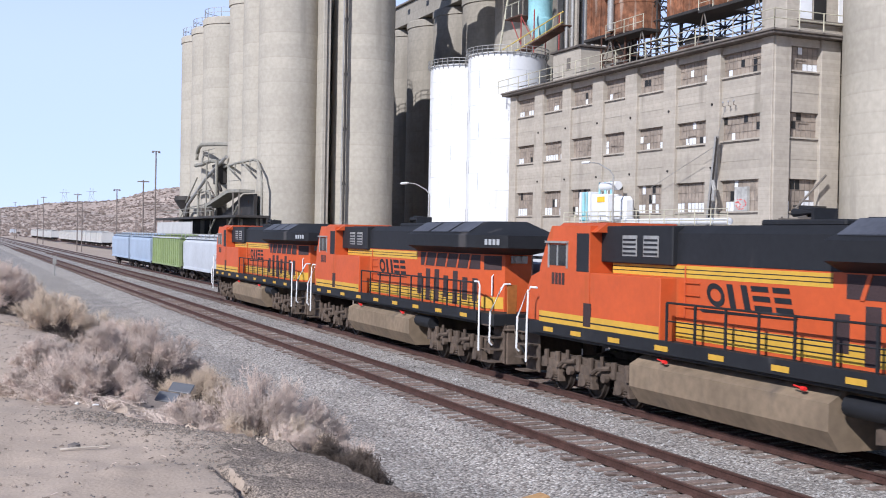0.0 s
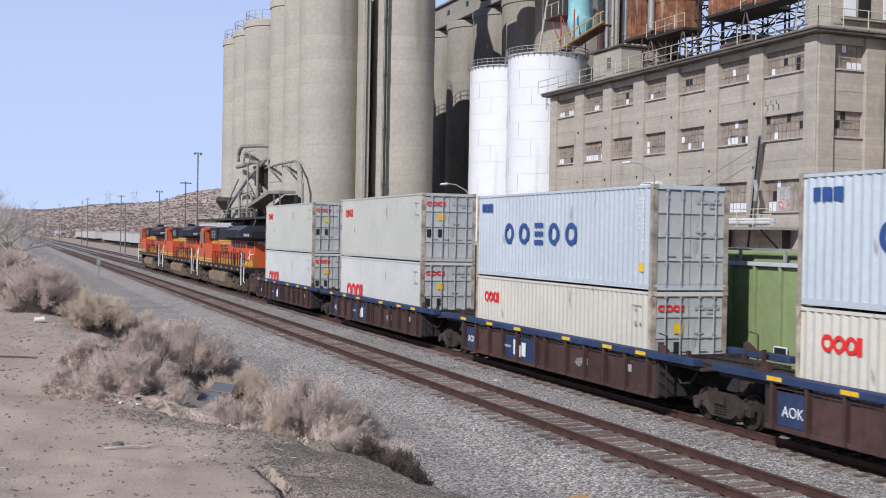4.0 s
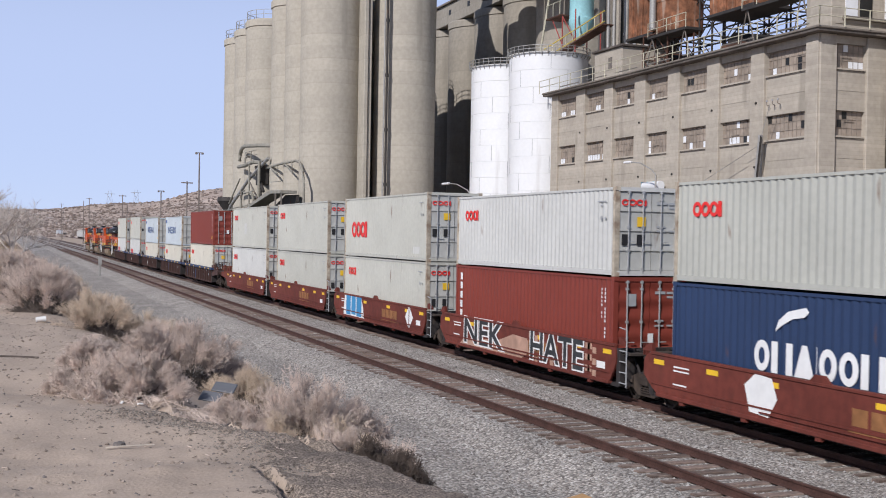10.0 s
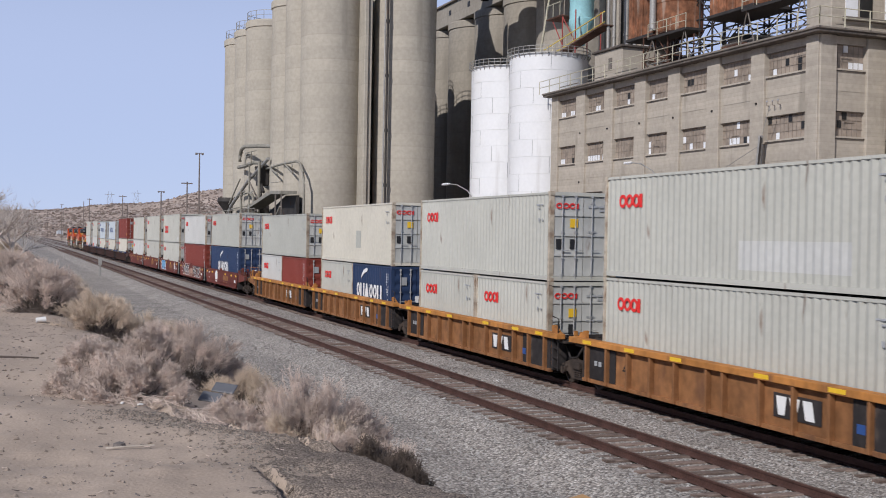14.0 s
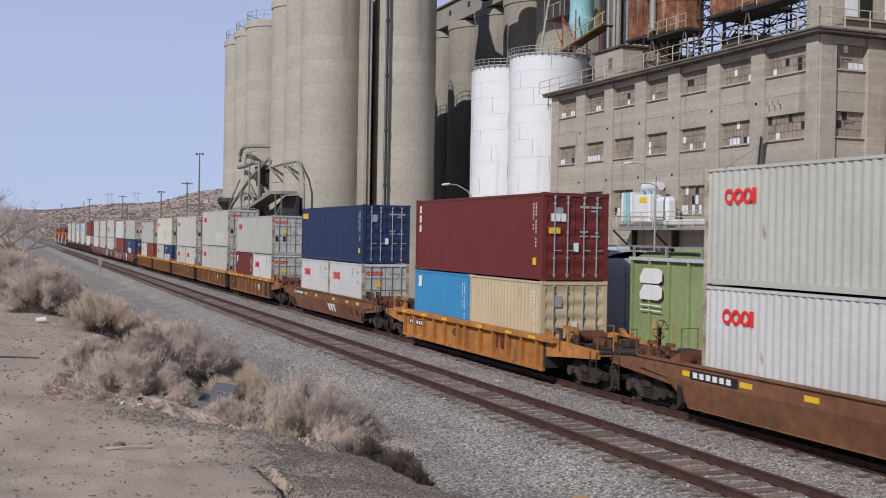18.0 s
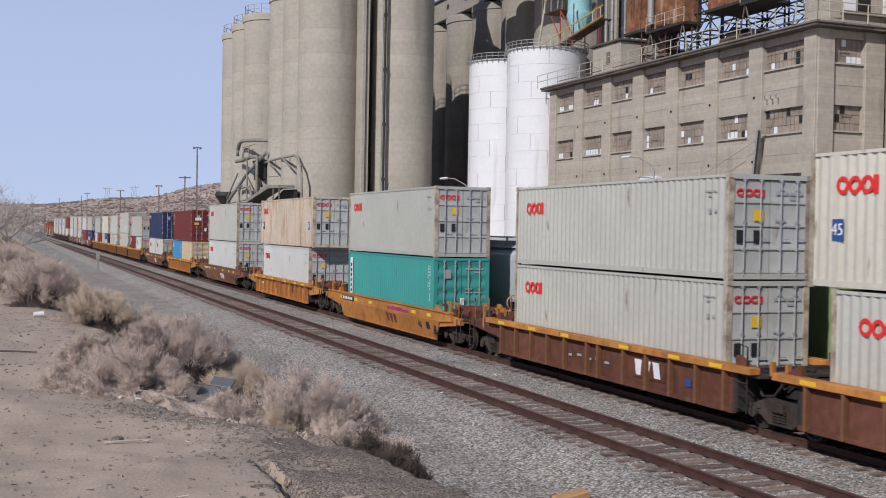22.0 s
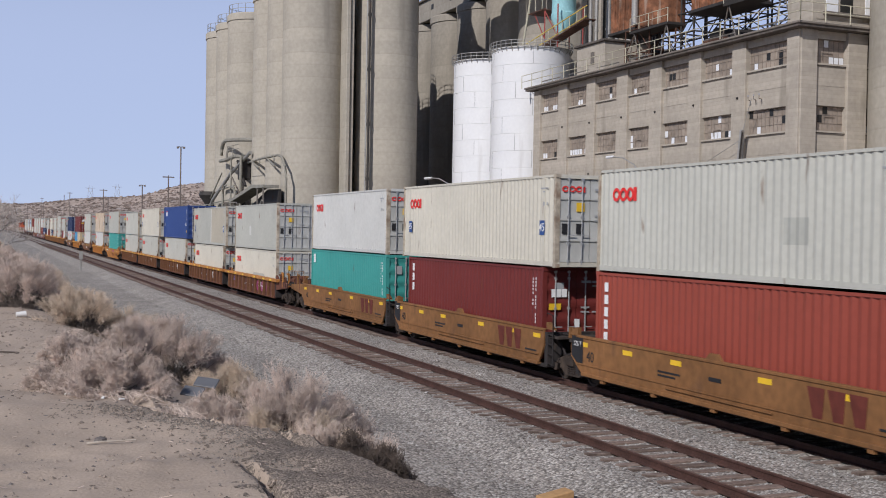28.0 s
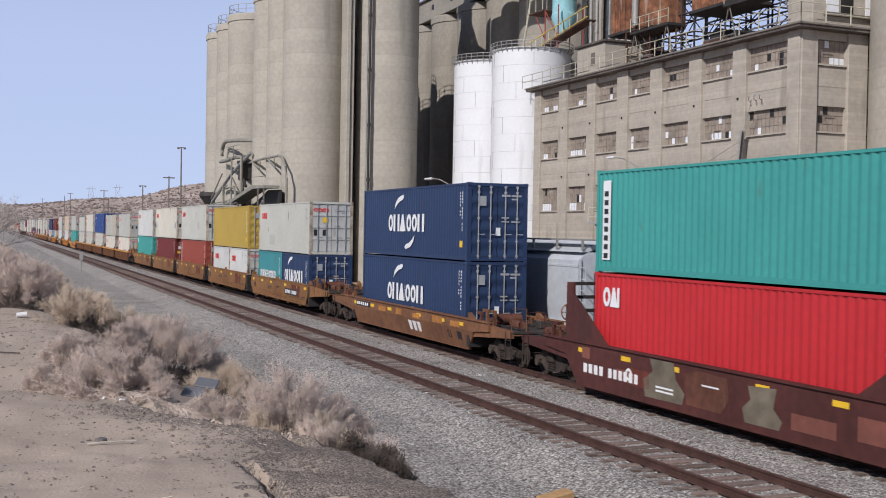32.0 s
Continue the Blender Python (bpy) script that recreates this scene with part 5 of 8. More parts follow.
def put_mark(name, key, sizes, height, gap, material, parent, y, z, x, lean=0.0, turn=None):
    """A painted mark on a side wall; y: its front end, z: its foot."""
    me = kept(("mark", key), lambda: block_row(sizes, height, gap, lean)[0].mesh(name, False))
    return part(name, me, material, parent, m=pose(x, y, z) if turn is None else pose(x, y, z) @ turn)


LOOKS = {
    "grey": ("light grey", "container_grey"), "white": ("white", ""), "cream": ("cream", ""), "dusty": ("dull grey", ""),
    "tanrust": ("rust-streaked tan", ""), "pale_blue": ("pale blue-white", ""), "oxide": ("red-brown", ""), "wine": ("dark wine-red", ""),
    "orange": ("orange-red", ""), "red": ("bright red", ""), "blue": ("blue", ""), "navy": ("dark navy blue", ""), "royal": ("royal blue", ""),
    "sky": ("sky-blue", ""), "teal": ("teal green", ""), "sea": ("sea-green", ""), "gold": ("golden yellow", ""), "sand": ("sand-coloured", ""),
}


# repainted stretches: centre along the train and level, then first and last rib from the rear, foot, head, paint
PATCHES = {
    (10.8, 1): [(24, 27, 0.95, 1.75, "white")], (-85.95, 1): [(17, 20, 0.75, 1.6, "dusty")], (-19.8, 1): [(3, 6, 0.3, 0.6, "white")],
    (-304.95, 1): [(1, 20, 0.2, 2.78, "sandgrey"), (20, 21, 0.2, 2.78, "white")], (-321.1, 0): [(11, 22, 0.35, 1.1, "dusty")],
    (-321.1, 1): [(25, 27, 0.9, 1.5, "white")], (-288.2, 0): [(15, 18, 0.35, 0.95, "dusty")], (-117.5, 1): [(6, 20, 0.4, 1.1, "white")],
    (-371.6, 1): [(11, 14, 0.9, 1.5, "dusty")], (-194.3, 0): [(0, 14, 0.2, 1.0, "cream")], (-402.4, 1): [(28, 33, 0.4, 1.0, "dusty")],
}


def container(feet, tall, paint, mark, s, z, on, level=0):
    """A freight container with its doors to the train's rear; its floor centre is at (0, s, z) of the train."""
    L, H, Wd = feet * FOOT - 0.01, tall, 2.438
    hl, hw = L / 2, Wd / 2
    col = PAINT[paint]
    pale = paint in ("grey", "white", "cream", "dusty", "tanrust", "pale_blue")
    edge = rail_edge if pale else col
    size = {20: "twenty-foot", 40: "forty-foot", 45: "forty-five-foot"}[feet]
    c = thing("freight_container", pose(TRACK_TRAIN, 0, z), f"{LOOKS[paint][0]} corrugated steel {size} container {on}", "freight container", "containers on the train")
    RIDERS.append((c, s))
    key = (feet, tall)

    def frame_mesh():
        g = Geo()
        for sx in (-1, 1):
            a, b = sorted((sx * hw, sx * (hw - 0.07)))
            g.box(a, b, -hl + 0.1, hl - 0.1, 0.03, 0.17).box(a, b, -hl + 0.1, hl - 0.1, H - 0.09, H - 0.018)
            if feet == 45:
                for y in (-6.096, 6.096 - 0.15):
                    aa, bb = sorted((sx * (hw + 0.004), sx * (hw - 0.06)))
                    g.box(aa, bb, y, y + 0.15, 0.1, H - 0.05)
        for y0, y1 in ((-hl, -hl + 0.1), (hl - 0.1, hl)):
            g.box(-hw + 0.1, hw - 0.1, y0, y1, 0.02, 0.16).box(-hw + 0.1, hw - 0.1, y0, y1, H - 0.13, H - 0.01)
        return g.mesh("frame")

    part("frame", kept(("frame", key, paint), frame_mesh), col, c)
    for sx in (-1, 1):
        part("side_panel", kept(("side", key, paint, sx), lambda: ribbed(-hl + 0.12, hl - 0.12, 0.16, H - 0.08, hw - 0.012, sx).mesh("side_panel")), col, c)
    part("roof", kept(("roof", key, paint), lambda: Geo().box(-hw + 0.08, hw - 0.08, -hl + 0.1, hl - 0.1, H - 0.06, H - 0.035).mesh("roof")), col, c)
    part("end_panel", kept(("end", key, paint), lambda: Geo().box(-hw + 0.12, hw - 0.12, hl - 0.09, hl - 0.05, 0.15, H - 0.12).mesh("end_panel")), col, c)
    n_rib = max(1, round((L - 0.25) / 0.278))
    for i0, i1, z0, z1, tone in PATCHES.get((s, level), ()):
        q = (2 * hl - 0.24) / n_rib
        part("paint_patch", ribbed(-hl + 0.12 + i0 * q, -hl + 0.12 + i1 * q, z0, z1, hw - 0.008, -1, q), PAINT[tone], c)
    post = [(-0.089, -0.004), (0.089, -0.004), (0.089, 0.114), (0.062, 0.13), (0.062, H - 0.124), (0.089, H - 0.108), (0.089, H + 0.006),
            (-0.089, H + 0.006), (-0.089, H - 0.108), (-0.062, H - 0.124), (-0.062, 0.13), (-0.089, 0.114)]
    for sx in (-1, 1):
        for y in (-hl + 0.085, hl - 0.085):
            part("corner_post", kept(("post", tall, edge.name), lambda: Geo().prism(post, "x", -0.081, 0.081).mesh("corner_post")), edge, c, m=pose(sx * (hw - 0.078), y, 0))
    dcol = PAINT["door"] if pale else col

    def door_mesh(sx):
        a, b = sorted((sx * 0.012, sx * (hw - 0.14)))
        y0, top, rows = -hl + 0.03, H - 0.14, 4 if pale else 5
        out = [(-hl + 0.08, 0.17), (y0, 0.17)]
        hz = (top - 0.17) / rows
        for i in range(rows):
            z0 = 0.17 + i * hz
            if pale:
                out += [(y0, z0 + 0.06), (y0 + 0.012, z0 + 0.08), (y0 + 0.012, z0 + hz - 0.05), (y0 + 0.045, z0 + hz - 0.04), (y0 + 0.045, z0 + hz - 0.012), (y0, z0 + hz)]
            else:
                out += [(y0, z0 + 0.1), (y0 + 0.035, z0 + 0.17), (y0 + 0.035, z0 + hz - 0.16), (y0, z0 + hz - 0.09), (y0, z0 + hz)]
        return Geo().prism(out + [(-hl + 0.08, top)], "x", a, b).mesh("door")

    def rod_mesh():
        g = Geo().tube([(0, -0.03, 0.1), (0, -0.03, H - 0.1)], 0.021, 6)
        for zz in (0.2, 0.75, H * 0.55, H - 0.35, H - 0.15):
            g.box(-0.045, 0.045, -0.045, 0.0, zz - 0.035, zz + 0.035)
        g.box(-0.02, 0.24, -0.06, -0.045, 0.985, 1.015)
        return g.mesh("locking_rod")

    for sx in (-1, 1):
        d = part("door", kept(("door", key, paint, sx), lambda: door_mesh(sx)), dcol, c)
        for x in (0.3, 0.78):
            part("locking_rod", kept(("rod", tall, pale), rod_mesh), rod_steel, d, m=pose(sx * x, -hl + 0.03, 0))
        if pale or mark != "plain":
            if sx > 0:
                tagged(part("marking", kept(("doormark", tall), lambda: Geo().box(0.15, 0.5, -0.004, 0, H - 0.5, H - 0.42).box(0.55, 0.95, -0.004, 0, H - 0.5, H - 0.43).box(0.55, 0.8, -0.004, 0, H - 0.62, H - 0.56)
                 .box(0.15, 0.45, -0.004, 0, H * 0.55, H * 0.55 + 0.05).box(0.15, 0.45, -0.004, 0, H * 0.5, H * 0.5 + 0.05).box(0.55, 0.9, -0.004, 0, H * 0.5, H * 0.5 + 0.05)
                 .mesh("marking", False)), mark_grey if pale else mark_white, d, m=pose(0, -hl + 0.014, 0)), kind="stuff")
    if not pale:
        part("door_notice", kept(("notice", tall), lambda: Geo().box(0.12, 0.3, -0.006, 0, 0.95, 1.25).mesh("door_notice")), mark_white, c, m=pose(-0.2, -hl + 0.002, 0))
        part("placard", kept(("placard", "red"), lambda: Geo().box(0, 0.32, -0.006, 0, 0, 0.36).mesh("placard")), mark_red if mark == "tall3" else mark_grey, c, m=pose(-hw + 0.42, -hl + 0.014, H - 0.85))
    x = -hw - 0.003
    if mark.startswith("o"):
        big = {"o": 0.38, "oB": 0.76, "oL": 0.78}[mark]
        k = big / 0.42
        yy, zz = {"o": (hl - 0.85, H - 0.92), "oB": (hl - 1.3, 0.95), "oL": (hl - 1.3, 0.8)}[mark]
        put_mark("logo", ("o", big), (-0.42 * k, -0.42 * k, -0.42 * k, 0.17 * k), big, -0.02 * k, mark_red, c, yy, zz, x)
        part("door_logo", kept(("dooro",), lambda: block_row((-0.24, -0.24, -0.24, 0.1), 0.19, 0.0)[0].mesh("door_logo", False)), mark_red, c, m=pose(-hw + 0.2, -hl + 0.012, H - 0.55, 0, 0, 90))
        part("placard", kept(("placard", "y"), lambda: Geo().box(0, 0.28, -0.006, 0, 0, 0.28).mesh("placard")), mark_yellow, c, "yellow placard", m=pose(-hw + 0.72, -hl + 0.012, H - 1.15))
        for xx in (0.22, 0.72):
            part("placard", kept(("placard", "k"), lambda: Geo().box(0, 0.24, -0.006, 0, 0, 0.32).mesh("placard")), mark_black if xx < 0.5 else mark_grey, c, m=pose(-hw + xx, -hl + 0.012, H * 0.5 - 0.4))
        tagged(part("side_code", kept(("code",), lambda: Geo().box(0, 0.004, 0, 0.5, 0.31, 0.35).box(0, 0.004, 0.2, 0.34, 0.2, 0.24).box(0, 0.004, 0.0, 0.08, -0.2, -0.12).box(0, 0.004, 0.22, 0.32, -0.22, -0.1).mesh("side_code", False)), mark_grey, c, m=pose(x - 0.002, -hl + 0.55, H - 0.75)), kind="stuff")
    elif mark == "five":
        put_mark("logo", "five", (-0.74, -0.8, ("lines", 0.6), -0.74, -0.8), 0.72, 0.42, mark_blue, c, hl - 2.5, H * 0.4, x)
        put_mark("badge", "badge", (0.22, 0.3, 0.3), 0.3, 0.06, mark_blue, c, hl - 0.5, H - 0.62, x)
    elif mark in ("six", "six20"):
        k = 1.0 if feet == 40 else 0.92
        y0 = {20: hl - 0.75, 40: hl - 3.5}[feet]
        z0 = 1.05 if mark == "six" else 1.0
        put_mark("logo", ("six", k), (-0.56 * k, ("bars", 0.74 * k), ("wedge", 0.66 * k), 0.012, -0.56 * k, -0.58 * k, ("bars", 0.74 * k)), 0.72 * k, 0.07 * k, mark_white, c, y0, z0, x)

        def swoosh(turn):
            pts = [(0.0, 0.0), (0.12, 0.26), (0.45, 0.48), (1.05, 0.6), (1.15, 0.5), (1.0, 0.38), (0.6, 0.32), (0.25, 0.16)]
            return Geo().prism([(-turn * a * k, turn * b * k) for a, b in pts], "x", -0.006, 0).mesh("swoosh", False)

        part("swoosh", kept(("swoosh", k, 1), lambda: swoosh(1)), mark_white, c, m=pose(x, y0 - 0.75 * k, z0 + 0.95 * k))
        if mark == "six":
            part("swoosh", kept(("swoosh", k, -1), lambda: swoosh(-1)), mark_white, c, m=pose(x, y0 - 3.2 * k, z0 - 0.15 * k))
    elif mark in ("tall6", "tall3", "panel"):
        if mark == "panel":
            part("mark_panel", kept(("panel", tall), lambda: Geo().box(-0.006, 0, -0.42, 0, 0.35, H - 0.3).mesh("mark_panel")), mark_white, c, m=pose(x, hl - 0.4, 0))
            g = Geo()
            for i in range(8):
                g.box(-0.004, 0, -0.3, -0.08, H - 0.75 - i * 0.25, H - 0.6 - i * 0.25)
            part("logo", g, mark_black, c, m=pose(x - 0.007, hl - 0.4, 0))
        else:
            n = 6 if mark == "tall6" else 3
            hgt = 0.26 if n == 6 else 0.3
            g = Geo()
            for i in range(n):
                g.box(-0.006, 0, -0.2, 0, H - 0.55 - i * (hgt + 0.09), H - 0.55 - i * (hgt + 0.09) + hgt)
            part("logo", g, mark_white, c, m=pose(x, hl - 0.5, 0))
        if mark == "tall3":
            put_mark("door_logo", "tex", (0.13, 0.18, 0.18), 0.26, 0.03, mark_white, c, -hl, H - 0.95, 0, turn=None).matrix_basis = pose(-hw + 0.3, -hl + 0.01, H - 0.95, 0, 0, 90)
            part("placard", kept(("placard", "w"), lambda: Geo().box(0, 0.42, -0.006, 0, 0, 0.2).mesh("placard")), mark_yellow, c, "yellow placard", m=pose(-hw + 0.22, -hl + 0.01, H - 1.35))
    elif mark == "corner":
        put_mark("logo", "corner", (0.2, 0.2, 0.2, 0.2, 0.26), 0.3, 0.03, mark_yellow, c, hl - 0.35, H - 0.62, x)
    elif mark == "apl":
        put_mark("logo", "apl", (0.26, 0.24, 0.18), 0.34, 0.04, mark_white, c, hl - 1.5, H - 0.85, x)
        put_mark("logo_bar", "aplb", (0.76,), 0.06, 0.0, mark_red, c, hl - 1.5, H - 0.45, x)
    elif mark == "ship":
        put_mark("logo", "ship", (-0.32, ("bars", 0.3), 0.08, ("bars", 0.3), ("wedge", 0.32), 0.02, ("lines", 0.24), ("bars", 0.3), 0.08, -0.28, -0.28, 0.08, ("bars", 0.3), -0.32), 0.48, 0.06, mark_white, c, hl - 0.6, 0.95, x)
    elif mark == "cai":
        put_mark("logo", "cai", (-0.4, ("wedge", 0.4), 0.12), 0.55, -0.02, mark_white, c, hl - 0.5, H - 0.95, x)
    elif mark == "bit":
        put_mark("logo", "bit", (0.36,), 0.46, 0.0, mark_white, c, hl - 0.5, H - 0.7, x)
    if not mark.startswith("o"):
        def code_column():
            g = Geo()
            for k in range(13):
                if k not in (4, 9):
                    g.box(0, 0.004, 0.12, 0.18, H - 0.42 - k * 0.115, H - 0.34 - k * 0.115)
                if k < 8 and k != 5:
                    g.box(0, 0.004, 0.32, 0.38, H - 0.42 - k * 0.115, H - 0.35 - k * 0.115)
            return g.mesh("side_code", False)

        tagged(part("side_code", kept(("code2", tall), code_column), mark_white, c, m=pose(x - 0.002, -hl + 0.35, 0)), kind="stuff")
        part("placard", kept(("placard", "t"), lambda: Geo().box(0, 0.005, 0, 0.26, 0, 0.24).mesh("placard")), mark_yellow, c, m=pose(x - 0.002, -hl + 0.45, 0.5))
    if feet == 45:
        for y in (6.1 - 0.02, -6.1 + 0.3):
            pl = part("length_plate", kept(("plate45",), lambda: Geo().box(-0.008, 0, -0.34, 0, 0, 0.46).mesh("length_plate")), mark_blue, c, m=pose(x - 0.006, y + 0.02, 1.0))
            part("numeral", kept(("num45",), lambda: text_mesh("45", 0.36)), mark_white, pl, m=pose(-0.012, -0.17, 0.23, 90, 0, -90))
    return c

WHEELS = {0.42: [], 0.53: []}


def wheelset_mesh(r):
    g = Geo()
    n = 24
    for sx in (-1, 1):
        rings = [(0.66, 0.12), (0.68, r + 0.028), (0.71, r + 0.028), (0.72, r), (0.82, r - 0.006), (0.82, r - 0.07), (0.78, r - 0.1), (0.79, 0.14), (0.86, 0.12), (0.86, 0.001)]
        v = [(sx * x, rr * math.cos(2 * math.pi * k / n), rr * math.sin(2 * math.pi * k / n)) for x, rr in rings for k in range(n)]
        f = [(i * n + k, i * n + (k + 1) % n, (i + 1) * n + (k + 1) % n, (i + 1) * n + k) for i in range(len(rings) - 1) for k in range(n)]
        g.add(v, f)
        for k in range(5):
            a = 2 * math.pi * k / 5
            g.box(sx * 0.8 - 0.012, sx * 0.8 + 0.012, r * 0.55 * math.cos(a) - 0.03, r * 0.55 * math.cos(a) + 0.03, r * 0.55 * math.sin(a) - 0.03, r * 0.55 * math.sin(a) + 0.03)
    g.tube([(-0.7, 0, 0), (0.7, 0, 0)], 0.085, 10)
    return g.mesh("wheelset")


def wheelset(parent, y, r):
    w = part("wheelset", kept(("wheelset", r), lambda: wheelset_mesh(r)), wheel_steel, parent)
    w.matrix_parent_inverse = Matrix.Translation((0, y, r))
    WHEELS[r].append(w)


def truck(parent, y):
    """A two-axle freight truck under a car."""
    r = 0.42
    t = part("truck", kept(("bolster",), lambda: Geo().box(-1.15, 1.15, -0.2, 0.2, 0.5, 0.74, 0.03).box(-0.3, 0.3, -0.3, 0.3, 0.74, 0.86, 0.03).mesh("truck")), truck_steel, parent, m=pose(0, y, 0))

    def side():
        g = Geo()
        o = [(-1.18, 0.36), (-1.2, 0.56), (-0.95, 0.62), (-0.45, 0.8), (0.45, 0.8), (0.95, 0.62), (1.2, 0.56), (1.18, 0.36), (0.7, 0.38), (0.42, 0.2), (-0.42, 0.2), (-0.7, 0.38)]
        g.prism(o, "x", -0.06, 0.06)
        for yy in (-0.17, 0.0, 0.17):
            for k in range(5):
                g.box(-0.11, 0.1, yy - 0.07, yy + 0.07, 0.3 + k * 0.062, 0.335 + k * 0.062)
        for yy in (-0.9, 0.9):
            g.tube([(-0.1, yy, r), (-0.16, yy, r)], 0.13, 10)
            g.box(-0.1, 0.1, yy - 0.2, yy + 0.2, 0.5, 0.6, 0.02)
        return g.mesh("side_frame")

    for sx in (-1, 1):
        part("side_frame", kept(("side_frame",), side), truck_steel, t, m=pose(sx * 0.98, 0, 0) if sx < 0 else pose(0.98, 0, 0, 0, 0, 180))
    for dy in (-0.9, 0.9):
        wheelset(t, dy, r)
    return t


def wall_bars(name, rows, material, parent, x, label=""):
    """Plain marks on the near side at x; rows: y of the front end, width, foot, height."""
    for y, w, z, h in rows:
        part(name, Geo().box(x - 0.005, x, y - w, y, z, z + h), material, parent, label)


def side_marks(c, s, style, top, low):
    """What is painted on the side that faces the camera."""
    x, half_end = -1.475, 6.75
    if style in ("T3", "T4"):
        part("dark_plate", Geo().box(-1.45, -1.425, -3.75, -2.15, low + 0.3, top - 0.4), CAR["dark"] if style == "T3" else CAR["rust"], c)
        for y, o in ((-2.25, [(0, 0.42), (-0.36, 0.42), (-0.3, 0.0), (-0.08, 0.0)]), (-2.7, [(0, 0.42), (-0.36, 0.42), (-0.24, 0.0), (-0.12, 0.0)]), (-3.15, [(0, 0.42), (-0.3, 0.42), (-0.4, 0.0), (-0.1, 0.0)])):
            part("emblem", Geo().prism([(y + a, low + 0.36 + b) for a, b in o], "x", -1.46, -1.452), mark_white, c)
        if style == "T3":
            part("numeral", text_mesh("40", 0.46), CAR["dark"], c, m=pose(-1.432, 4.3, low + 0.55, 90, 0, -90))
            part("dark_plate", Geo().box(-1.45, -1.425, 4.9, 6.6, low + 0.1, top - 0.2), CAR["dark"], c)
            wall_bars("emblem", [(6.1, 0.16, low + 0.5, 0.14), (5.85, 0.16, low + 0.5, 0.14)], mark_grey, c, -1.455)
            part("dark_plate", Geo().box(-1.45, -1.425, -6.72, -4.7, low + 0.05, top - 0.18), CAR["dark"], c)
        else:
            if abs(s + 321.1) < 0.1:
                for y in (-1.9, -3.1, -4.6):
                    part("spray_ring", block_row((-0.75,), 0.62, 0)[0], magenta_spray, c, "magenta sprayed ring", m=pose(-1.456, y, low + 0.22))
                    part("spray_ring", block_row((-0.36,), 0.3, 0)[0], magenta_spray, c, "magenta sprayed ring", m=pose(-1.458, y - 0.2, low + 0.38))
                wall_bars("scrawl", [(5.9, 0.34, low + 0.5, 0.12), (5.8, 0.2, low + 0.7, 0.1), (5.2, 0.5, low + 0.55, 0.1), (5.1, 0.24, low + 0.7, 0.12)], violet_spray, c, -1.455)
            wall_bars("scrawl", [(1.6 - k * 0.55, 0.2 + 0.06 * (k % 3), low + 0.45 + 0.05 * (k % 2), 0.07) for k in range(5)], mark_grey, c, -1.455)
        wall_bars("scrawl", [(-5.0 + random.random() * 0.4, 0.25, low + 0.35, 0.2)], mark_blue, c, -1.455)
    elif style == "T5":
        for k in range(3):
            part("emblem", Geo().prism([(-3.3 - 0.62 * k, 1.4), (-3.84 - 0.62 * k, 1.4), (-3.78 - 0.62 * k, 0.74), (-3.5 - 0.62 * k, 0.74)], "x", x - 0.005, x), CAR["maroon"], c)
        part("numeral", text_mesh("40", 0.42), mark_black, c, m=pose(x - 0.004, 5.9, 0.98, 90, 0, -90))
        if s > -390 and s < -345:
            plate = part("dark_plate", Geo().prism([(half_end + 0.24, top - 0.02), (half_end - 0.42, top - 0.02), (half_end - 0.42, 0.72), (half_end - 0.15, 0.72), (half_end + 0.26, top - 0.6)], "x", x - 0.004, x), mark_black, c)
            part("stencil", text_mesh("125 T", 0.2, 0.002), mark_white, plate, m=pose(x - 0.007, half_end - 0.1, top - 0.24, 90, 0, -90))
        wall_bars("small_print", [(2.4, 1.0, 1.0, 0.05), (2.4, 0.8, 0.9, 0.05), (0.2, 0.5, 1.05, 0.1), (-5.4, 0.8, 0.7, 0.05), (-5.4, 0.8, 0.8, 0.05)], mark_black, c, x)
        if abs(s + 402.4) < 0.1:
            part("number_panel", Geo().box(x - 0.006, x, -4.6, -1.8, 0.8, 1.15), mark_black, c)
            wall_bars("number_bar", [(-2.0 - 0.3 * k, 0.2, 0.87, 0.2) for k in range(4)] + [(-3.4 - 0.22 * k, 0.15, 0.87, 0.2) for k in range(5)], mark_white, c, x - 0.008)
    elif style == "T2":
        wall_bars("emblem", [(-1.0 - 0.55 * k, 0.45, 0.82, 0.36) for k in range(4)], CAR["ochre"], c, x)
        wall_bars("emblem_line", [(-0.9, 2.4, 0.68, 0.05)], CAR["ochre"], c, x)
        wall_bars("small_print", [(5.6, 0.7, 1.25, 0.04), (5.6, 0.7, 1.15, 0.04), (5.6, 0.6, 0.8, 0.04), (5.6, 0.6, 0.72, 0.04), (-5.6, 0.5, 0.8, 0.2)], mark_white, c, x)
        if abs(s + 19.8) < 0.1:
            part("graffiti_field", Geo().prism([(5.2, 0.5), (5.0, 1.5), (2.2, 1.5), (1.9, 1.0), (1.7, 0.5)], "x", x - 0.004, x), mark_white, c)
            wall_bars("graffiti", [(4.7, 0.75, 0.55, 0.95), (3.8, 0.7, 0.6, 0.9), (2.95, 0.8, 0.55, 0.95)], PAINT["sky"], c, x - 0.006)
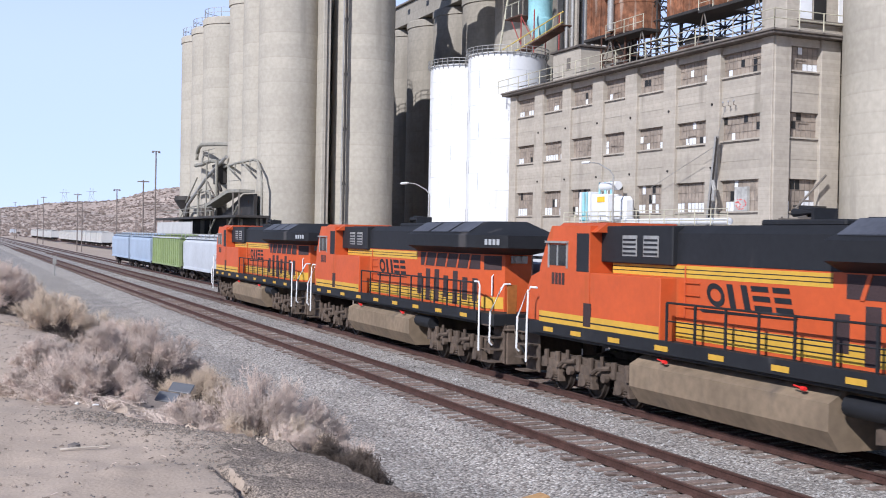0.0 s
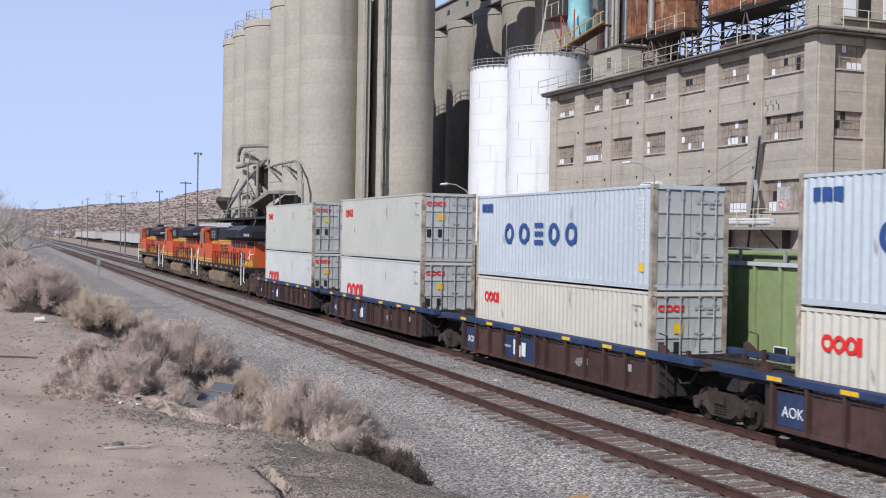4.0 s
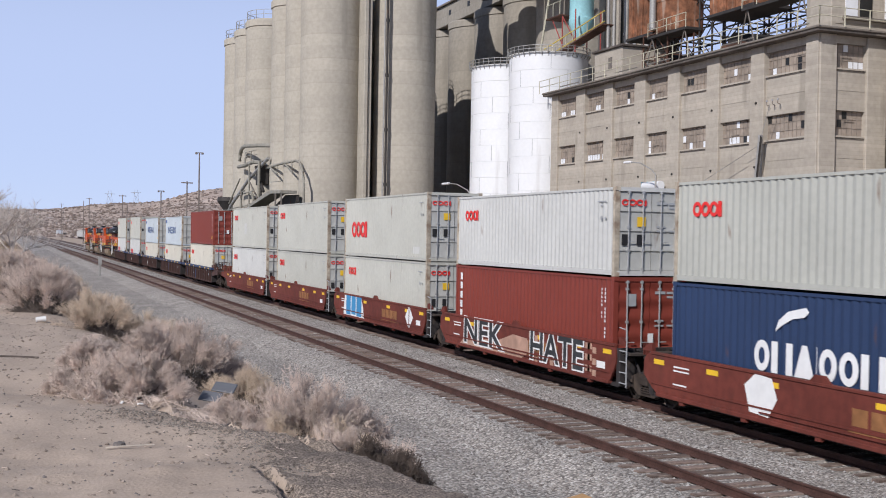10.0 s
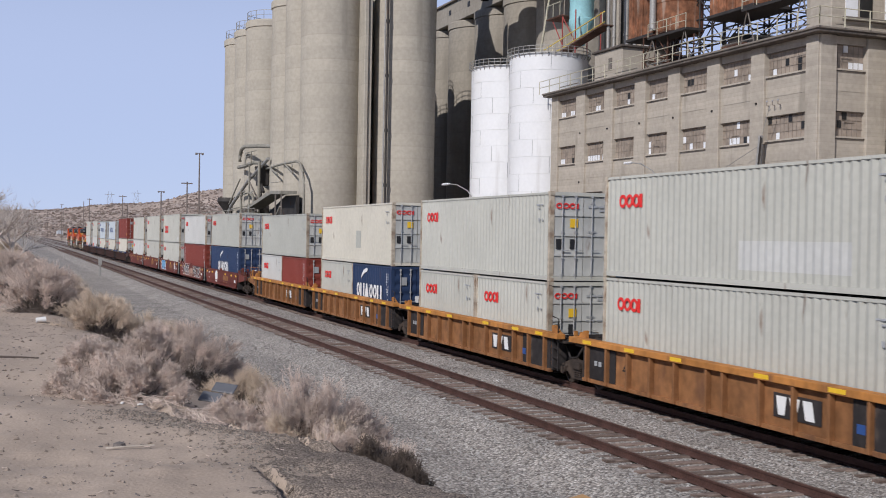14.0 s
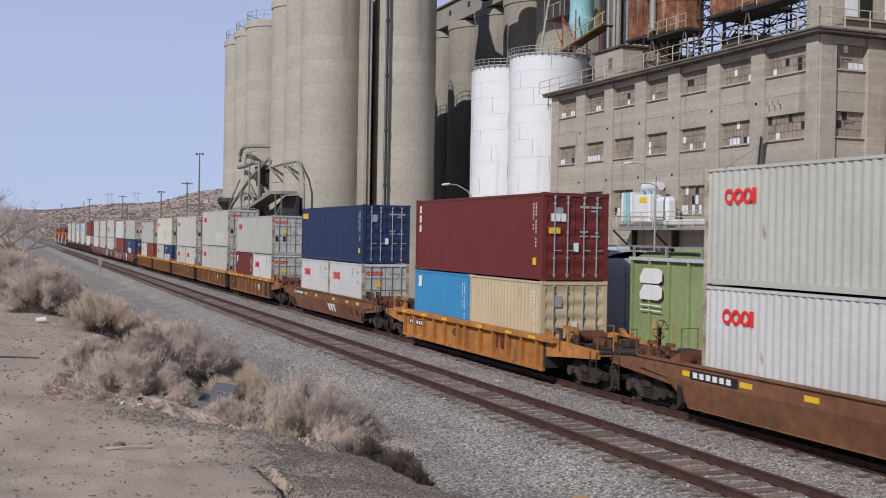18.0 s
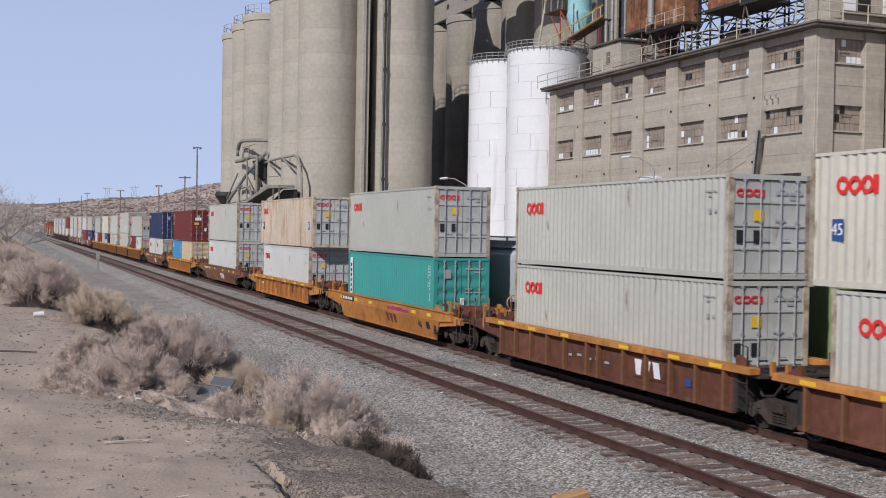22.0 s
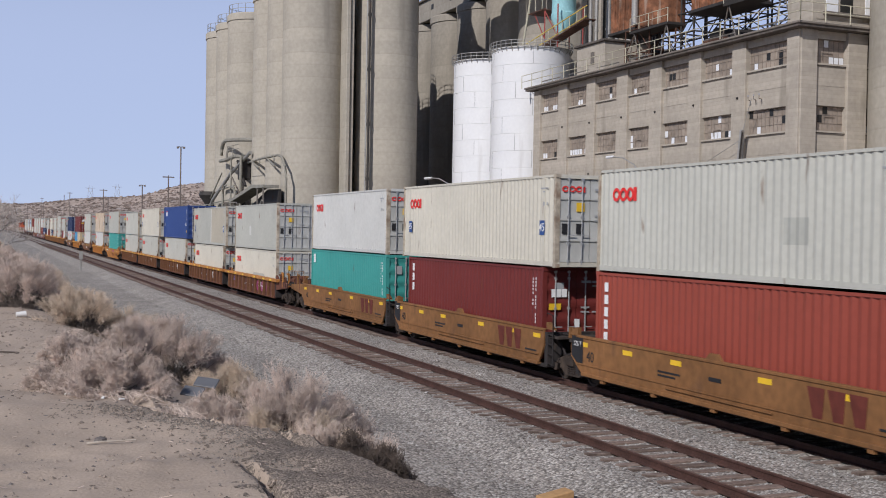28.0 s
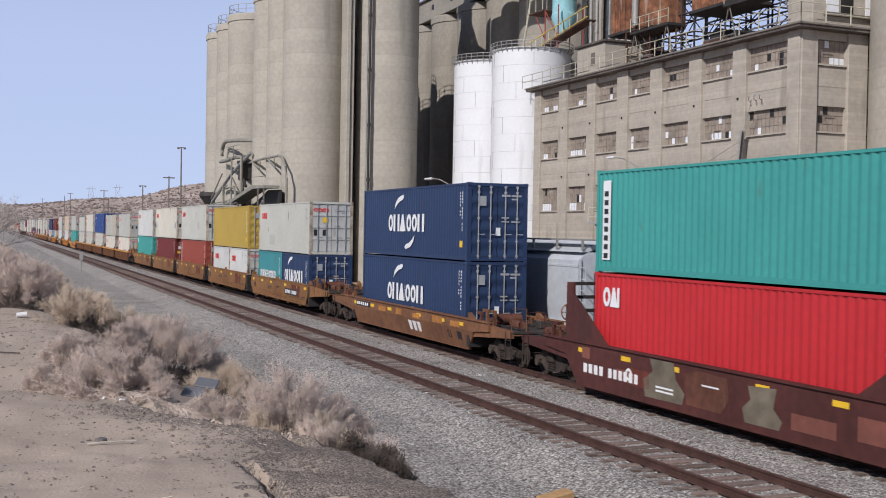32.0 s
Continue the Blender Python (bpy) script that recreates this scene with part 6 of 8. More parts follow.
            part("graffiti_diamond", Geo().prism([(-4.2, 1.05), (-4.65, 1.5), (-4.65, 0.6)], "x", x - 0.004, x).prism([(-5.2, 1.05), (-4.75, 1.5), (-4.75, 0.6)], "x", x - 0.004, x), mark_white, c)
        elif abs(s + 35.25) < 0.1:
            part("graffiti_field", Geo().prism([(5.0, 0.48), (4.6, 0.72), (1.4, 0.95), (0.2, 1.25), (-0.9, 1.2), (-1.2, 0.8), (-0.4, 0.48)], "x", x - 0.004, x), peach_paint, c)
            for u, w in ((-1.05, 0.3), (-2.6, 0.24), (-4.9, 0.3), (-5.35, 0.22), (-5.05, 0.26), (-1.5, 0.2)):
                for k in range(3):
                    part("graffiti_square", Geo().box(x - 0.005, x, u - w, u, 0.52 + 0.33 * k + 0.1 * (w > 0.25), 0.7 + 0.33 * k + 0.1 * (w > 0.25)), peach_paint, c)
            for word, y, z, wide in (("NEK", 2.85, 1.02, 1.42), ("HATE", -2.95, 0.99, 1.16)):
                part("graffiti_outline", text_mesh(word, 1.28, 0.003, 0.075, wide), mark_white, c, "white outline of the sprayed word", m=pose(x - 0.008, y, z, 90, 0, -90))
                part("graffiti_word", text_mesh(word, 1.28, 0.003, 0.022, wide), spray_black, c, "sprayed black word", m=pose(x - 0.015, y, z, 90, 0, -90))
        elif abs(s + 50.5) < 0.1:
            part("graffiti_face", Geo().prism([(2.4, 0.6), (2.6, 1.2), (2.2, 1.5), (1.6, 1.45), (1.4, 1.0), (1.7, 0.55)], "x", x - 0.004, x), mark_white, c)
    elif style == "T1":
        part("stencil", text_mesh("AOK", 0.34, 0.003), mark_white, c, m=pose(-1.438, 5.86, 0.78, 90, 0, -90))
        part("numeral", text_mesh("48", 0.36, 0.003), mark_grey, c, m=pose(-1.424, -2.35, 0.82, 90, 0, -90))
        wall_bars("scrawl", [(2.2, 0.3, 0.6, 0.5), (1.85, 0.22, 0.55, 0.4), (1.55, 0.3, 0.6, 0.45)], mark_white, c, -1.45) if s > 60 else None
        wall_bars("small_print", [(-2.6, 0.4, 0.8, 0.2), (-5.2, 0.3, 0.9, 0.2), (3.0, 0.6, 0.8, 0.08)], mark_grey, c, -1.45)
    elif style in ("B", "R", "G"):
        if style == "R":
            for k in range(3):
                part("emblem", Geo().prism([(-2.8 - 0.5 * k, 1.1), (-3.2 - 0.5 * k, 1.1), (-3.15 - 0.5 * k, 0.68), (-2.9 - 0.5 * k, 0.68)], "x", -1.43, -1.42), CAR["maroon"], c)
            part("numeral", text_mesh("40", 0.44), mark_black, c, m=pose(-1.426, 1.0, 0.88, 90, 0, -90))
            part("number_panel", Geo().box(-1.43, -1.42, 4.2, 6.2, 0.82, 1.06), mark_black, c)
            wall_bars("number_bar", [(6.05 - 0.28 * k, 0.18, 0.87, 0.14) for k in range(6)], mark_white, c, -1.432)
        else:
            fold = pose(-1.472, 0, top - 0.42, 0, -math.degrees(math.atan2(0.2, top - 0.42 - low)), 0)
            for k in range(3):
                part("emblem", Geo().prism([(-0.6 - 0.5 * k, -0.1), (-1.0 - 0.5 * k, -0.1), (-0.95 - 0.5 * k, -0.5), (-0.7 - 0.5 * k, -0.5)], "x", -0.005, 0), mark_white if style == "B" else CAR["maroon"], c, m=fold)
            part("numeral", text_mesh("53" if style == "B" else "40", 0.42), mark_black, c, m=fold @ pose(-0.006, -5.0, -0.3, 90, 0, -90))
            part("notice", Geo().box(-0.006, 0, -6.15, -5.75, -0.42, -0.12), mark_black, c, m=fold)
            part("number_panel", Geo().box(x - 0.006, x, 4.2, 6.2, top - 0.36, top - 0.12), mark_black, c)
            wall_bars("number_bar", [(6.05 - 0.28 * k, 0.18, top - 0.31, 0.14) for k in range(6)], mark_white, c, x - 0.008)
            if style == "G":
                for y, w, h in ((-0.9, 0.9, 0.12), (-1.6, 1.3, 0.16), (-2.9, 0.8, 0.1)):
                    part("faded_spray", Geo().box(x - 0.004, x, y - w, y, top - 0.34, top - 0.34 + h), magenta_spray, c)
            elif s < -400:
                for y, w, h in ((3.0, 0.9, 0.2), (0.8, 0.7, 0.24), (-1.2, 0.8, 0.18), (-3.4, 1.0, 0.26), (-5.2, 0.9, 0.2)):
                    part("faded_spray", Geo().box(x - 0.004, x, y - w, y, top - 0.38, top - 0.38 + h), CAR["yellow"], c)
    elif style == "M":
        wall_bars("number_bar", [(6.2 - 0.3 * k, 0.2, 0.55, 0.26) for k in range(4)] + [(4.8 - 0.27 * k, 0.18, 0.55, 0.26) for k in range(6)], mark_white, c, x)
        for o, mat in (([(2.9, 0.3), (3.0, 0.75), (2.55, 1.0), (2.7, 1.32), (1.6, 1.32), (1.5, 0.9), (1.1, 0.6), (1.2, 0.32)], khaki_spray), ([(1.0, 0.36), (1.15, 1.1), (0.5, 1.25), (-0.6, 1.2), (-0.7, 0.7), (-0.4, 0.34)], CAR["rust"]),
                       ([(-1.3, 0.3), (-1.2, 0.62), (-1.5, 0.85), (-1.4, 1.15), (-2.4, 1.2), (-2.3, 0.75), (-2.6, 0.5), (-2.5, 0.3)], khaki_spray), ([(3.7, 0.5), (3.75, 0.95), (2.75, 0.95), (2.7, 0.5)], CAR["maroon"])):
            part("paint_patch", Geo().prism(o, "x", x - 0.004, x), mat, c)
        wall_bars("paint_patch", [(6.3, 0.45, 0.95, 0.32), (4.4, 0.9, 0.55, 0.3), (-2.9, 1.4, 0.4, 0.36), (-4.9, 0.9, 0.5, 0.5)], peach_brown, c, x + 0.001)
        part("badge", block_row((-0.34,), 0.34, 0)[0], mark_white, c, m=pose(x - 0.003, 3.9, 0.6))
        wall_bars("small_print", [(-6.3, 0.3, 0.6, 0.3), (2.4, 0.8, 0.5, 0.05), (2.4, 0.8, 0.6, 0.05), (0.4, 0.7, 0.9, 0.04)], mark_white, c, x - 0.003)


def well_car(s, style, front, rear, truck_front, truck_rear, label, half=6.75):
    """One well-car unit. front, rear: how far it reaches ahead and behind; style: how its sides look."""
    chord, side, top, low, shape, chord_m = STYLE[style]
    body, ch = CAR[side], CAR[chord]
    end_paint = CAR["brown"] if style == "T1" else ch
    c = thing("well_car", pose(TRACK_TRAIN, 0, 0), label, "well car", "well cars of the train")
    RIDERS.append((c, s))
    ox = 1.47
    for sx in (-1, 1):
        a, b = sorted((sx * ox, sx * (ox - 0.06)))
        if shape == "ribs":
            slot = 0.36 if style == "T1" else 0.1
            part("side_sheet", kept(("sheet", style, half, sx), lambda: Geo().box(a + 0.05 * (sx < 0), b - 0.05 * (sx > 0), -half, half, low, top - slot).mesh("side_sheet")), body, c)
            part("bottom_chord", kept(("bchord", style, half, sx), lambda: Geo().box(min(sx * 1.5, sx * 1.36), max(sx * 1.5, sx * 1.36), -half, half, low - 0.02, low + 0.09, 0.01).mesh("bottom_chord")), body, c)
            for i in range(12):
                y = -half + 0.3 + (2 * half - 0.6) * i / 11
                if abs(i - 5.5) < 1:
                    y += 0.25 * (1 if i < 5.5 else -1)
                # T4 ribs get a lighter brown for the sunlight they catch
                part("rib", kept(("rib", style, sx), lambda: Geo().box(min(sx * 1.58, sx * 1.42), max(sx * 1.58, sx * 1.42), -0.045, 0.045, low, top - 0.1, 0.012).mesh("rib")), CAR["umber"] if style == "T4" else body, c, m=pose(0, y, 0))
            part("top_chord", Geo().box(min(sx * 1.61, sx * 1.3), max(sx * 1.61, sx * 1.3), -half - 0.9 if rear > 9.5 else 0.4 - rear, half + 0.9 if front > 9.5 else front - 0.4, top - 0.17, top, 0.015), ch, c)
            if style == "T1":
                part("slot_bar", kept(("slotbar", half, sx), lambda: Geo().box(min(sx * 1.47, sx * 1.42), max(sx * 1.47, sx * 1.42), -half, half, top - 0.3, top - 0.24).mesh("slot_bar")), body, c)
                for y0, y1 in ((5.34, 6.38), (1.83, 2.86), (0.42, 1.68)):
                    part("blue_panel", Geo().box(min(sx * 1.435, sx * 1.425), max(sx * 1.435, sx * 1.425), y0, y1, low + 0.1, top - 0.37), CAR["blue"], c)
        elif shape == "deep":
            o = [(-half + 0.1, top), (half - 0.05, top), (half + 0.22, top - 0.14), (half + 0.3, top - 0.3), (half + 0.3, top - 0.62), (half - 0.1, low + 0.2), (half - 0.45, low), (-half + 0.55, low), (-half + 0.35, low + 0.12), (-half + 0.05, top - 0.5)]
            part("side_sheet", kept(("deep", style, half, sx), lambda: Geo().prism(o, "x", a, b).mesh("side_sheet")), body, c)
            part("top_chord", kept(("dtop", style, half, sx), lambda: Geo().box(min(sx * 1.5, sx * 1.36), max(sx * 1.5, sx * 1.36), -half + 0.12, half - 0.05, top - 0.06, top + 0.012, 0.01).mesh("top_chord")), body, c)
            part("bottom_chord", kept(("dbot", style, half, sx), lambda: Geo().box(min(sx * 1.53, sx * 1.36), max(sx * 1.53, sx * 1.36), -half + 0.4, half - 0.4, low - 0.01, low + 0.1, 0.015).mesh("bottom_chord")), body, c)
            part("mid_rail", kept(("mid", style, half, sx), lambda: Geo().box(min(sx * 1.5, sx * 1.46), max(sx * 1.5, sx * 1.46), -half + 0.4, half - 0.1, low + 0.3, low + 0.34).box(min(sx * 1.52, sx * 1.46), max(sx * 1.52, sx * 1.46), -2.2, 2.0, low + 0.2, low + 0.23).mesh("mid_rail")), body, c)
            for y in (-5.2, -2.6, 0.0, 2.6, 5.2):
                part("lug", kept(("lug", style, sx), lambda: Geo().box(min(sx * 1.5, sx * 1.4), max(sx * 1.5, sx * 1.4), -0.09, 0.09, low - 0.1, low).mesh("lug")), body, c, m=pose(0, y, 0))
            part("saddle", kept(("saddle", style, sx), lambda: Geo().prism([(-0.35, top), (0.35, top), (0.16, top + 0.17), (-0.16, top + 0.17)], "x", min(sx * 1.49, sx * 1.42), max(sx * 1.49, sx * 1.42)).mesh("saddle")), body, c)
        else:
            o = [(-half - 1.9, top), (half + 1.9, top), (half + 1.9, top - 0.32), (half + 0.7, top - 0.45), (half - 0.2, low), (-half + 0.2, low), (-half - 0.7, top - 0.45), (-half - 1.9, top - 0.32)]
            def beam_mesh():
                fold = top - 0.42
                cuts = Geo().prism([(y, max(z, fold)) for y, z in o[:4]] + [(half + 0.62, fold), (-half - 0.62, fold)] + [(y, max(z, fold)) for y, z in o[6:]], "x", a, b)
                lower = Geo().prism([(half + 0.62, fold), (half - 0.2, low), (-half + 0.2, low), (-half - 0.62, fold)], "x", a, b)
                lower.v = [(x - sx * (0.0 if style == "M" else 0.2) * (fold - z) / (fold - low), y, z) for x, y, z in lower.v]
                g = Geo().add(cuts.v, cuts.f)
                return g.add(lower.v, lower.f).mesh("side_beam", False)

            part("side_beam", kept(("beam", style, half, sx), beam_mesh), body, c)
            part("top_flange", kept(("flange", style, half, sx), lambda: Geo().box(min(sx * 1.53, sx * 1.3), max(sx * 1.53, sx * 1.3), -half - 1.9, half + 1.9, top - 0.03, top + 0.012).mesh("top_flange")), ch, c)
            part("bottom_flange", kept(("bflange", style, half, sx), lambda: Geo().box(min(sx * 1.3, sx * 1.18), max(sx * 1.3, sx * 1.18), -half + 0.2, half - 0.2, low - 0.03, low + 0.02).mesh("bottom_flange")), body, c)
        for i, y in enumerate((-6.2, -4.4, -1.9, 1.6, 3.9, 6.3)):
            zc = top - 0.13 if shape == "ribs" else top - 0.3
            part("reflector", kept(("reflector", sx), lambda: Geo().box(min(sx * 1.616, sx * 1.47), max(sx * 1.616, sx * 1.47), -0.26, 0.26, 0, 0.1).mesh("reflector")) if shape == "ribs" else
                 kept(("reflector2", sx), lambda: Geo().box(min(sx * 1.476, sx * 1.468), max(sx * 1.476, sx * 1.468), -0.24, 0.24, 0, 0.13).mesh("reflector")), mark_yellow, c, m=pose(0, y, zc))
    if style == "M":
        for sx in (-1, 1):
            for d in (-1, 1):
                o = [(d * (half + 0.5), top), (d * (half - 1.9), top), (d * (half + 0.1), 2.75), (d * (half + 0.1), 3.1), (d * (half + 0.5), 3.1)]
                part("end_gusset", Geo().prism(o, "x", min(sx * 1.5, sx * 1.42), max(sx * 1.5, sx * 1.42)), body, c)
        for d in (-1, 1):
            for k in range(5):
                part("end_rail", Geo().box(-1.45, 1.45, d * (half + 0.4) - 0.03, d * (half + 0.4) + 0.03, 1.4 + 0.4 * k, 1.5 + 0.4 * k), CAR["dark"], c)
    side_marks(c, s, style, top, low)
    wf = 1.4 if shape != "beam" or style == "M" else 1.15
    part("well_floor", kept(("wfloor", half, wf), lambda: Geo().box(-wf, wf, -half, half, 0.36, 0.46).mesh("well_floor")), CAR["dark"], c)
    for sgn, reach, tr, tall_end in ((1, front, truck_front, front > 9.5), (-1, rear, truck_rear, rear > 9.5)):
        end = sgn * reach
        g = Geo()
        y0, y1 = sorted((sgn * (half - 0.1), sgn * (half + 0.1)))
        g.box(-1.42, 1.42, y0, y1, 0.4, top - 0.1)
        part("bulkhead", g, CAR["dark"], c)
        dy0, dy1 = sorted((sgn * half, end - sgn * 0.35))
        dz = min(top - 0.18, 1.36)
        part("end_platform", Geo().box(-1.35, 1.35, dy0, dy1, dz - 0.08, dz, 0.01), deck_steel, c)
        part("centre_sill", Geo().box(-0.33, 0.33, dy0, dy1, 0.72, dz - 0.05, 0.02), CAR["dark"], c)
        for sx in (-1, 1):
            if not tall_end:
                continue
            o = [(sgn * (half - 0.15), top - 0.03), (sgn * (half + 0.9), top - 0.06), (end - sgn * 0.4, dz + 0.02), (end - sgn * 0.4, dz - 0.22), (sgn * (half + 0.9), dz - 0.4), (sgn * (half - 0.15), dz - 0.5)]
            part("end_sill", Geo().prism(o, "x", min(sx * 1.4, sx * 1.3), max(sx * 1.4, sx * 1.3)), body, c)
        for sx in (-1, 1):
            part("guide", Geo().prism([(sgn * half, top), (sgn * (half + 0.5), top), (sgn * (half + 0.1), top + 0.22), (sgn * half, top + 0.22)], "x", min(sx * 1.42, sx * 1.3), max(sx * 1.42, sx * 1.3)), CAR["rust"] if style == "T4" else end_paint, c)
        if tall_end:
            part("coupler", Geo().box(-0.13, 0.13, min(end - sgn * 0.5, end), max(end - sgn * 0.5, end), 0.74, 1.0, 0.03).box(-0.2, 0.2, min(end - sgn * 0.12, end + sgn * 0.1), max(end - sgn * 0.12, end + sgn * 0.1), 0.72, 1.02, 0.04), truck_steel, c)
            for sx in (-1, 1):
                gy = end - sgn * 0.6
                part("handrail", Geo().tube([(sx * 1.3, gy, dz), (sx * 1.3, gy, dz + 0.75), (sx * 0.75, gy, dz + 0.75), (sx * 0.75, gy, dz)], 0.02, 5), end_paint, c)
                lad = Geo()
                for zz in (0.35, 0.65, 0.95):
                    lad.tube([(sx * 1.42, gy - 0.2, zz), (sx * 1.42, gy + 0.2, zz)], 0.016, 5)
                for yy in (gy - 0.2, gy + 0.2):
                    lad.tube([(sx * 1.42, yy, 0.3), (sx * 1.42, yy, dz)], 0.018, 5)
                part("ladder", lad, truck_steel, c)
            part("brake_cylinder", kept(("bcyl",), lambda: Geo().tube([(0, -0.35, 0), (0, 0.35, 0)], 0.15, 10).mesh("brake_cylinder")), CAR["rust"], c, m=pose(-0.75, end - sgn * 1.25, dz + 0.17))
            part("valve_box", kept(("vbox",), lambda: Geo().box(-0.22, 0.22, -0.2, 0.2, 0, 0.26, 0.03).mesh("valve_box")), deck_steel, c, m=pose(0.35, end - sgn * 1.5, dz))
            for k, (px_, py_, hh) in enumerate(((-1.36, 1.55, 0.62), (-1.36, 1.05, 0.5), (-0.95, 1.3, 0.55), (-1.3, 2.0, 0.34))):
                part("stanchion", kept(("stanchion", k, sgn, style), lambda: Geo().box(-0.05, 0.05, -0.05, 0.05, -0.25, hh, 0.01).box(-0.05, 0.05, min(0, -sgn * 0.3), max(0, -sgn * 0.3), hh - 0.1, hh).mesh("stanchion")), CAR["rust"] if k % 2 else end_paint, c, m=pose(px_, sgn * (half + py_), dz))
            part("reservoir", kept(("reservoir",), lambda: Geo().tube([(-0.5, 0, 0), (0.5, 0, 0)], 0.2, 12).box(-0.3, -0.2, -0.22, 0.22, -0.2, 0.05).box(0.2, 0.3, -0.22, 0.22, -0.2, 0.05).mesh("reservoir")), CAR["rust"], c, m=pose(-0.2, sgn * (half + 0.75), dz + 0.2))
            part("cut_lever", kept(("clev", style), lambda: Geo().tube([(-1.4, 0, -0.1), (-0.5, 0, -0.12), (-0.1, 0, -0.05)], 0.02, 5).mesh("cut_lever")), end_paint, c, m=pose(0, end - sgn * 0.25, dz))
            if sgn < 0:
                bw = part("brake_wheel", Geo().lathe([(0.3, -0.02), (0.27, 0.02), (0.25, -0.02), (0.3, -0.02)], 20), mark_yellow if style in ("T1",) else end_paint, c, m=pose(0.9, end + 0.7, dz + 0.62, 90, 0, 0))
                sp = Geo()
                for k in range(3):
                    a = math.pi * k / 3
                    sp.tube([(0.26 * math.cos(a), 0.26 * math.sin(a), 0), (-0.26 * math.cos(a), -0.26 * math.sin(a), 0)], 0.014, 4)
                part("spokes", sp, truck_steel, bw)
                part("brake_post", Geo().box(0.84, 0.96, end + 0.72, end + 0.8, dz, dz + 0.65), CAR["dark"], c)
        else:
            if sgn < 0:
                for sx in (-1, 1):
                    def rungs():
                        g = Geo()
                        for zz in (0.5, 0.8, 1.1, 1.4):
                            g.tube([(0, 0.02, zz), (0, -0.36, zz)], 0.018, 5)
                        return g.tube([(0, -0.36, 0.4), (0, -0.36, top + 0.45), (0, 0.02, top + 0.5)], 0.022, 5).mesh("ladder")
                    part("ladder", kept(("rungs", style), rungs), CAR["dark"] if style != "T2" else mark_grey, c, m=pose(sx * 1.43, -half - 0.1, 0))
                part("hose", kept(("hose",), lambda: Geo().tube([(-0.95, 0.1, 1.25), (-1.0, -0.35, 0.8), (-0.95, -0.7, 0.85), (-0.9, -1.0, 1.2)], 0.035, 6).tube([(-0.4, 0.0, 1.3), (-0.5, -0.5, 0.95), (-0.4, -1.0, 1.25)], 0.03, 6).mesh("hose")), CAR["dark"], c, m=pose(0, -half - 0.15, 0))
            part("connector", Geo().box(-0.28, 0.28, min(end - sgn * 0.4, end), max(end - sgn * 0.4, end), 0.8, 1.02, 0.03), truck_steel, c)
        for x in (-1.05, 0.5, 1.1):
            yy = sgn * (half + 0.9 + 0.25 * (x > 0))
            part("stop_post", kept(("post", x, style), lambda: Geo().box(-0.05, 0.05, -0.05, 0.05, 0, 0.2 + 0.12 * abs(x)).mesh("stop_post")), end_paint, c, m=pose(x, yy, dz))
        pipe = Geo().tube([(-0.9, sgn * half, dz + 0.05), (-0.9, end - sgn * 0.5, dz + 0.05)], 0.03, 5).tube([(0.2, sgn * half, dz + 0.06), (0.35, end - sgn * 0.5, dz + 0.06)], 0.04, 5)
        part("brake_pipe", pipe, CAR["dark"], c)
        if tr is not None:
            truck(c, tr)
    return c


# chord colour, side colour, top of the side, bottom, build, spare
STYLE = {
    "T1": ("blue", "brown", 1.58, 0.36, "ribs", 0),
    "T2": ("maroon", "maroon", 1.55, 0.42, "deep", 0),
    "T3": ("yellow", "ochre", 1.58, 0.34, "ribs", 0),
    "T4": ("yellow", "rust", 1.5, 0.36, "ribs", 0),
    "T5": ("gold", "gold", 1.55, 0.42, "deep", 0),
    "B": ("umber", "umber", 1.42, 0.3, "beam", 0),
    "R": ("yellow", "yellow", 1.42, 0.3, "ribs", 0),
    "G": ("sun", "sun", 1.36, 0.18, "beam", 0),
    "M": ("wine", "wine", 1.4, 0.12, "beam", 0),
}
HI, LO = 2.896, 2.591
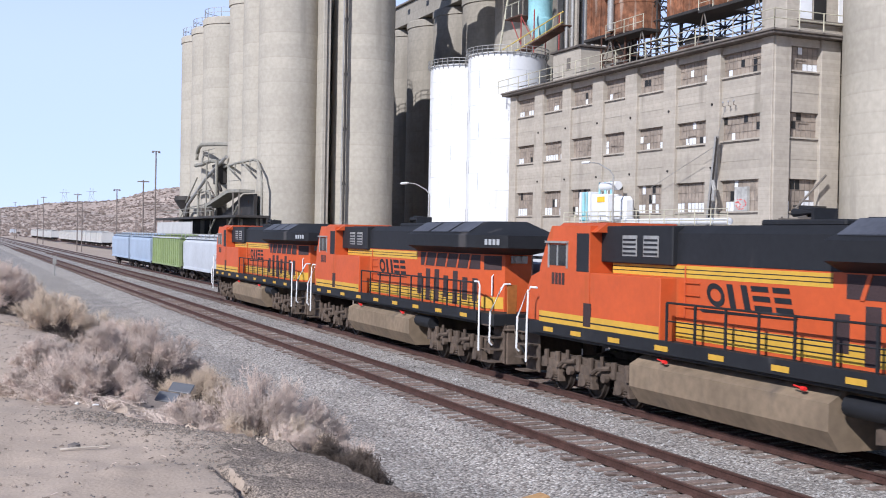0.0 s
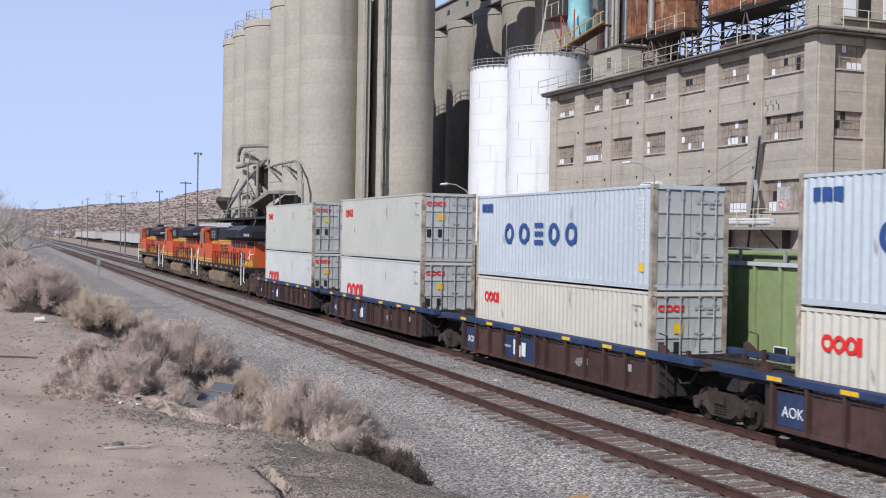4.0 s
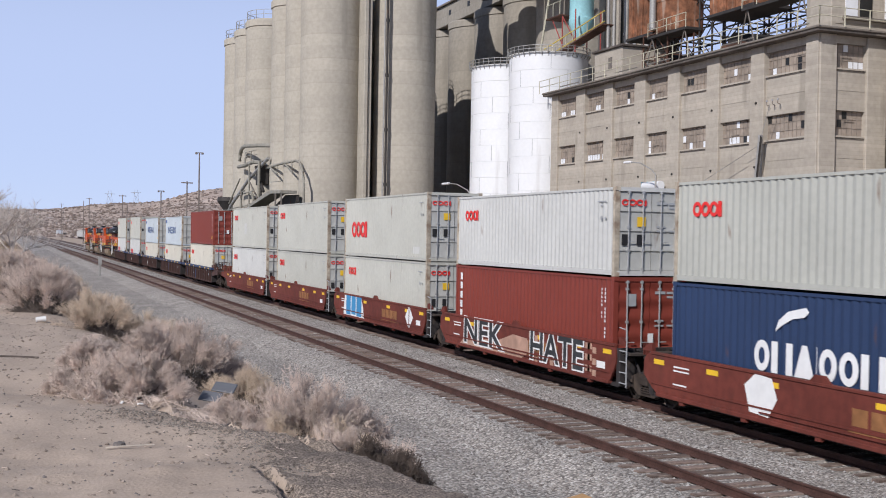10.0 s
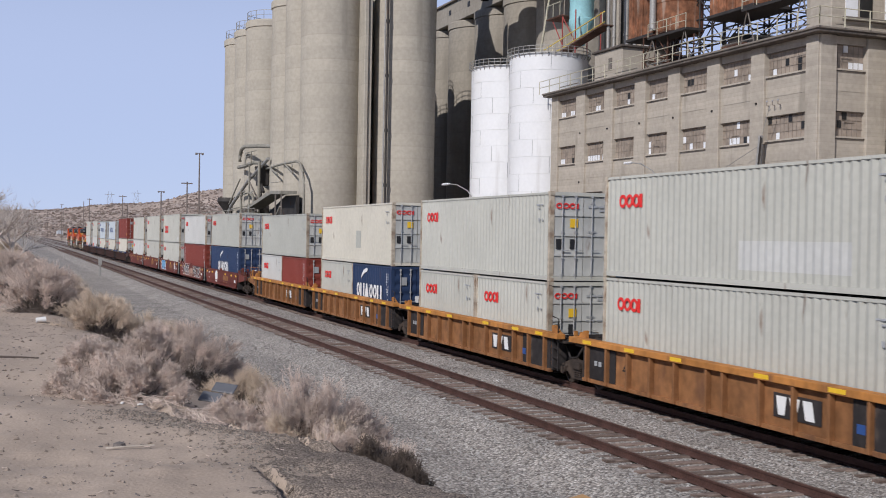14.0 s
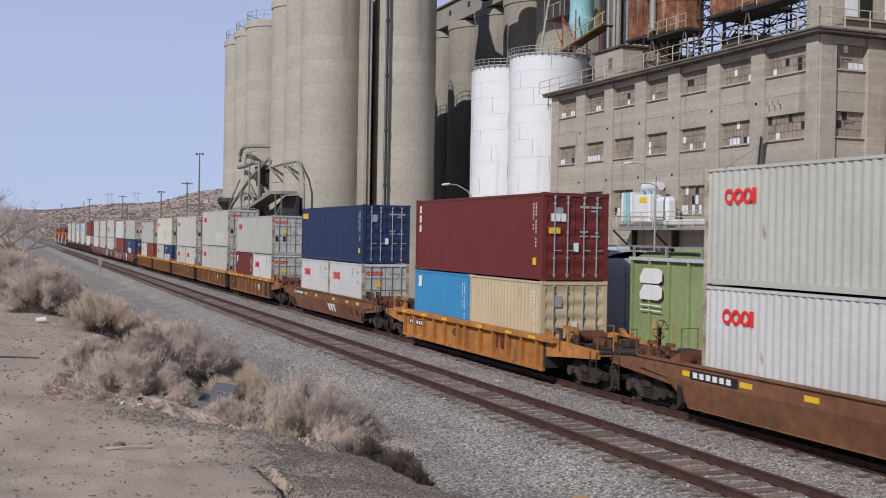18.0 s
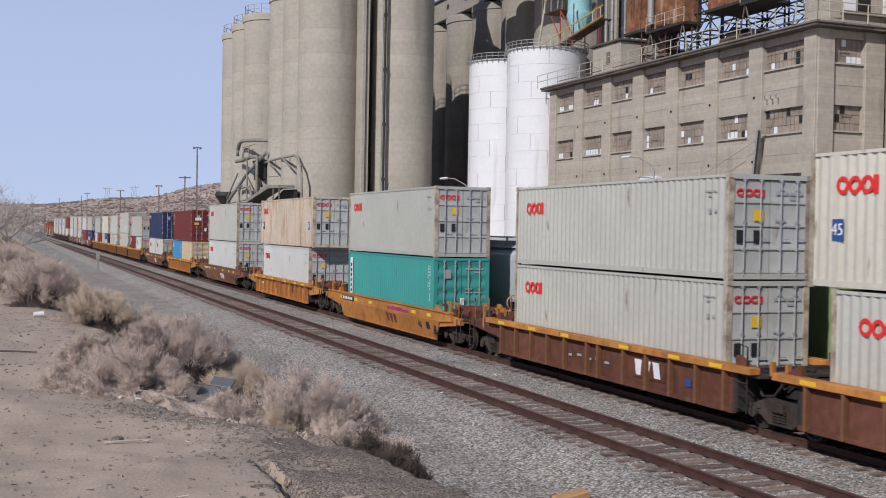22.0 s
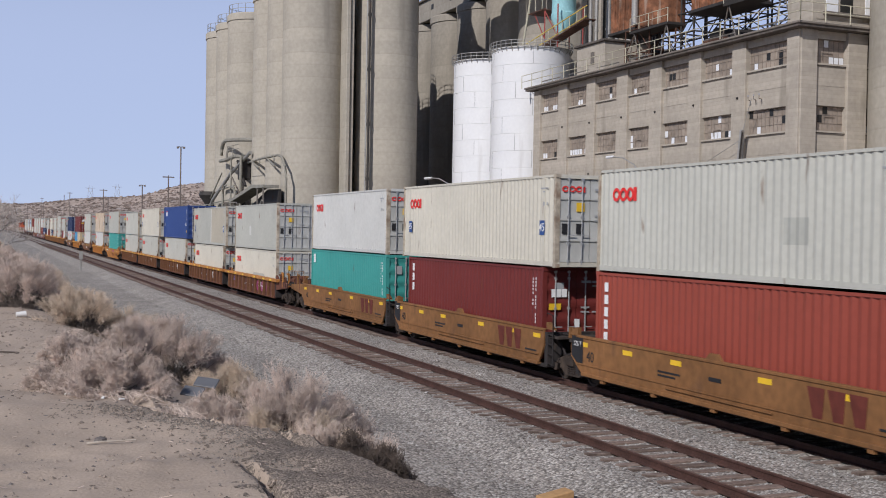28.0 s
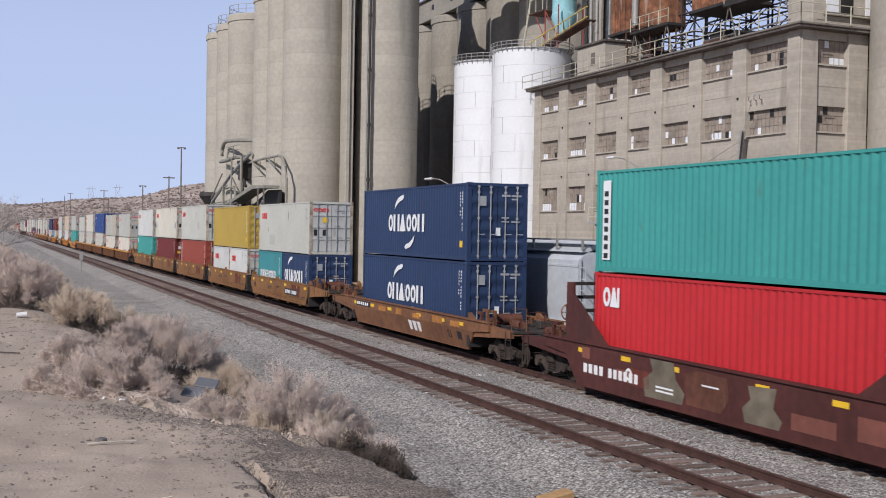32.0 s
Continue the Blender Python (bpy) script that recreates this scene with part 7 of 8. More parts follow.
PACKS = [
    ("T1", "brown articulated well car unit with a blue top chord", [
        (103.5, [(40, HI, "white", "oL")], (40, HI, "grey", "o")),
        (85.6, [(40, HI, "white", "oL")], (40, HI, "grey", "o")),
        (67.55, [(40, LO, "cream", "o")], (40, HI, "pale_blue", "five")),
        (49.4, [(40, LO, "cream", "o")], (40, HI, "pale_blue", "five")),
        (31.5, [(40, HI, "cream", "o")], (40, HI, "oxide", "plain"))]),
    ("T2", "maroon articulated well car unit with deep plain sides", [
        (10.8, [(40, HI, "white", "o")], (40, HI, "grey", "o")),
        (-4.4, [(40, HI, "grey", "o")], (40, HI, "grey", "o")),
        (-19.8, [(40, HI, "grey", "o")], (40, HI, "grey", "oB")),
        (-35.25, [(40, HI, "oxide", "tall6")], (40, LO, "white", "o")),
        (-50.5, [(40, HI, "blue", "six20")], (40, LO, "dusty", "o"))]),
    ("T3", "yellow-brown articulated well car unit with ribbed sides", [
        (-70.5, [(20, LO, "white", "o"), (20, LO, "oxide", "plain")], (40, LO, "dusty", "o")),
        (-85.95, [(20, LO, "grey", "o"), (20, LO, "blue", "six20")], (40, HI, "cream", "o")),
        (-101.8, [(20, LO, "grey", "o"), (20, LO, "grey", "o")], (40, HI, "grey", "o")),
        (-117.5, [(40, HI, "grey", "o")], (40, HI, "grey", "o")),
        (-133.2, [(20, LO, "wine", "bit"), (20, LO, "white", "o")], (40, LO, "dusty", "o"))]),
    ("B", "ochre well car with smooth tapered side beams", [(-153.2, [(20, LO, "white", "o"), (20, LO, "white", "o")], (40, HI, "navy", "corner"))]),
    ("R", "yellow well car with ribbed sides", [(-173.0, [(20, LO, "sky", "bit"), (20, LO, "sand", "plain")], (40, HI, "wine", "tall3"))]),
    ("B", "brown-yellow well car with smooth tapered side beams", [(-194.3, [(40, HI, "white", "o")], (40, HI, "grey", "o"))]),
    ("R", "yellow well car with ribbed sides", [(-215.6, [(40, HI, "white", "o")], (45, HI, "tanrust", "o"))]),
    ("G", "golden well car with long smooth side beams", [(-235.6, [(40, HI, "teal", "panel")], (40, HI, "dusty", "o"))]),
    ("T4", "rusty articulated well car unit with a yellow top chord", [
        (-255.5, [(40, HI, "grey", "o")], (40, LO, "grey", "o")),
        (-271.35, [(40, HI, "grey", "o")], (45, HI, "cream", "o")),
        (-288.2, [(40, HI, "grey", "o")], (45, HI, "royal", "apl")),
        (-304.95, [(40, LO, "cream", "o")], (45, HI, "dusty", "o")),
        (-321.1, [(40, LO, "cream", "o")], (40, HI, "dusty", "o"))]),
    ("T5", "golden articulated well car unit with deep smooth sides", [
        (-341.1, [(40, HI, "teal", "bit")], (40, HI, "white", "o")),
        (-356.1, [(40, HI, "wine", "tall3")], (45, HI, "cream", "o")),
        (-371.6, [(40, HI, "orange", "tall6")], (40, HI, "grey", "o")),
        (-387.0, [(20, LO, "white", "o"), (20, LO, "white", "o")], (40, HI, "gold", "plain")),
        (-402.4, [(20, LO, "sea", "ship"), (20, LO, "blue", "six20")], (40, HI, "grey", "o"))]),
    ("B", "rusty ochre well car with smooth tapered side beams", [(-423.95, [(40, HI, "blue", "six")], (40, HI, "blue", "six"))]),
    ("M", "maroon well car with tall end posts", [(-445.5, [(40, HI, "red", "cai")], (40, HI, "teal", "panel"))]),
]
DECK = 0.545
for k, (style, words, units) in enumerate(PACKS):
    for i, (s, lower, upper) in enumerate(units):
        ahead = units[i - 1][0] - s if i else None
        behind = s - units[i + 1][0] if i < len(units) - 1 else None
        gap_f = PACKS[k - 1][2][-1][0] - s if k else 21.8
        gap_r = s - PACKS[k + 1][2][0][0] if k < len(PACKS) - 1 else 21.0
        front = ahead / 2 if ahead else gap_f / 2 - 0.05
        rear = behind / 2 if behind else gap_r / 2 - 0.05
        well_car(s, style, front, rear, None if ahead else front - 1.75, -rear if behind else -(rear - 1.75), words)
        z = DECK
        if len(lower) == 1:
            container(*lower[0], s, z, "in the well car")
        else:
            container(*lower[0], s + 3.05, z, "in the well car")
            container(*lower[1], s - 3.05, z, "in the well car")
        container(*upper, s, z + lower[0][1] + 0.016, "stacked on another container", 1)


def locomotive(s, old=False):
    """A road diesel locomotive, cab ahead."""
    c = thing("diesel_locomotive", pose(TRACK_TRAIN, 0, 0), "orange and black diesel freight locomotive with yellow stripes", "locomotive", "locomotives of the train")
    RIDERS.append((c, s))
    K = LOCO

    def p(name, key, make, mat, parent=None, label="", m=None):
        return part(name, kept(("loco", key), lambda: make().mesh(name)), mat, parent or c, label, m)

    p("underframe", "frame", lambda: Geo().box(-1.45, 1.45, -10.7, 10.6, 1.62, 2.02, 0.03), K["black"])
    for sx in (-1, 1):
        p("side_sill", ("sill", sx), lambda: Geo().box(min(sx * 1.56, sx * 1.45), max(sx * 1.56, sx * 1.45), -9.6, 9.3, 1.72, 2.06, 0.01), K["black"])
        for y in (-8.6, -6.4, -4.2, -2.0, 0.2, 2.4, 4.6, 6.6, 8.2):
            p("sill_reflector", ("refl", sx), lambda: Geo().box(min(sx * 1.57, sx * 1.55), max(sx * 1.57, sx * 1.55), -0.28, 0.28, 0, 0.13), K["yellow"], m=pose(0, y, 1.8))
    # long hood
    p("hood", "hood", lambda: Geo().prism([(-1.0, 5.6), (-1.0, -8.75), (-0.5, -9.6), (0.5, -9.6), (1.0, -8.75), (1.0, 5.6)], "z", 2.02, 3.96), K["orange"])
    p("hood_top", "hoodtop", lambda: Geo().prism([(-1.0, 3.95), (1.0, 3.95), (1.0, 4.72), (0.75, 4.92), (-0.75, 4.92), (-1.0, 4.72)], "y", -3.4, 5.6), K["black"])
    def wing_mesh():
        g = Geo()
        for z, half, back, cut, front in ((3.95, 1.02, -9.62, 0.5, -3.2), (4.18, 1.55, -10.7, 0.95, -3.2), (4.6, 1.55, -10.7, 0.95, -3.2), (5.08, 0.75, -9.4, 0.4, -3.6)):
            g.v += [(-half, front, z), (-half, back + 1.25 * half / 1.55, z), (-cut, back, z), (cut, back, z), (half, back + 1.25 * half / 1.55, z), (half, front, z)]
        g.f = [(r * 6 + k, r * 6 + (k + 1) % 6, r * 6 + 6 + (k + 1) % 6, r * 6 + 6 + k) for r in range(3) for k in range(6)] + [(5, 4, 3, 2, 1, 0), (18, 19, 20, 21, 22, 23)]
        return g

    p("radiator_housing", "wings", wing_mesh, K["black"], label="black overhanging radiator housing")
    for sx in (-1, 1):
        for i in range(3):
            p("radiator_screen", ("scr", i, sx), lambda: Geo().prism([(sx * 1.42, 4.7), (sx * 0.86, 5.035), (sx * 0.85, 5.06), (sx * 1.43, 4.725)], "y", -8.6 + i * 1.8, -7.05 + i * 1.8), K["screen"])
        p("rear_number", ("rearnum", sx), lambda: Geo().box(-0.3, -0.18, -0.006, 0, 0, 0.19).box(-0.13, -0.01, -0.006, 0, 0, 0.19).box(0.04, 0.16, -0.006, 0, 0, 0.19).box(0.21, 0.33, -0.006, 0, 0, 0.19), mark_grey, m=pose(sx * 1.26, -10.09, 4.28, 0, 0, sx * 64.4))
        p("end_plate", ("eplate", sx), lambda: Geo().box(-0.17, 0.17, -10.62, -10.56, 2.02, 2.98, 0.01), K["plate"], m=pose(sx * 0.72, 0, 0))
        p("hood_grab", ("hgrab", sx), lambda: Geo().tube([(0, 0, 2.5), (0, -0.08, 2.55), (0, -0.08, 3.2), (0, 0, 3.25)], 0.025, 6), mark_white, m=pose(sx * 0.74, -9.2, 0, 0, 0, sx * 58))
        p("rear_stripe", ("rstripe", sx), lambda: Geo().box(-0.45, 0.45, -0.012, 0, 2.1, 2.5), K["yellow"], m=pose(sx * 0.75, -9.175, 0, 0, 0, sx * 59.5))
        p("rear_intake", ("rint", sx), lambda: Geo().box(-0.36, 0.36, -0.012, 0, 3.42, 3.9), K["vent"], m=pose(sx * 0.75, -9.175, 0, 0, 0, sx * 59.5))
    p("exhaust_housing", "exh", lambda: Geo().box(-0.7, 0.7, -2.9, -0.2, 4.9, 5.05, 0.04), K["black"])
    horn = Geo()
    for k in range(5):
        horn.tube([(-0.6 + 0.12 * k, -1.8, 5.2 + 0.06 * (k % 2)), (-0.6 + 0.12 * k, -1.2 - 0.1 * (k % 3), 5.2 + 0.06 * (k % 2))], 0.03, 8, 0.1)
    horn.box(-0.65, 0.0, -1.9, -1.8, 5.04, 5.3)
    part("horn", kept(("loco", "horn"), lambda: horn.mesh("horn")), K["black"], c)
    for sx in (-1, 1):
        for z0, z1, y0, y1, key in ((3.62, 3.92, -2.9, 5.6, "up"), (2.1, 2.52, -8.72, 6.4, "low")):
            st = p("stripe", ("stripe", key, sx), lambda: Geo().box(min(sx * 1.006, sx * 0.99), max(sx * 1.006, sx * 0.99), y0, y1, z0, z1), K["yellow"], label="yellow stripe")
            for k, u in enumerate((0.3, 0.64)):
                p("pinstripe", ("lines", key, sx, k), lambda: Geo().box(min(sx * 1.01, sx * 0.99), max(sx * 1.01, sx * 0.99), y0, y1, z0 + (z1 - z0) * u, z0 + (z1 - z0) * (u + 0.07)), K["black"], st)
        for i in range(9):
            y = -8.5 + i * 0.85
            tall = i not in (0, 1)
            z0, z1 = (2.1, 3.3) if i in (2, 4, 5) else (2.3, 3.1)
            if i < 7:
                p("hood_door", ("hdoor", i, sx), lambda: Geo().box(min(sx * 1.014, sx * 0.99), max(sx * 1.014, sx * 0.99), y, y + 0.42, z0, z1, 0.006), K["vent"], label="dark louvred hood door")
        p("intake_screen", ("intake", sx), lambda: Geo().box(min(sx * 1.012, sx * 0.99), max(sx * 1.012, sx * 0.99), -8.7, -3.3, 3.42, 3.92), K["vent"])
        for i in range(5):
            p("intake_post", ("ipost", sx), lambda: Geo().prism([(0.0, 3.4), (0.12, 3.4), (-0.1, 3.94), (-0.22, 3.94)], "x", min(sx * 1.03, sx * 1.0), max(sx * 1.03, sx * 1.0)), K["orange"], m=pose(0, -7.8 + i * 1.0, 0))
        mk = kept(("loco", "name"), lambda: block_row((-0.68, ("bars", 0.74), ("lines", 0.6), ("lines", 0.56)), 0.56, 0.14, -0.18)[0].mesh("logo", False))
        if sx < 0:
            part("logo", mk, K["black"], c, m=pose(-1.006, 1.25, 2.98))
            part("logo_line", kept(("loco", "nameline"), lambda: Geo().prism([(1.7, 2.9), (-1.9, 2.9), (-1.8, 2.86), (1.5, 2.82)], "x", -0.006, 0).mesh("logo_line", False)), K["black"], c, m=pose(-1.006, 0, 0))
            p("number_bars", "numb", lambda: Geo().box(-0.006, 0, 0.0, 0.15, 0, 0.34).box(-0.006, 0, 0.2, 0.35, 0, 0.34).box(-0.006, 0, 0.4, 0.55, 0, 0.34).box(-0.006, 0, 0.6, 0.75, 0, 0.34), K["vent"], m=pose(-1.5, 7.4, 3.2))
    # cab and nose
    cab = p("cab", "cab", lambda: Geo().prism([(6.0, 2.0), (8.9, 2.0), (8.9, 3.65), (8.45, 4.55), (8.2, 4.9), (6.0, 4.9)], "x", -1.5, 1.5), K["orange"], label="orange cab")
    p("cab_roof", "cabroof", lambda: Geo().prism([(-1.5, 4.72), (1.5, 4.72), (1.1, 5.0), (-1.1, 5.0)], "y", 5.7, 8.2), K["orange"], cab)
    p("cab_lower", "cablow", lambda: Geo().box(-1.49, 1.49, 2.6, 6.0, 2.0, 3.6, 0.02), K["orange"], cab)
    p("black_collar", "collar", lambda: Geo().box(-1.15, 1.15, 2.6, 6.0, 3.9, 4.9, 0.03), K["black"])
    p("nose", "nose", lambda: Geo().prism([(8.9, 2.0), (10.4, 2.0), (10.4, 3.05), (10.2, 3.35), (8.9, 3.75)], "x", -1.1, 1.1), K["orange"])
    for sx in (-1, 1):
        wn = p("cab_window", ("cwin", sx), lambda: Geo().box(min(sx * 1.51, sx * 1.49), max(sx * 1.51, sx * 1.49), 7.3, 8.3, 3.75, 4.35), K["glass"], cab)
        p("window_frame", ("cwf", sx), lambda: Geo().box(min(sx * 1.53, sx * 1.5), max(sx * 1.53, sx * 1.5), 7.22, 7.3, 3.68, 4.42).box(min(sx * 1.53, sx * 1.5), max(sx * 1.53, sx * 1.5), 8.3, 8.38, 3.68, 4.42)
          .box(min(sx * 1.53, sx * 1.5), max(sx * 1.53, sx * 1.5), 7.78, 7.84, 3.75, 4.35).box(min(sx * 1.6, sx * 1.5), max(sx * 1.6, sx * 1.5), 7.2, 8.45, 4.4, 4.46), galv, wn)
        p("cab_recess", ("crec", sx), lambda: Geo().box(min(sx * 1.508, sx * 1.48), max(sx * 1.508, sx * 1.48), 6.05, 6.75, 3.6, 4.7, 0.02), K["black"], cab)
        p("front_stripe", ("cst", sx), lambda: Geo().box(min(sx * 1.508, sx * 1.48), max(sx * 1.508, sx * 1.48), 2.62, 8.88, 2.06, 2.38), K["yellow"], cab)
        p("front_stripe_line", ("cstl", sx), lambda: Geo().box(min(sx * 1.511, sx * 1.48), max(sx * 1.511, sx * 1.48), 2.62, 8.88, 2.19, 2.23), K["black"], cab)
        p("battery_door", ("bat", sx), lambda: Geo().box(min(sx * 1.512, sx * 1.48), max(sx * 1.512, sx * 1.48), 5.9, 6.3, 2.1, 2.75), K["vent"], cab)
        for a in (3.2, 4.2):
            p("screen_panel", ("nbd", sx), lambda: Geo().box(min(sx * 1.16, sx * 1.14), max(sx * 1.16, sx * 1.14), 0, 0.7, 4.1, 4.65), galv, m=pose(0, a, 0))
        for j, a in enumerate((3.25, 4.25)):
            for k in range(4):
                p("louvre", ("louv", sx), lambda: Geo().box(min(sx * 1.18, sx * 1.15), max(sx * 1.18, sx * 1.15), 0, 0.6, 0, 0.05), K["black"], m=pose(0, a, 4.15 + 0.12 * k))
        # handrails along the walkway
        rail = Geo()
        for y in steps((-9.3, 2.3, 1.16)):
            rail.box(min(sx * 1.5, sx * 1.46), max(sx * 1.5, sx * 1.46), y - 0.035, y + 0.035, 2.02, 3.0)
        rail.tube([(sx * 1.48, -9.3, 3.0), (sx * 1.48, 2.3, 3.0)], 0.028, 6).tube([(sx * 1.48, -9.3, 2.55), (sx * 1.48, 2.3, 2.55)], 0.018, 5)
        part("handrail", kept(("loco", "rail", sx), lambda: rail.mesh("handrail")), K["black"], c)
        p("hood_ladder", ("ladder", sx), lambda: [g := Geo(), [g.tube([(sx * 1.03, 2.2, z), (sx * 1.03, 1.6, z)], 0.02, 5) for z in (2.9, 3.2, 3.5)], g.tube([(sx * 1.03, 2.2, 2.6), (sx * 1.03, 2.2, 3.9)], 0.02, 5)][0], K["orange"])
        # corner grab rails and steps
        for y, d in ((-10.3, -1), (10.1, 1)):
            p("grab_rail", ("grab", sx, d), lambda: Geo().tube([(sx * 0.8, y + d * 0.32, 3.0), (sx * 1.02, y + d * 0.32, 3.0), (sx * 1.12, y + d * 0.3, 2.85), (sx * 1.48, y + d * 0.25, 2.1), (sx * 1.5, y + d * 0.25, 1.1), (sx * 1.4, y + d * 0.25, 1.0)], 0.034, 6), mark_white, label="white corner grab rail")
            p("grab_rail", ("grabb", sx, d), lambda: Geo().tube([(sx * 1.48, y - d * 1.0, 3.04), (sx * 1.5, y - d * 0.62, 3.04), (sx * 1.52, y - d * 0.52, 2.9), (sx * 1.54, y - d * 0.5, 2.0), (sx * 1.54, y - d * 0.48, 0.75)], 0.034, 6), mark_white, label="white corner grab rail")
            st = Geo()
            for k in range(4):
                st.box(min(sx * 1.5, sx * 1.0), max(sx * 1.5, sx * 1.0), y - 0.3, y + 0.3, 0.42 + k * 0.4, 0.46 + k * 0.4)
            st.box(min(sx * 1.02, sx * 0.98), max(sx * 1.02, sx * 0.98), y - 0.4, y + 0.4, 0.4, 1.7)
            part("steps", kept(("loco", "steps", sx, d), lambda: st.mesh("steps")), K["truck"], c)
        # fuel tank
    part("fuel_tank", kept(("loco", "tank"), lambda: Geo().prism([(-1.5, 1.32), (-1.5, 0.75), (-1.2, 0.32), (1.2, 0.32), (1.5, 0.75), (1.5, 1.32), (1.1, 1.55), (-1.1, 1.55)], "y", -3.4, 3.9).mesh("fuel_tank", False)), K["tan"], c, "dusty tan fuel tank")
    for y in (-2.6, 2.4):
        p("filler_cap", "cap", lambda: Geo().tube([(0, -0.06, 0), (0, 0.06, 0)], 0.05, 8).tube([(0, 0, 0), (0, 0.3, 0.04)], 0.02, 5), mark_red, m=pose(-1.45, y, 1.52))
    p("air_tank", "atank", lambda: Geo().tube([(-1.15, -5.0, 1.3), (-1.15, -3.6, 1.3)], 0.22, 12), K["black"])
    for d in (-1, 1):
        y = d * 10.75
        p("pilot", ("pilot", d), lambda: Geo().box(-0.95, 0.95, min(y, y - d * 0.25), max(y, y - d * 0.25), 0.35, 1.65, 0.03), K["truck"])
        p("coupler", ("coup", d), lambda: Geo().box(-0.15, 0.15, min(y, y + d * 0.65), max(y, y + d * 0.65), 0.76, 1.04, 0.03), truck_steel)
        p("air_hose", ("hose", d), lambda: Geo().tube([(0.5, y + d * 0.05, 1.0), (0.5, y + d * 0.35, 0.7), (0.3, y + d * 0.6, 0.6)], 0.035, 6).tube([(-0.6, y + d * 0.05, 1.2), (-0.5, y + d * 0.35, 0.8), (-0.3, y + d * 0.6, 0.75)], 0.035, 6), K["black"])
        p("buffer_pipes", ("bpipe", d), lambda: Geo().tube([(-0.7, y + d * 0.04, 1.5), (-0.75, y + d * 0.25, 1.35), (-0.8, y + d * 0.3, 0.9), (-0.6, y + d * 0.35, 0.6)], 0.03, 6).tube([(-1.1, y, 1.5), (-0.2, y + d * 0.12, 1.5)], 0.04, 6)
          .tube([(0.25, y + d * 0.05, 1.6), (0.45, y + d * 0.4, 1.75), (0.7, y + d * 0.3, 1.4)], 0.03, 6).box(0.7, 0.9, min(y, y + d * 0.1), max(y, y + d * 0.1), 1.1, 1.4, 0.02).box(-0.45, -0.25, min(y, y + d * 0.14), max(y, y + d * 0.14), 1.15, 1.45, 0.03), K["truck"])
    p("rear_lamp", "rlamp", lambda: Geo().box(-0.3, 0.3, -9.72, -9.6, 3.66, 3.92, 0.02).tube([(-0.13, -9.7, 3.8), (-0.13, -9.8, 3.8)], 0.1, 10).tube([(0.13, -9.7, 3.82), (0.13, -9.76, 3.82)], 0.1, 10), galv)
    for y in (-7.0, 6.7):
        t = p("truck", "trk", lambda: Geo().box(-0.9, 0.9, -2.6, 2.6, 0.62, 0.95, 0.04), truck_steel, m=pose(0, y, 0))
        for sx in (-1, 1):
            def side():
                g = Geo()
                g.prism([(-2.75, 0.62), (-2.75, 0.92), (-2.2, 1.12), (2.2, 1.12), (2.75, 0.92), (2.75, 0.62), (2.0, 0.72), (-2.0, 0.72)], "x", -0.1, 0.1)
                for yy in (-1.9, 0.0, 1.9):
                    g.prism([(yy - 0.42, 0.32), (yy + 0.42, 0.32), (yy + 0.3, 0.95), (yy - 0.3, 0.95)], "x", -0.18, 0.02)
                    g.tube([(-0.16, yy, 0.53), (-0.28, yy, 0.53)], 0.17, 12)
                    for dy in (-0.34, 0.34):
                        g.tube([(-0.2, yy + dy, 0.75), (-0.2, yy + dy, 1.2)], 0.08, 8)
                    for k in range(3):
                        g.box(-0.22, -0.1, yy - 0.3, yy + 0.3, 0.36 + 0.07 * k, 0.39 + 0.07 * k)
                for yy in (-0.95, 0.95):
                    g.tube([(-0.14, yy - 0.3, 1.0), (-0.3, yy + 0.1, 0.95), (-0.3, yy + 0.35, 0.8)], 0.07, 7)
                    g.tube([(-0.22, yy, 0.9), (-0.22, yy, 1.3)], 0.06, 7)
                    g.tube([(-0.16, yy - 0.18, 0.72), (-0.3, yy - 0.18, 0.72)], 0.13, 9)
                return g.mesh("side_frame")
            part("side_frame", kept(("loco", "side_frame"), side), K["truck"], t, m=pose(-0.98, 0, 0) if sx < 0 else pose(0.98, 0, 0, 0, 0, 180))
        for dy in (-1.9, 0.0, 1.9):
            wheelset(t, dy, 0.53)
    return c


for s in (125.9, 148.75, 171.6):
    locomotive(s)


# ---- dry brush, stones and litter ----
def sticks(name, starts, ends, r0, r1, material, parent=None):
    """Thin three-sided sticks from starts to ends as one mesh."""
    a, b = np.asarray(starts), np.asarray(ends)
    d = b - a
    d /= np.linalg.norm(d, axis=1, keepdims=True) + 1e-9
    u = np.cross(d, np.where(np.abs(d[:, 2:3]) < 0.9, [[0.0, 0.0, 1.0]], [[1.0, 0.0, 0.0]]))
    u /= np.linalg.norm(u, axis=1, keepdims=True) + 1e-9
    w = np.cross(u, d)
    n = len(a)
    v = np.empty((n, 6, 3))
    for k in range(3):
        off = u * math.cos(2.094 * k) + w * math.sin(2.094 * k)
        v[:, k] = a + off * np.broadcast_to(np.asarray(r0).reshape(-1, 1), (n, 1))
        v[:, 3 + k] = b + off * np.broadcast_to(np.asarray(r1).reshape(-1, 1), (n, 1))
    base = np.arange(n)[:, None, None] * 6
    f = (base + np.array([[0, 1, 4, 3], [1, 2, 5, 4], [2, 0, 3, 5]])).reshape(-1, 4)
    me = bpy.data.meshes.new(name)
    me.from_pydata(v.reshape(-1, 3).tolist(), [], f.tolist())
    return part(name, me, material, parent)


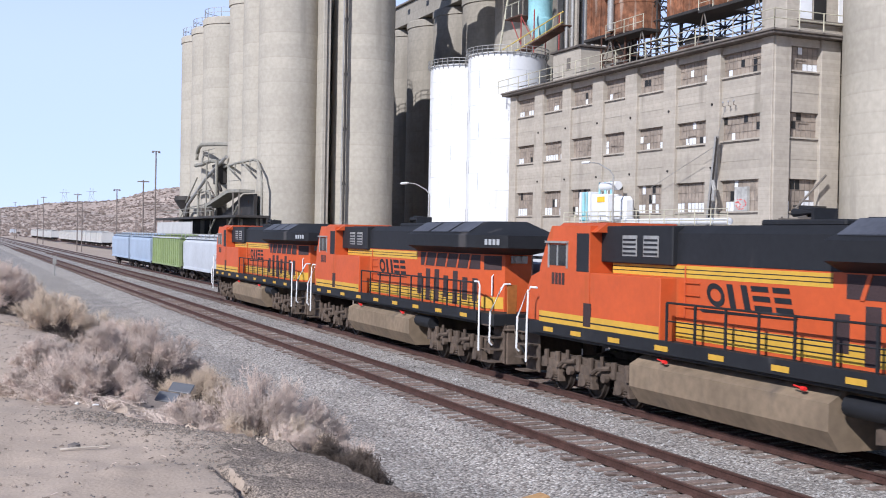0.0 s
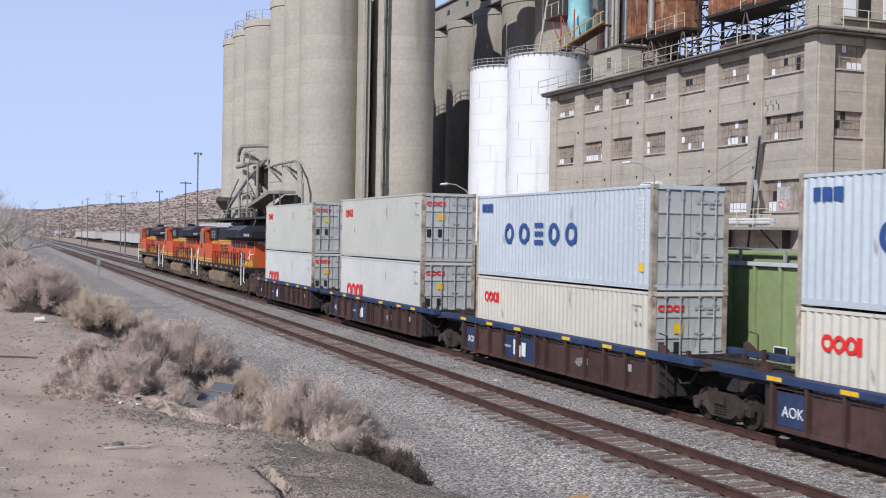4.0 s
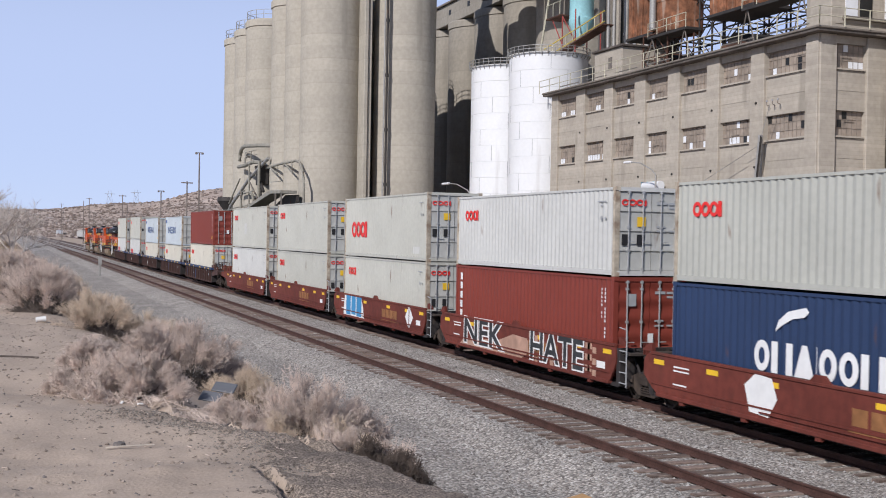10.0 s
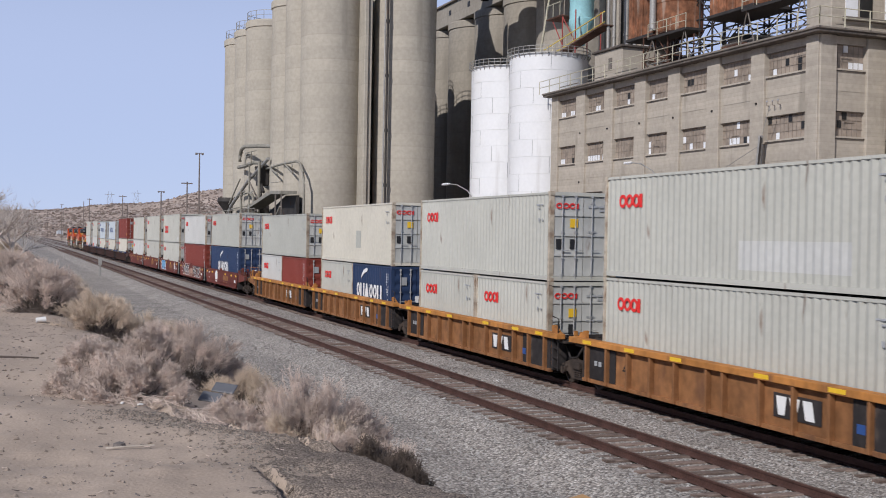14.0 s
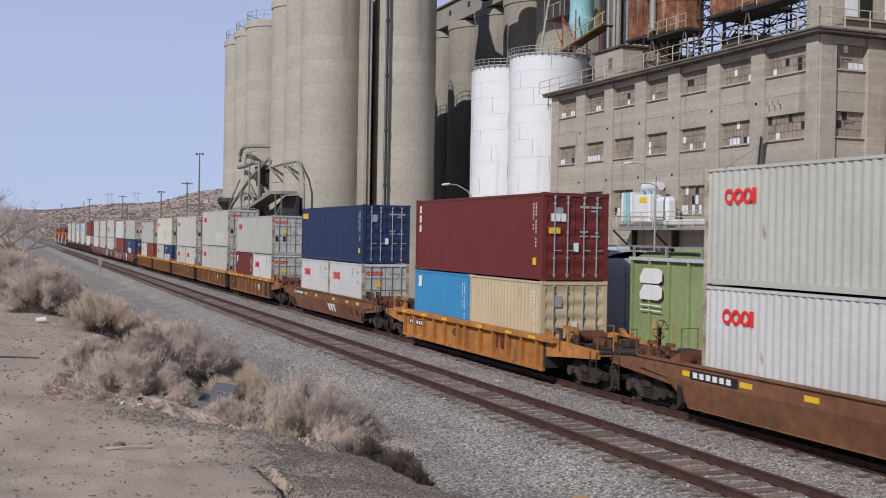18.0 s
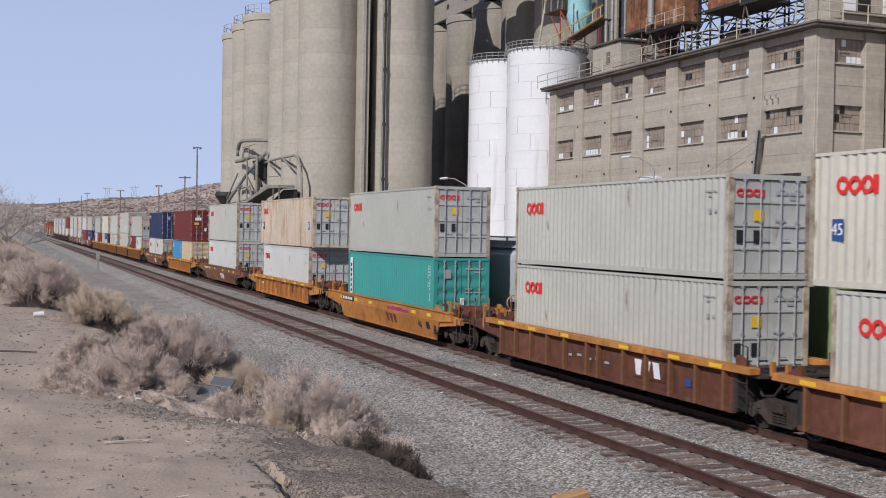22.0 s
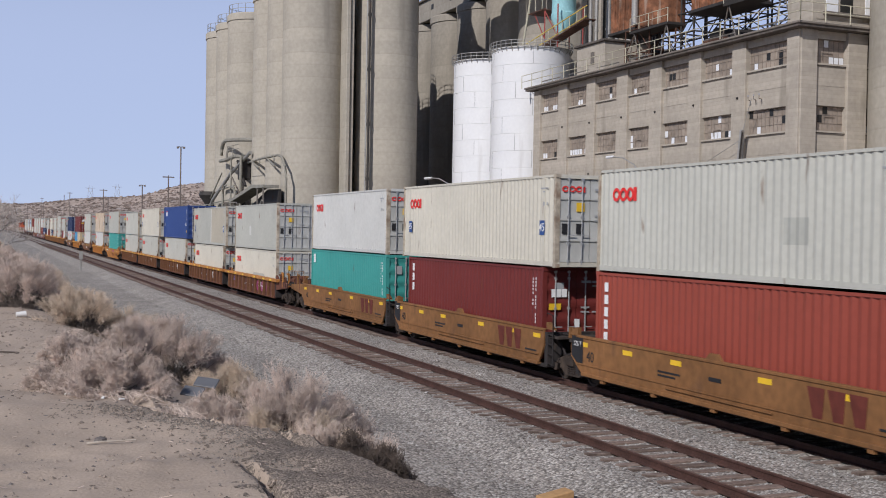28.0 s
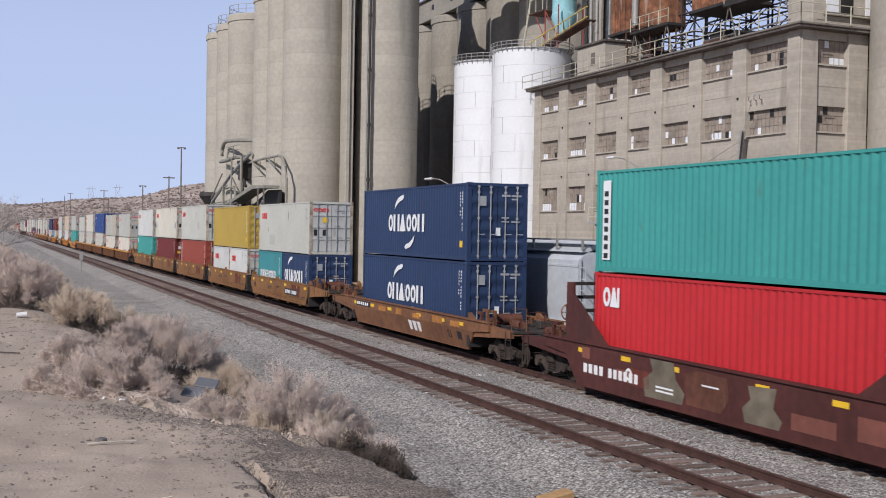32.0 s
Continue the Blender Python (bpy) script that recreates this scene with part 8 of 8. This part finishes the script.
def dry_bush(x, y, wide, high, material, label, seed, sink=0.06, dense=1.0):
    """A rounded dry bush: crooked woody stems, and lumps of very fine crooked sprigs with dark gaps between them."""
    rng = np.random.default_rng(seed)
    dist = math.hypot(x, y)
    b = thing("dry_bush", pose(x, y, ground_z(x, y) - sink), label, "bush", "dry bushes")
    r = wide / 2
    size = max(1.0, dist / 15)
    lumps = int(10 + 22 * wide * high)
    ang = rng.random(lumps) * 2 * np.pi
    out = rng.random(lumps) ** 0.6
    lobes = 1 + 0.16 * np.sin(3 * ang + seed) + 0.1 * np.sin(5 * ang + 2 * seed)
    top = np.sqrt(np.maximum(0.04, 1 - 0.92 * out ** 2)) * rng.uniform(0.66, 1.0, lumps)
    cen = np.stack([np.cos(ang) * out * r * 0.86 * lobes, np.sin(ang) * out * r * 0.86 * lobes, high * 0.84 * top], 1)
    rad = rng.uniform(0.1, 0.19, lumps) * (0.55 + 0.45 * min(2.0, wide)) * (0.6 + 0.4 * min(1.5, high))
    # crooked stems from the root to each lump
    root = np.stack([np.cos(ang) * 0.2 * r * out, np.sin(ang) * 0.2 * r * out, np.full(lumps, -0.05)], 1)
    m1 = root + (cen - root) * 0.35 + rng.normal(0, 0.035, (lumps, 3))
    m2 = root + (cen - root) * 0.7 + rng.normal(0, 0.035, (lumps, 3))
    sr = min(2.5, size)
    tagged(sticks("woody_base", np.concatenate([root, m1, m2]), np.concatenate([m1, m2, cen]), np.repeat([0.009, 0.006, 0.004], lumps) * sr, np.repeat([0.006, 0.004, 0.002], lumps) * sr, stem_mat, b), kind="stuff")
    # dark sticks fill the inside, coloured for the shade between the lumps
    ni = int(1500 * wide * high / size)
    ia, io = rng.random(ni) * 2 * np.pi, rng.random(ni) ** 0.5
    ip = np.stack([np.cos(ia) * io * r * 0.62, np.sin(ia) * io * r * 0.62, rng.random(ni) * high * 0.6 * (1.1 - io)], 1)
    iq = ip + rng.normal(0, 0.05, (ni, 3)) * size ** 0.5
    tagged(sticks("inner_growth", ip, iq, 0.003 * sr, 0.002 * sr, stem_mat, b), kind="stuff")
    # branchlets inside the lumps, each with sprigs
    nb = int(44 / size ** 0.5)
    who = np.repeat(np.arange(lumps), nb)
    k = len(who)
    away = cen - [[0, 0, 0.12 * high]]
    away /= np.linalg.norm(away, axis=1, keepdims=True) + 1e-6
    d = rng.normal(0, 0.72, (k, 3)) + away[who] * 0.9 + [[0, 0, 0.25]]
    d /= np.linalg.norm(d, axis=1, keepdims=True)
    reach = rad[who, None] * 1.25 * rng.random((k, 1)) ** 0.5
    tip = cen[who] + d * reach * [[1, 1, 0.9]]
    base = cen[who] - (cen[who] - root[who]) * rng.uniform(0.0, 0.45, (k, 1)) + rng.normal(0, 0.03, (k, 3))
    mid = (tip + base) / 2 + rng.normal(0, 0.022, (k, 3))
    per = max(5, int((17 if dist < 12.5 else 13) * dense * (1 if dist < 18 else 0.6)))
    w2 = np.repeat(np.arange(k), per)
    n = len(w2)
    f = rng.random((n, 1)) ** 0.7
    p = np.where(f < 0.5, base[w2] + (mid[w2] - base[w2]) * f * 2, mid[w2] + (tip[w2] - mid[w2]) * (f * 2 - 1))
    way = d[w2] * 0.45 + rng.normal(0, 0.85, (n, 3)) + [[0, 0, 0.12]]
    way /= np.linalg.norm(way, axis=1, keepdims=True)
    q = p + way * rng.uniform(0.016, 0.055, (n, 1)) * size ** 0.7
    low = -0.12
    for arr in (p, q, tip, mid, base):
        arr[:, 2] = np.maximum(arr[:, 2], low)
    fine = 0.0015 * size
    tagged(sticks("foliage", np.concatenate([base, mid, p]), np.concatenate([mid, tip, q]), np.concatenate([np.full(2 * k, fine * 1.2), np.full(n, fine)]), np.concatenate([np.full(2 * k, fine), np.full(n, fine * 0.9)]), material, b), kind="stuff")
    return b


BUSHES = [
    (1.2, 11.75, 1.35, 0.62, 0), (0.8, 12.5, 0.75, 0.4, 0), (1.5, 12.0, 0.7, 0.5, 0), (0.95, 13.9, 0.8, 0.5, 0),
    (2.75, 10.9, 1.4, 1.0, 0), (2.4, 10.4, 0.85, 0.6, 1), (3.3, 11.3, 1.1, 0.95, 0), (3.0, 10.1, 1.0, 0.75, 1), (2.05, 10.75, 0.75, 0.5, 0), (2.2, 10.15, 0.6, 0.4, 0),
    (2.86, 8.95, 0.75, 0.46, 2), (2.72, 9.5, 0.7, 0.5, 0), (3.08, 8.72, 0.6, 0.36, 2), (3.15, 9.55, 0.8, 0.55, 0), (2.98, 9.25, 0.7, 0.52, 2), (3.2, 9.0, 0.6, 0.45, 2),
    (2.4, 16.0, 1.7, 1.05, 0), (3.15, 16.8, 1.2, 0.95, 0), (1.75, 14.6, 1.0, 0.75, 0), (2.9, 14.4, 1.1, 0.9, 1), (1.6, 21.0, 1.6, 0.85, 1), (2.5, 21.6, 1.6, 1.05, 1), (0.75, 24.2, 1.8, 1.1, 0), (0.2, 31.0, 2.0, 1.2, 0),
    (1.9, 26.0, 1.8, 1.0, 1), (3.6, 19.2, 1.3, 0.8, 0), (2.5, 30.0, 1.9, 1.1, 0), (1.5, 34.0, 2.2, 1.2, 1), (2.7, 38.0, 2.1, 1.2, 0), (0.9, 42.0, 2.4, 1.3, 0), (2.4, 50.0, 2.6, 1.3, 1),
    (0.5, 55.0, 2.8, 1.4, 0), (1.5, 66.0, 3.0, 1.5, 0), (0.0, 76.0, 3.2, 1.7, 1), (2.6, 84.0, 3.0, 1.3, 0), (-0.5, 100.0, 4.2, 1.9, 0), (1.2, 125.0, 4.2, 1.9, 0), (3.5, 13.4, 0.9, 0.7, 1), (4.2, 14.4, 0.6, 0.45, 0),
    (3.9, 24.5, 1.2, 0.75, 0), (4.3, 31.0, 1.4, 0.8, 1), (-0.8, 38.0, 2.0, 1.3, 0), (4.0, 42.0, 1.7, 0.95, 0), (3.6, 58.0, 2.1, 1.1, 1), (0.3, 27.5, 1.3, 0.9, 0), (1.2, 29.0, 1.3, 0.8, 0), (3.1, 46.0, 1.8, 1.0, 0),
]
for i, (x, y, w, h, tone) in enumerate(BUSHES):
    if y < 11.4:
        h += 0.55 * CUT * cut_bank(x, y)
    dry_bush(x, y, w, h, (twig_mat, twig_gold, twig_shaded)[tone], ("dry leafless grey-brown desert bush on the bank", "dry leafless golden-brown desert bush on the bank", "dead bush under the edge of the bank, coloured dark for its shade")[tone], i + 3)


def bare_tree(x, y, high, seed):
    rng = random.Random(seed)
    t = thing("bare_tree", pose(x, y, ground_z(x, y) - 0.1), "small leafless grey tree on the bank", "tree", "bare trees")
    a, b, r0, r1 = [], [], [], []

    def grow(p, d, length, r, level):
        q = p + d * length
        a.append(tuple(p)), b.append(tuple(q)), r0.append(r), r1.append(r * 0.65)
        if level == 0:
            return
        for _ in range(4 if level > 1 else 5):
            e = (d + Vector((rng.uniform(-1, 1), rng.uniform(-1, 1), rng.uniform(-0.35, 0.75))) * 0.75).normalized()
            grow(p + d * length * rng.uniform(0.5, 1.0), e, length * rng.uniform(0.55, 0.8), r * 0.55, level - 1)

    part("trunk", Geo().tube([(0, 0, -0.2), (0.05, 0, high * 0.25), (0.1, 0.05, high * 0.4)], 0.09, 8, 0.05), bark, t)
    for k in range(7):
        grow(Vector((0.05, 0.02, high * (0.16 + 0.035 * k))), Vector((rng.uniform(-1, 1), rng.uniform(-1, 1), 0.9)).normalized(), high * 0.26, 0.035, 4)
    tagged(sticks("crown", a, b, np.array(r0), np.array(r1), bark, t), kind="stuff")


bare_tree(-0.7, 36.0, 3.6, 1)
bare_tree(0.3, 52.0, 3.9, 2)
bare_tree(-1.6, 60.0, 4.6, 3)
bare_tree(-0.6, 82.0, 4.6, 4)
bare_tree(0.4, 140.0, 5.0, 5)


def bed_place(rng):
    y = 9 + 75 * rng.random() ** 1.5
    x = rng.uniform(7.2, 16.4)
    return x, y, ballast_z(x, y)


def bank_place(rng):
    y = 4.5 + 22 * rng.random() ** 1.6
    x = rng.uniform(-1.5, along(EDGE, y) + 1.2)
    return x, y, ground_z(x, y)


pale_stone = surface("pale_stone", (0.36, 0.345, 0.33), 0.9, 0, 0.25, 3.0, 0.5, 0.0)
dark_stone = surface("dark_stone", (0.16, 0.14, 0.13), 0.9, 0, 0.25, 3.0, 0.5, 0.0)
scatter("ballast_stones", 9000, bed_place, (0.025, 0.055), pale_stone, "pale grey ballast stones beside the rails", 0.7)
scatter("dark_ballast_stones", 6000, bed_place, (0.025, 0.05), dark_stone, "dark ballast stones beside the rails", 0.7)
scatter("bank_pebbles", 2600, bank_place, (0.006, 0.03), surface("pebble", (0.27, 0.22, 0.18), 0.95, 0, 0.25, 6.0, 1.0, 0.0), "small brown pebbles on the dirt bank", 0.7)
scatter("bank_grit", 2200, bank_place, (0.005, 0.02), dark_stone, "dark grit on the dirt bank", 0.7)


def on_ground(x, y, lift=0.0):
    return pose(x, y, ground_z(x, y) + lift)


plank = thing("timber_block", pose(10.05, 18.9, ballast_z(10.05, 18.9) + 0.02, 4, -6, 12), "short sawn timber block lying on the ballast", "timber block")
part("block", Geo().box(-0.36, 0.36, -0.14, 0.14, 0, 0.16, 0.015), timber, plank)
stick = thing("fallen_stick", on_ground(0.92, 8.92, 0.01), "bleached dry stick lying on the dirt", "stick")
part("stick", Geo().tube([(-0.17, 0.02, 0), (-0.05, -0.01, 0.012), (0.08, 0.02, 0.008), (0.19, 0.0, 0.012)], 0.009, 6, 0.005), surface("bleached_stick", (0.48, 0.42, 0.35), 0.9, 0, 0.1, 20.0, 3.0, 0.1), stick)
rock = thing("small_rock", on_ground(0.86, 9.05, 0.0), "small dark rock on the dirt bank", "rock")
part("rock", Geo().lathe([(0.001, -0.02), (0.05, 0.0), (0.045, 0.03), (0.001, 0.045)], 9), dark_stone, rock)
branch = thing("fallen_branch", on_ground(-0.1, 15.3, 0.02), "dark dry branch lying on the dirt", "stick")
part("branch", Geo().tube([(-0.5, 0, 0), (-0.1, 0.05, 0.03), (0.3, -0.02, 0.02), (0.55, 0.02, 0.0)], 0.02, 6, 0.008), stem_mat, branch)
can = thing("crushed_cup", on_ground(0.66, 21.8, 0.05), "crushed white paper cup on the dirt", "litter", "scraps of litter")
part("cup", Geo().tube([(-0.08, 0, 0), (0.09, 0.02, 0.01)], 0.045, 10, 0.055), litter_white, can)
rng_ = random.Random(4)
for x, y, s in ((0.95, 11.4, 0.03), (1.08, 11.15, 0.022), (1.22, 10.9, 0.026), (2.1, 9.42, 0.02), (2.34, 9.2, 0.016), (0.8, 11.8, 0.03), (3.6, 30.0, 0.07), (12.0, 30.6, 0.05), (15.2, 34.0, 0.05)):
    sc = thing("paper_scrap", (on_ground(x, y, 0.01) if x < 8 else pose(x, y, ballast_z(x, y) + 0.03)), "small crumpled white scrap on the ground", "litter", "scraps of litter")
    part("scrap", Geo().prism([(-s, -s * 0.5), (s * 0.7, -s * 0.8), (s, s * 0.4), (-s * 0.3, s * 0.8)], "z", 0, s * 0.5), litter_white, sc, m=pose(0, 0, 0, rng_.uniform(-25, 25), rng_.uniform(-25, 25), rng_.uniform(0, 180)))
board = thing("dumped_panel", pose(2.1, 11.75, 2.86, 30, 6, -30), "dark blue-grey panel dumped among the bushes", "panel")
part("sheet", Geo().box(-0.16, 0.06, -0.16, -0.01, 0, 0.02, 0.006), sheet_grey, board)
part("sheet", Geo().box(-0.08, 0.16, 0.0, 0.15, 0.008, 0.028, 0.006), sheet_grey, board)
def crumpled(r):
    """A loose crumpled lump of sheeting."""
    g = Geo().lathe([(0.001, 0.0), (r, 0.01), (r * 1.15, r * 0.4), (r * 0.7, r * 0.85), (0.001, r * 0.95)], 11)
    g.v = [tuple(c * (1 + 0.45 * noise.noise((x * 30, y * 30, z * 30 + k))) for k, c in enumerate((x, y, z))) for x, y, z in g.v]
    return g


bag = thing("plastic_bag", on_ground(2.6, 8.5, 0.02), "crumpled bluish plastic bag under a bush", "litter", "scraps of litter")
part("bag", crumpled(0.045), surface("plastic_blue", (0.3, 0.31, 0.37), 0.4, 0, 0.15, 12.0, 3.0, 0.3), bag)
marker = thing("marker_post", pose(10.1, 131.0, -0.9), "weathered steel marker post beside the track", "post")
part("post", Geo().box(-0.09, 0.09, -0.09, 0.09, 0, 2.5, 0.02), galv, marker)
part("plate", Geo().box(-0.2, 0.2, -0.12, -0.09, 1.6, 2.5, 0.01), galv, marker)
# tufts of pale straw along the lip of the bank
rngn = np.random.default_rng(9)
for x, y, n, h in ((1.62, 10.35, 70, 0.2), (1.5, 10.55, 50, 0.18), (0.9, 12.0, 40, 0.12), (1.3, 11.1, 40, 0.14), (1.3, 19.0, 40, 0.15), (2.0, 18.2, 40, 0.2), (2.35, 9.6, 40, 0.12), (1.05, 11.4, 40, 0.12)):
    a = np.zeros((n, 3))
    a[:, :2] = rngn.normal(0, 0.09, (n, 2))
    mid = a + np.stack([rngn.normal(0.03, 0.05, n), rngn.normal(-0.04, 0.05, n), rngn.uniform(0.3, 0.8, n) * h], 1)
    e = mid + np.stack([rngn.normal(0.06, 0.06, n), rngn.normal(-0.05, 0.06, n), rngn.uniform(-0.6, 0.1, n) * h], 1)
    tf = thing("straw_tuft", on_ground(x, y, -0.02), "tuft of pale bent dry straw on the bank", "grass tuft", "straw tufts")
    sticks("straw", np.concatenate([a, mid]), np.concatenate([mid, e]), 0.0028, 0.0018, twig_mat, tf)
# loose dead twigs and crumbs on the dirt
n = 900
ty = 5.5 + 18 * rngn.random(n) ** 1.5
edge_at = np.array([along(EDGE, v) for v in ty])
tx = np.where(rngn.random(n) < 0.45, edge_at + rngn.normal(-0.25, 0.35, n), rngn.uniform(-1.4, 1.0, n) * edge_at)
ta = rngn.random(n) * 6.283
tl = 0.015 + 0.07 * rngn.random(n) ** 2.5
p0 = np.array([(x, y, ground_z(x, y) + 0.006) for x, y in zip(tx, ty)])
p1 = np.array([(x, y, ground_z(x, y) + 0.012) for x, y in zip(tx + tl * np.cos(ta), ty + tl * np.sin(ta))])
for nm, sel, mat, words in (("dead_twigs", slice(0, 520), twig_mat, "pale dead twigs strewn over the dirt"), ("dark_twigs", slice(520, 900), stem_mat, "dark dead twigs strewn over the dirt")):
    tagged(sticks(nm, p0[sel], p1[sel], 0.0035, 0.002, mat), words, "twigs", kind="stuff")


def lip_place(rng):
    y = 6.4 + 4.2 * rng.random()
    x = along(EDGE, y) - 0.25 + rng.normal(0, 0.33)
    return x, y, ground_z(x, y)


def gravel_z(x, y):
    """Dumped dark gravel that thins out to a ragged edge."""
    m = min(x - 1.75 - 0.14 * (y - 7), 9.35 - y, 3.9 - x) / 0.5 + noise.noise((x * 2.5, y * 2.5, 6)) * 0.9 + noise.noise((x * 9, y * 9, 1)) * 0.8
    return ground_z(x, y) + 0.022 * max(-1.5, min(1.0, m)) + 0.012 * noise.noise((x * 13, y * 13, 4))


patch = sheet("gravel_patch", steps((1.0, 4.1, 0.04)), steps((4.0, 6.4, 0.1), (6.4, 9.9, 0.04)), gravel_z, dark_gravel)
tagged(patch, "dark loose gravel spilt over the bank", "gravel", kind="structure")
scatter("lip_gravel", 8000, lip_place, (0.004, 0.013), surface("dark_grit", (0.2, 0.175, 0.15), 0.95, 0, 0.3, 6.0, 1.0, 0.0), "dark gravelly crumbs along the lip of the bank", 0.7)
scatter("lip_clods", 1500, lip_place, (0.008, 0.03), dark_gravel, "crumbled clods of dry dirt along the lip of the bank", 0.6)


def motions():
    for ob, s in RIDERS:
        base = ob.matrix_basis.copy()
        walk(ob, [(t, pose(0, s + p, 0) @ base) for t, p in TRAIN_AT])
    # wheels roll as the train goes; all wheels of a size turn alike
    for r, sets in WHEELS.items():
        rows = []
        for k in range(961):
            t = k / FPS
            rows.append((t, Matrix.Rotation(-train_place(t) / r, 4, "X")))
        walk(sets[0], rows)
        first = sets[0].animation_data
        for w in sets[1:]:
            w.rotation_mode = "QUATERNION"
            keys = w.animation_data_create()
            keys.action = first.action
            keys.action_slot = first.action_slot


def train_place(t):
    for (a, p), (b, q) in zip(TRAIN_AT, TRAIN_AT[1:]):
        if t <= b:
            return p + (q - p) * (t - a) / (b - a)
    return TRAIN_AT[-1][1]


motions()
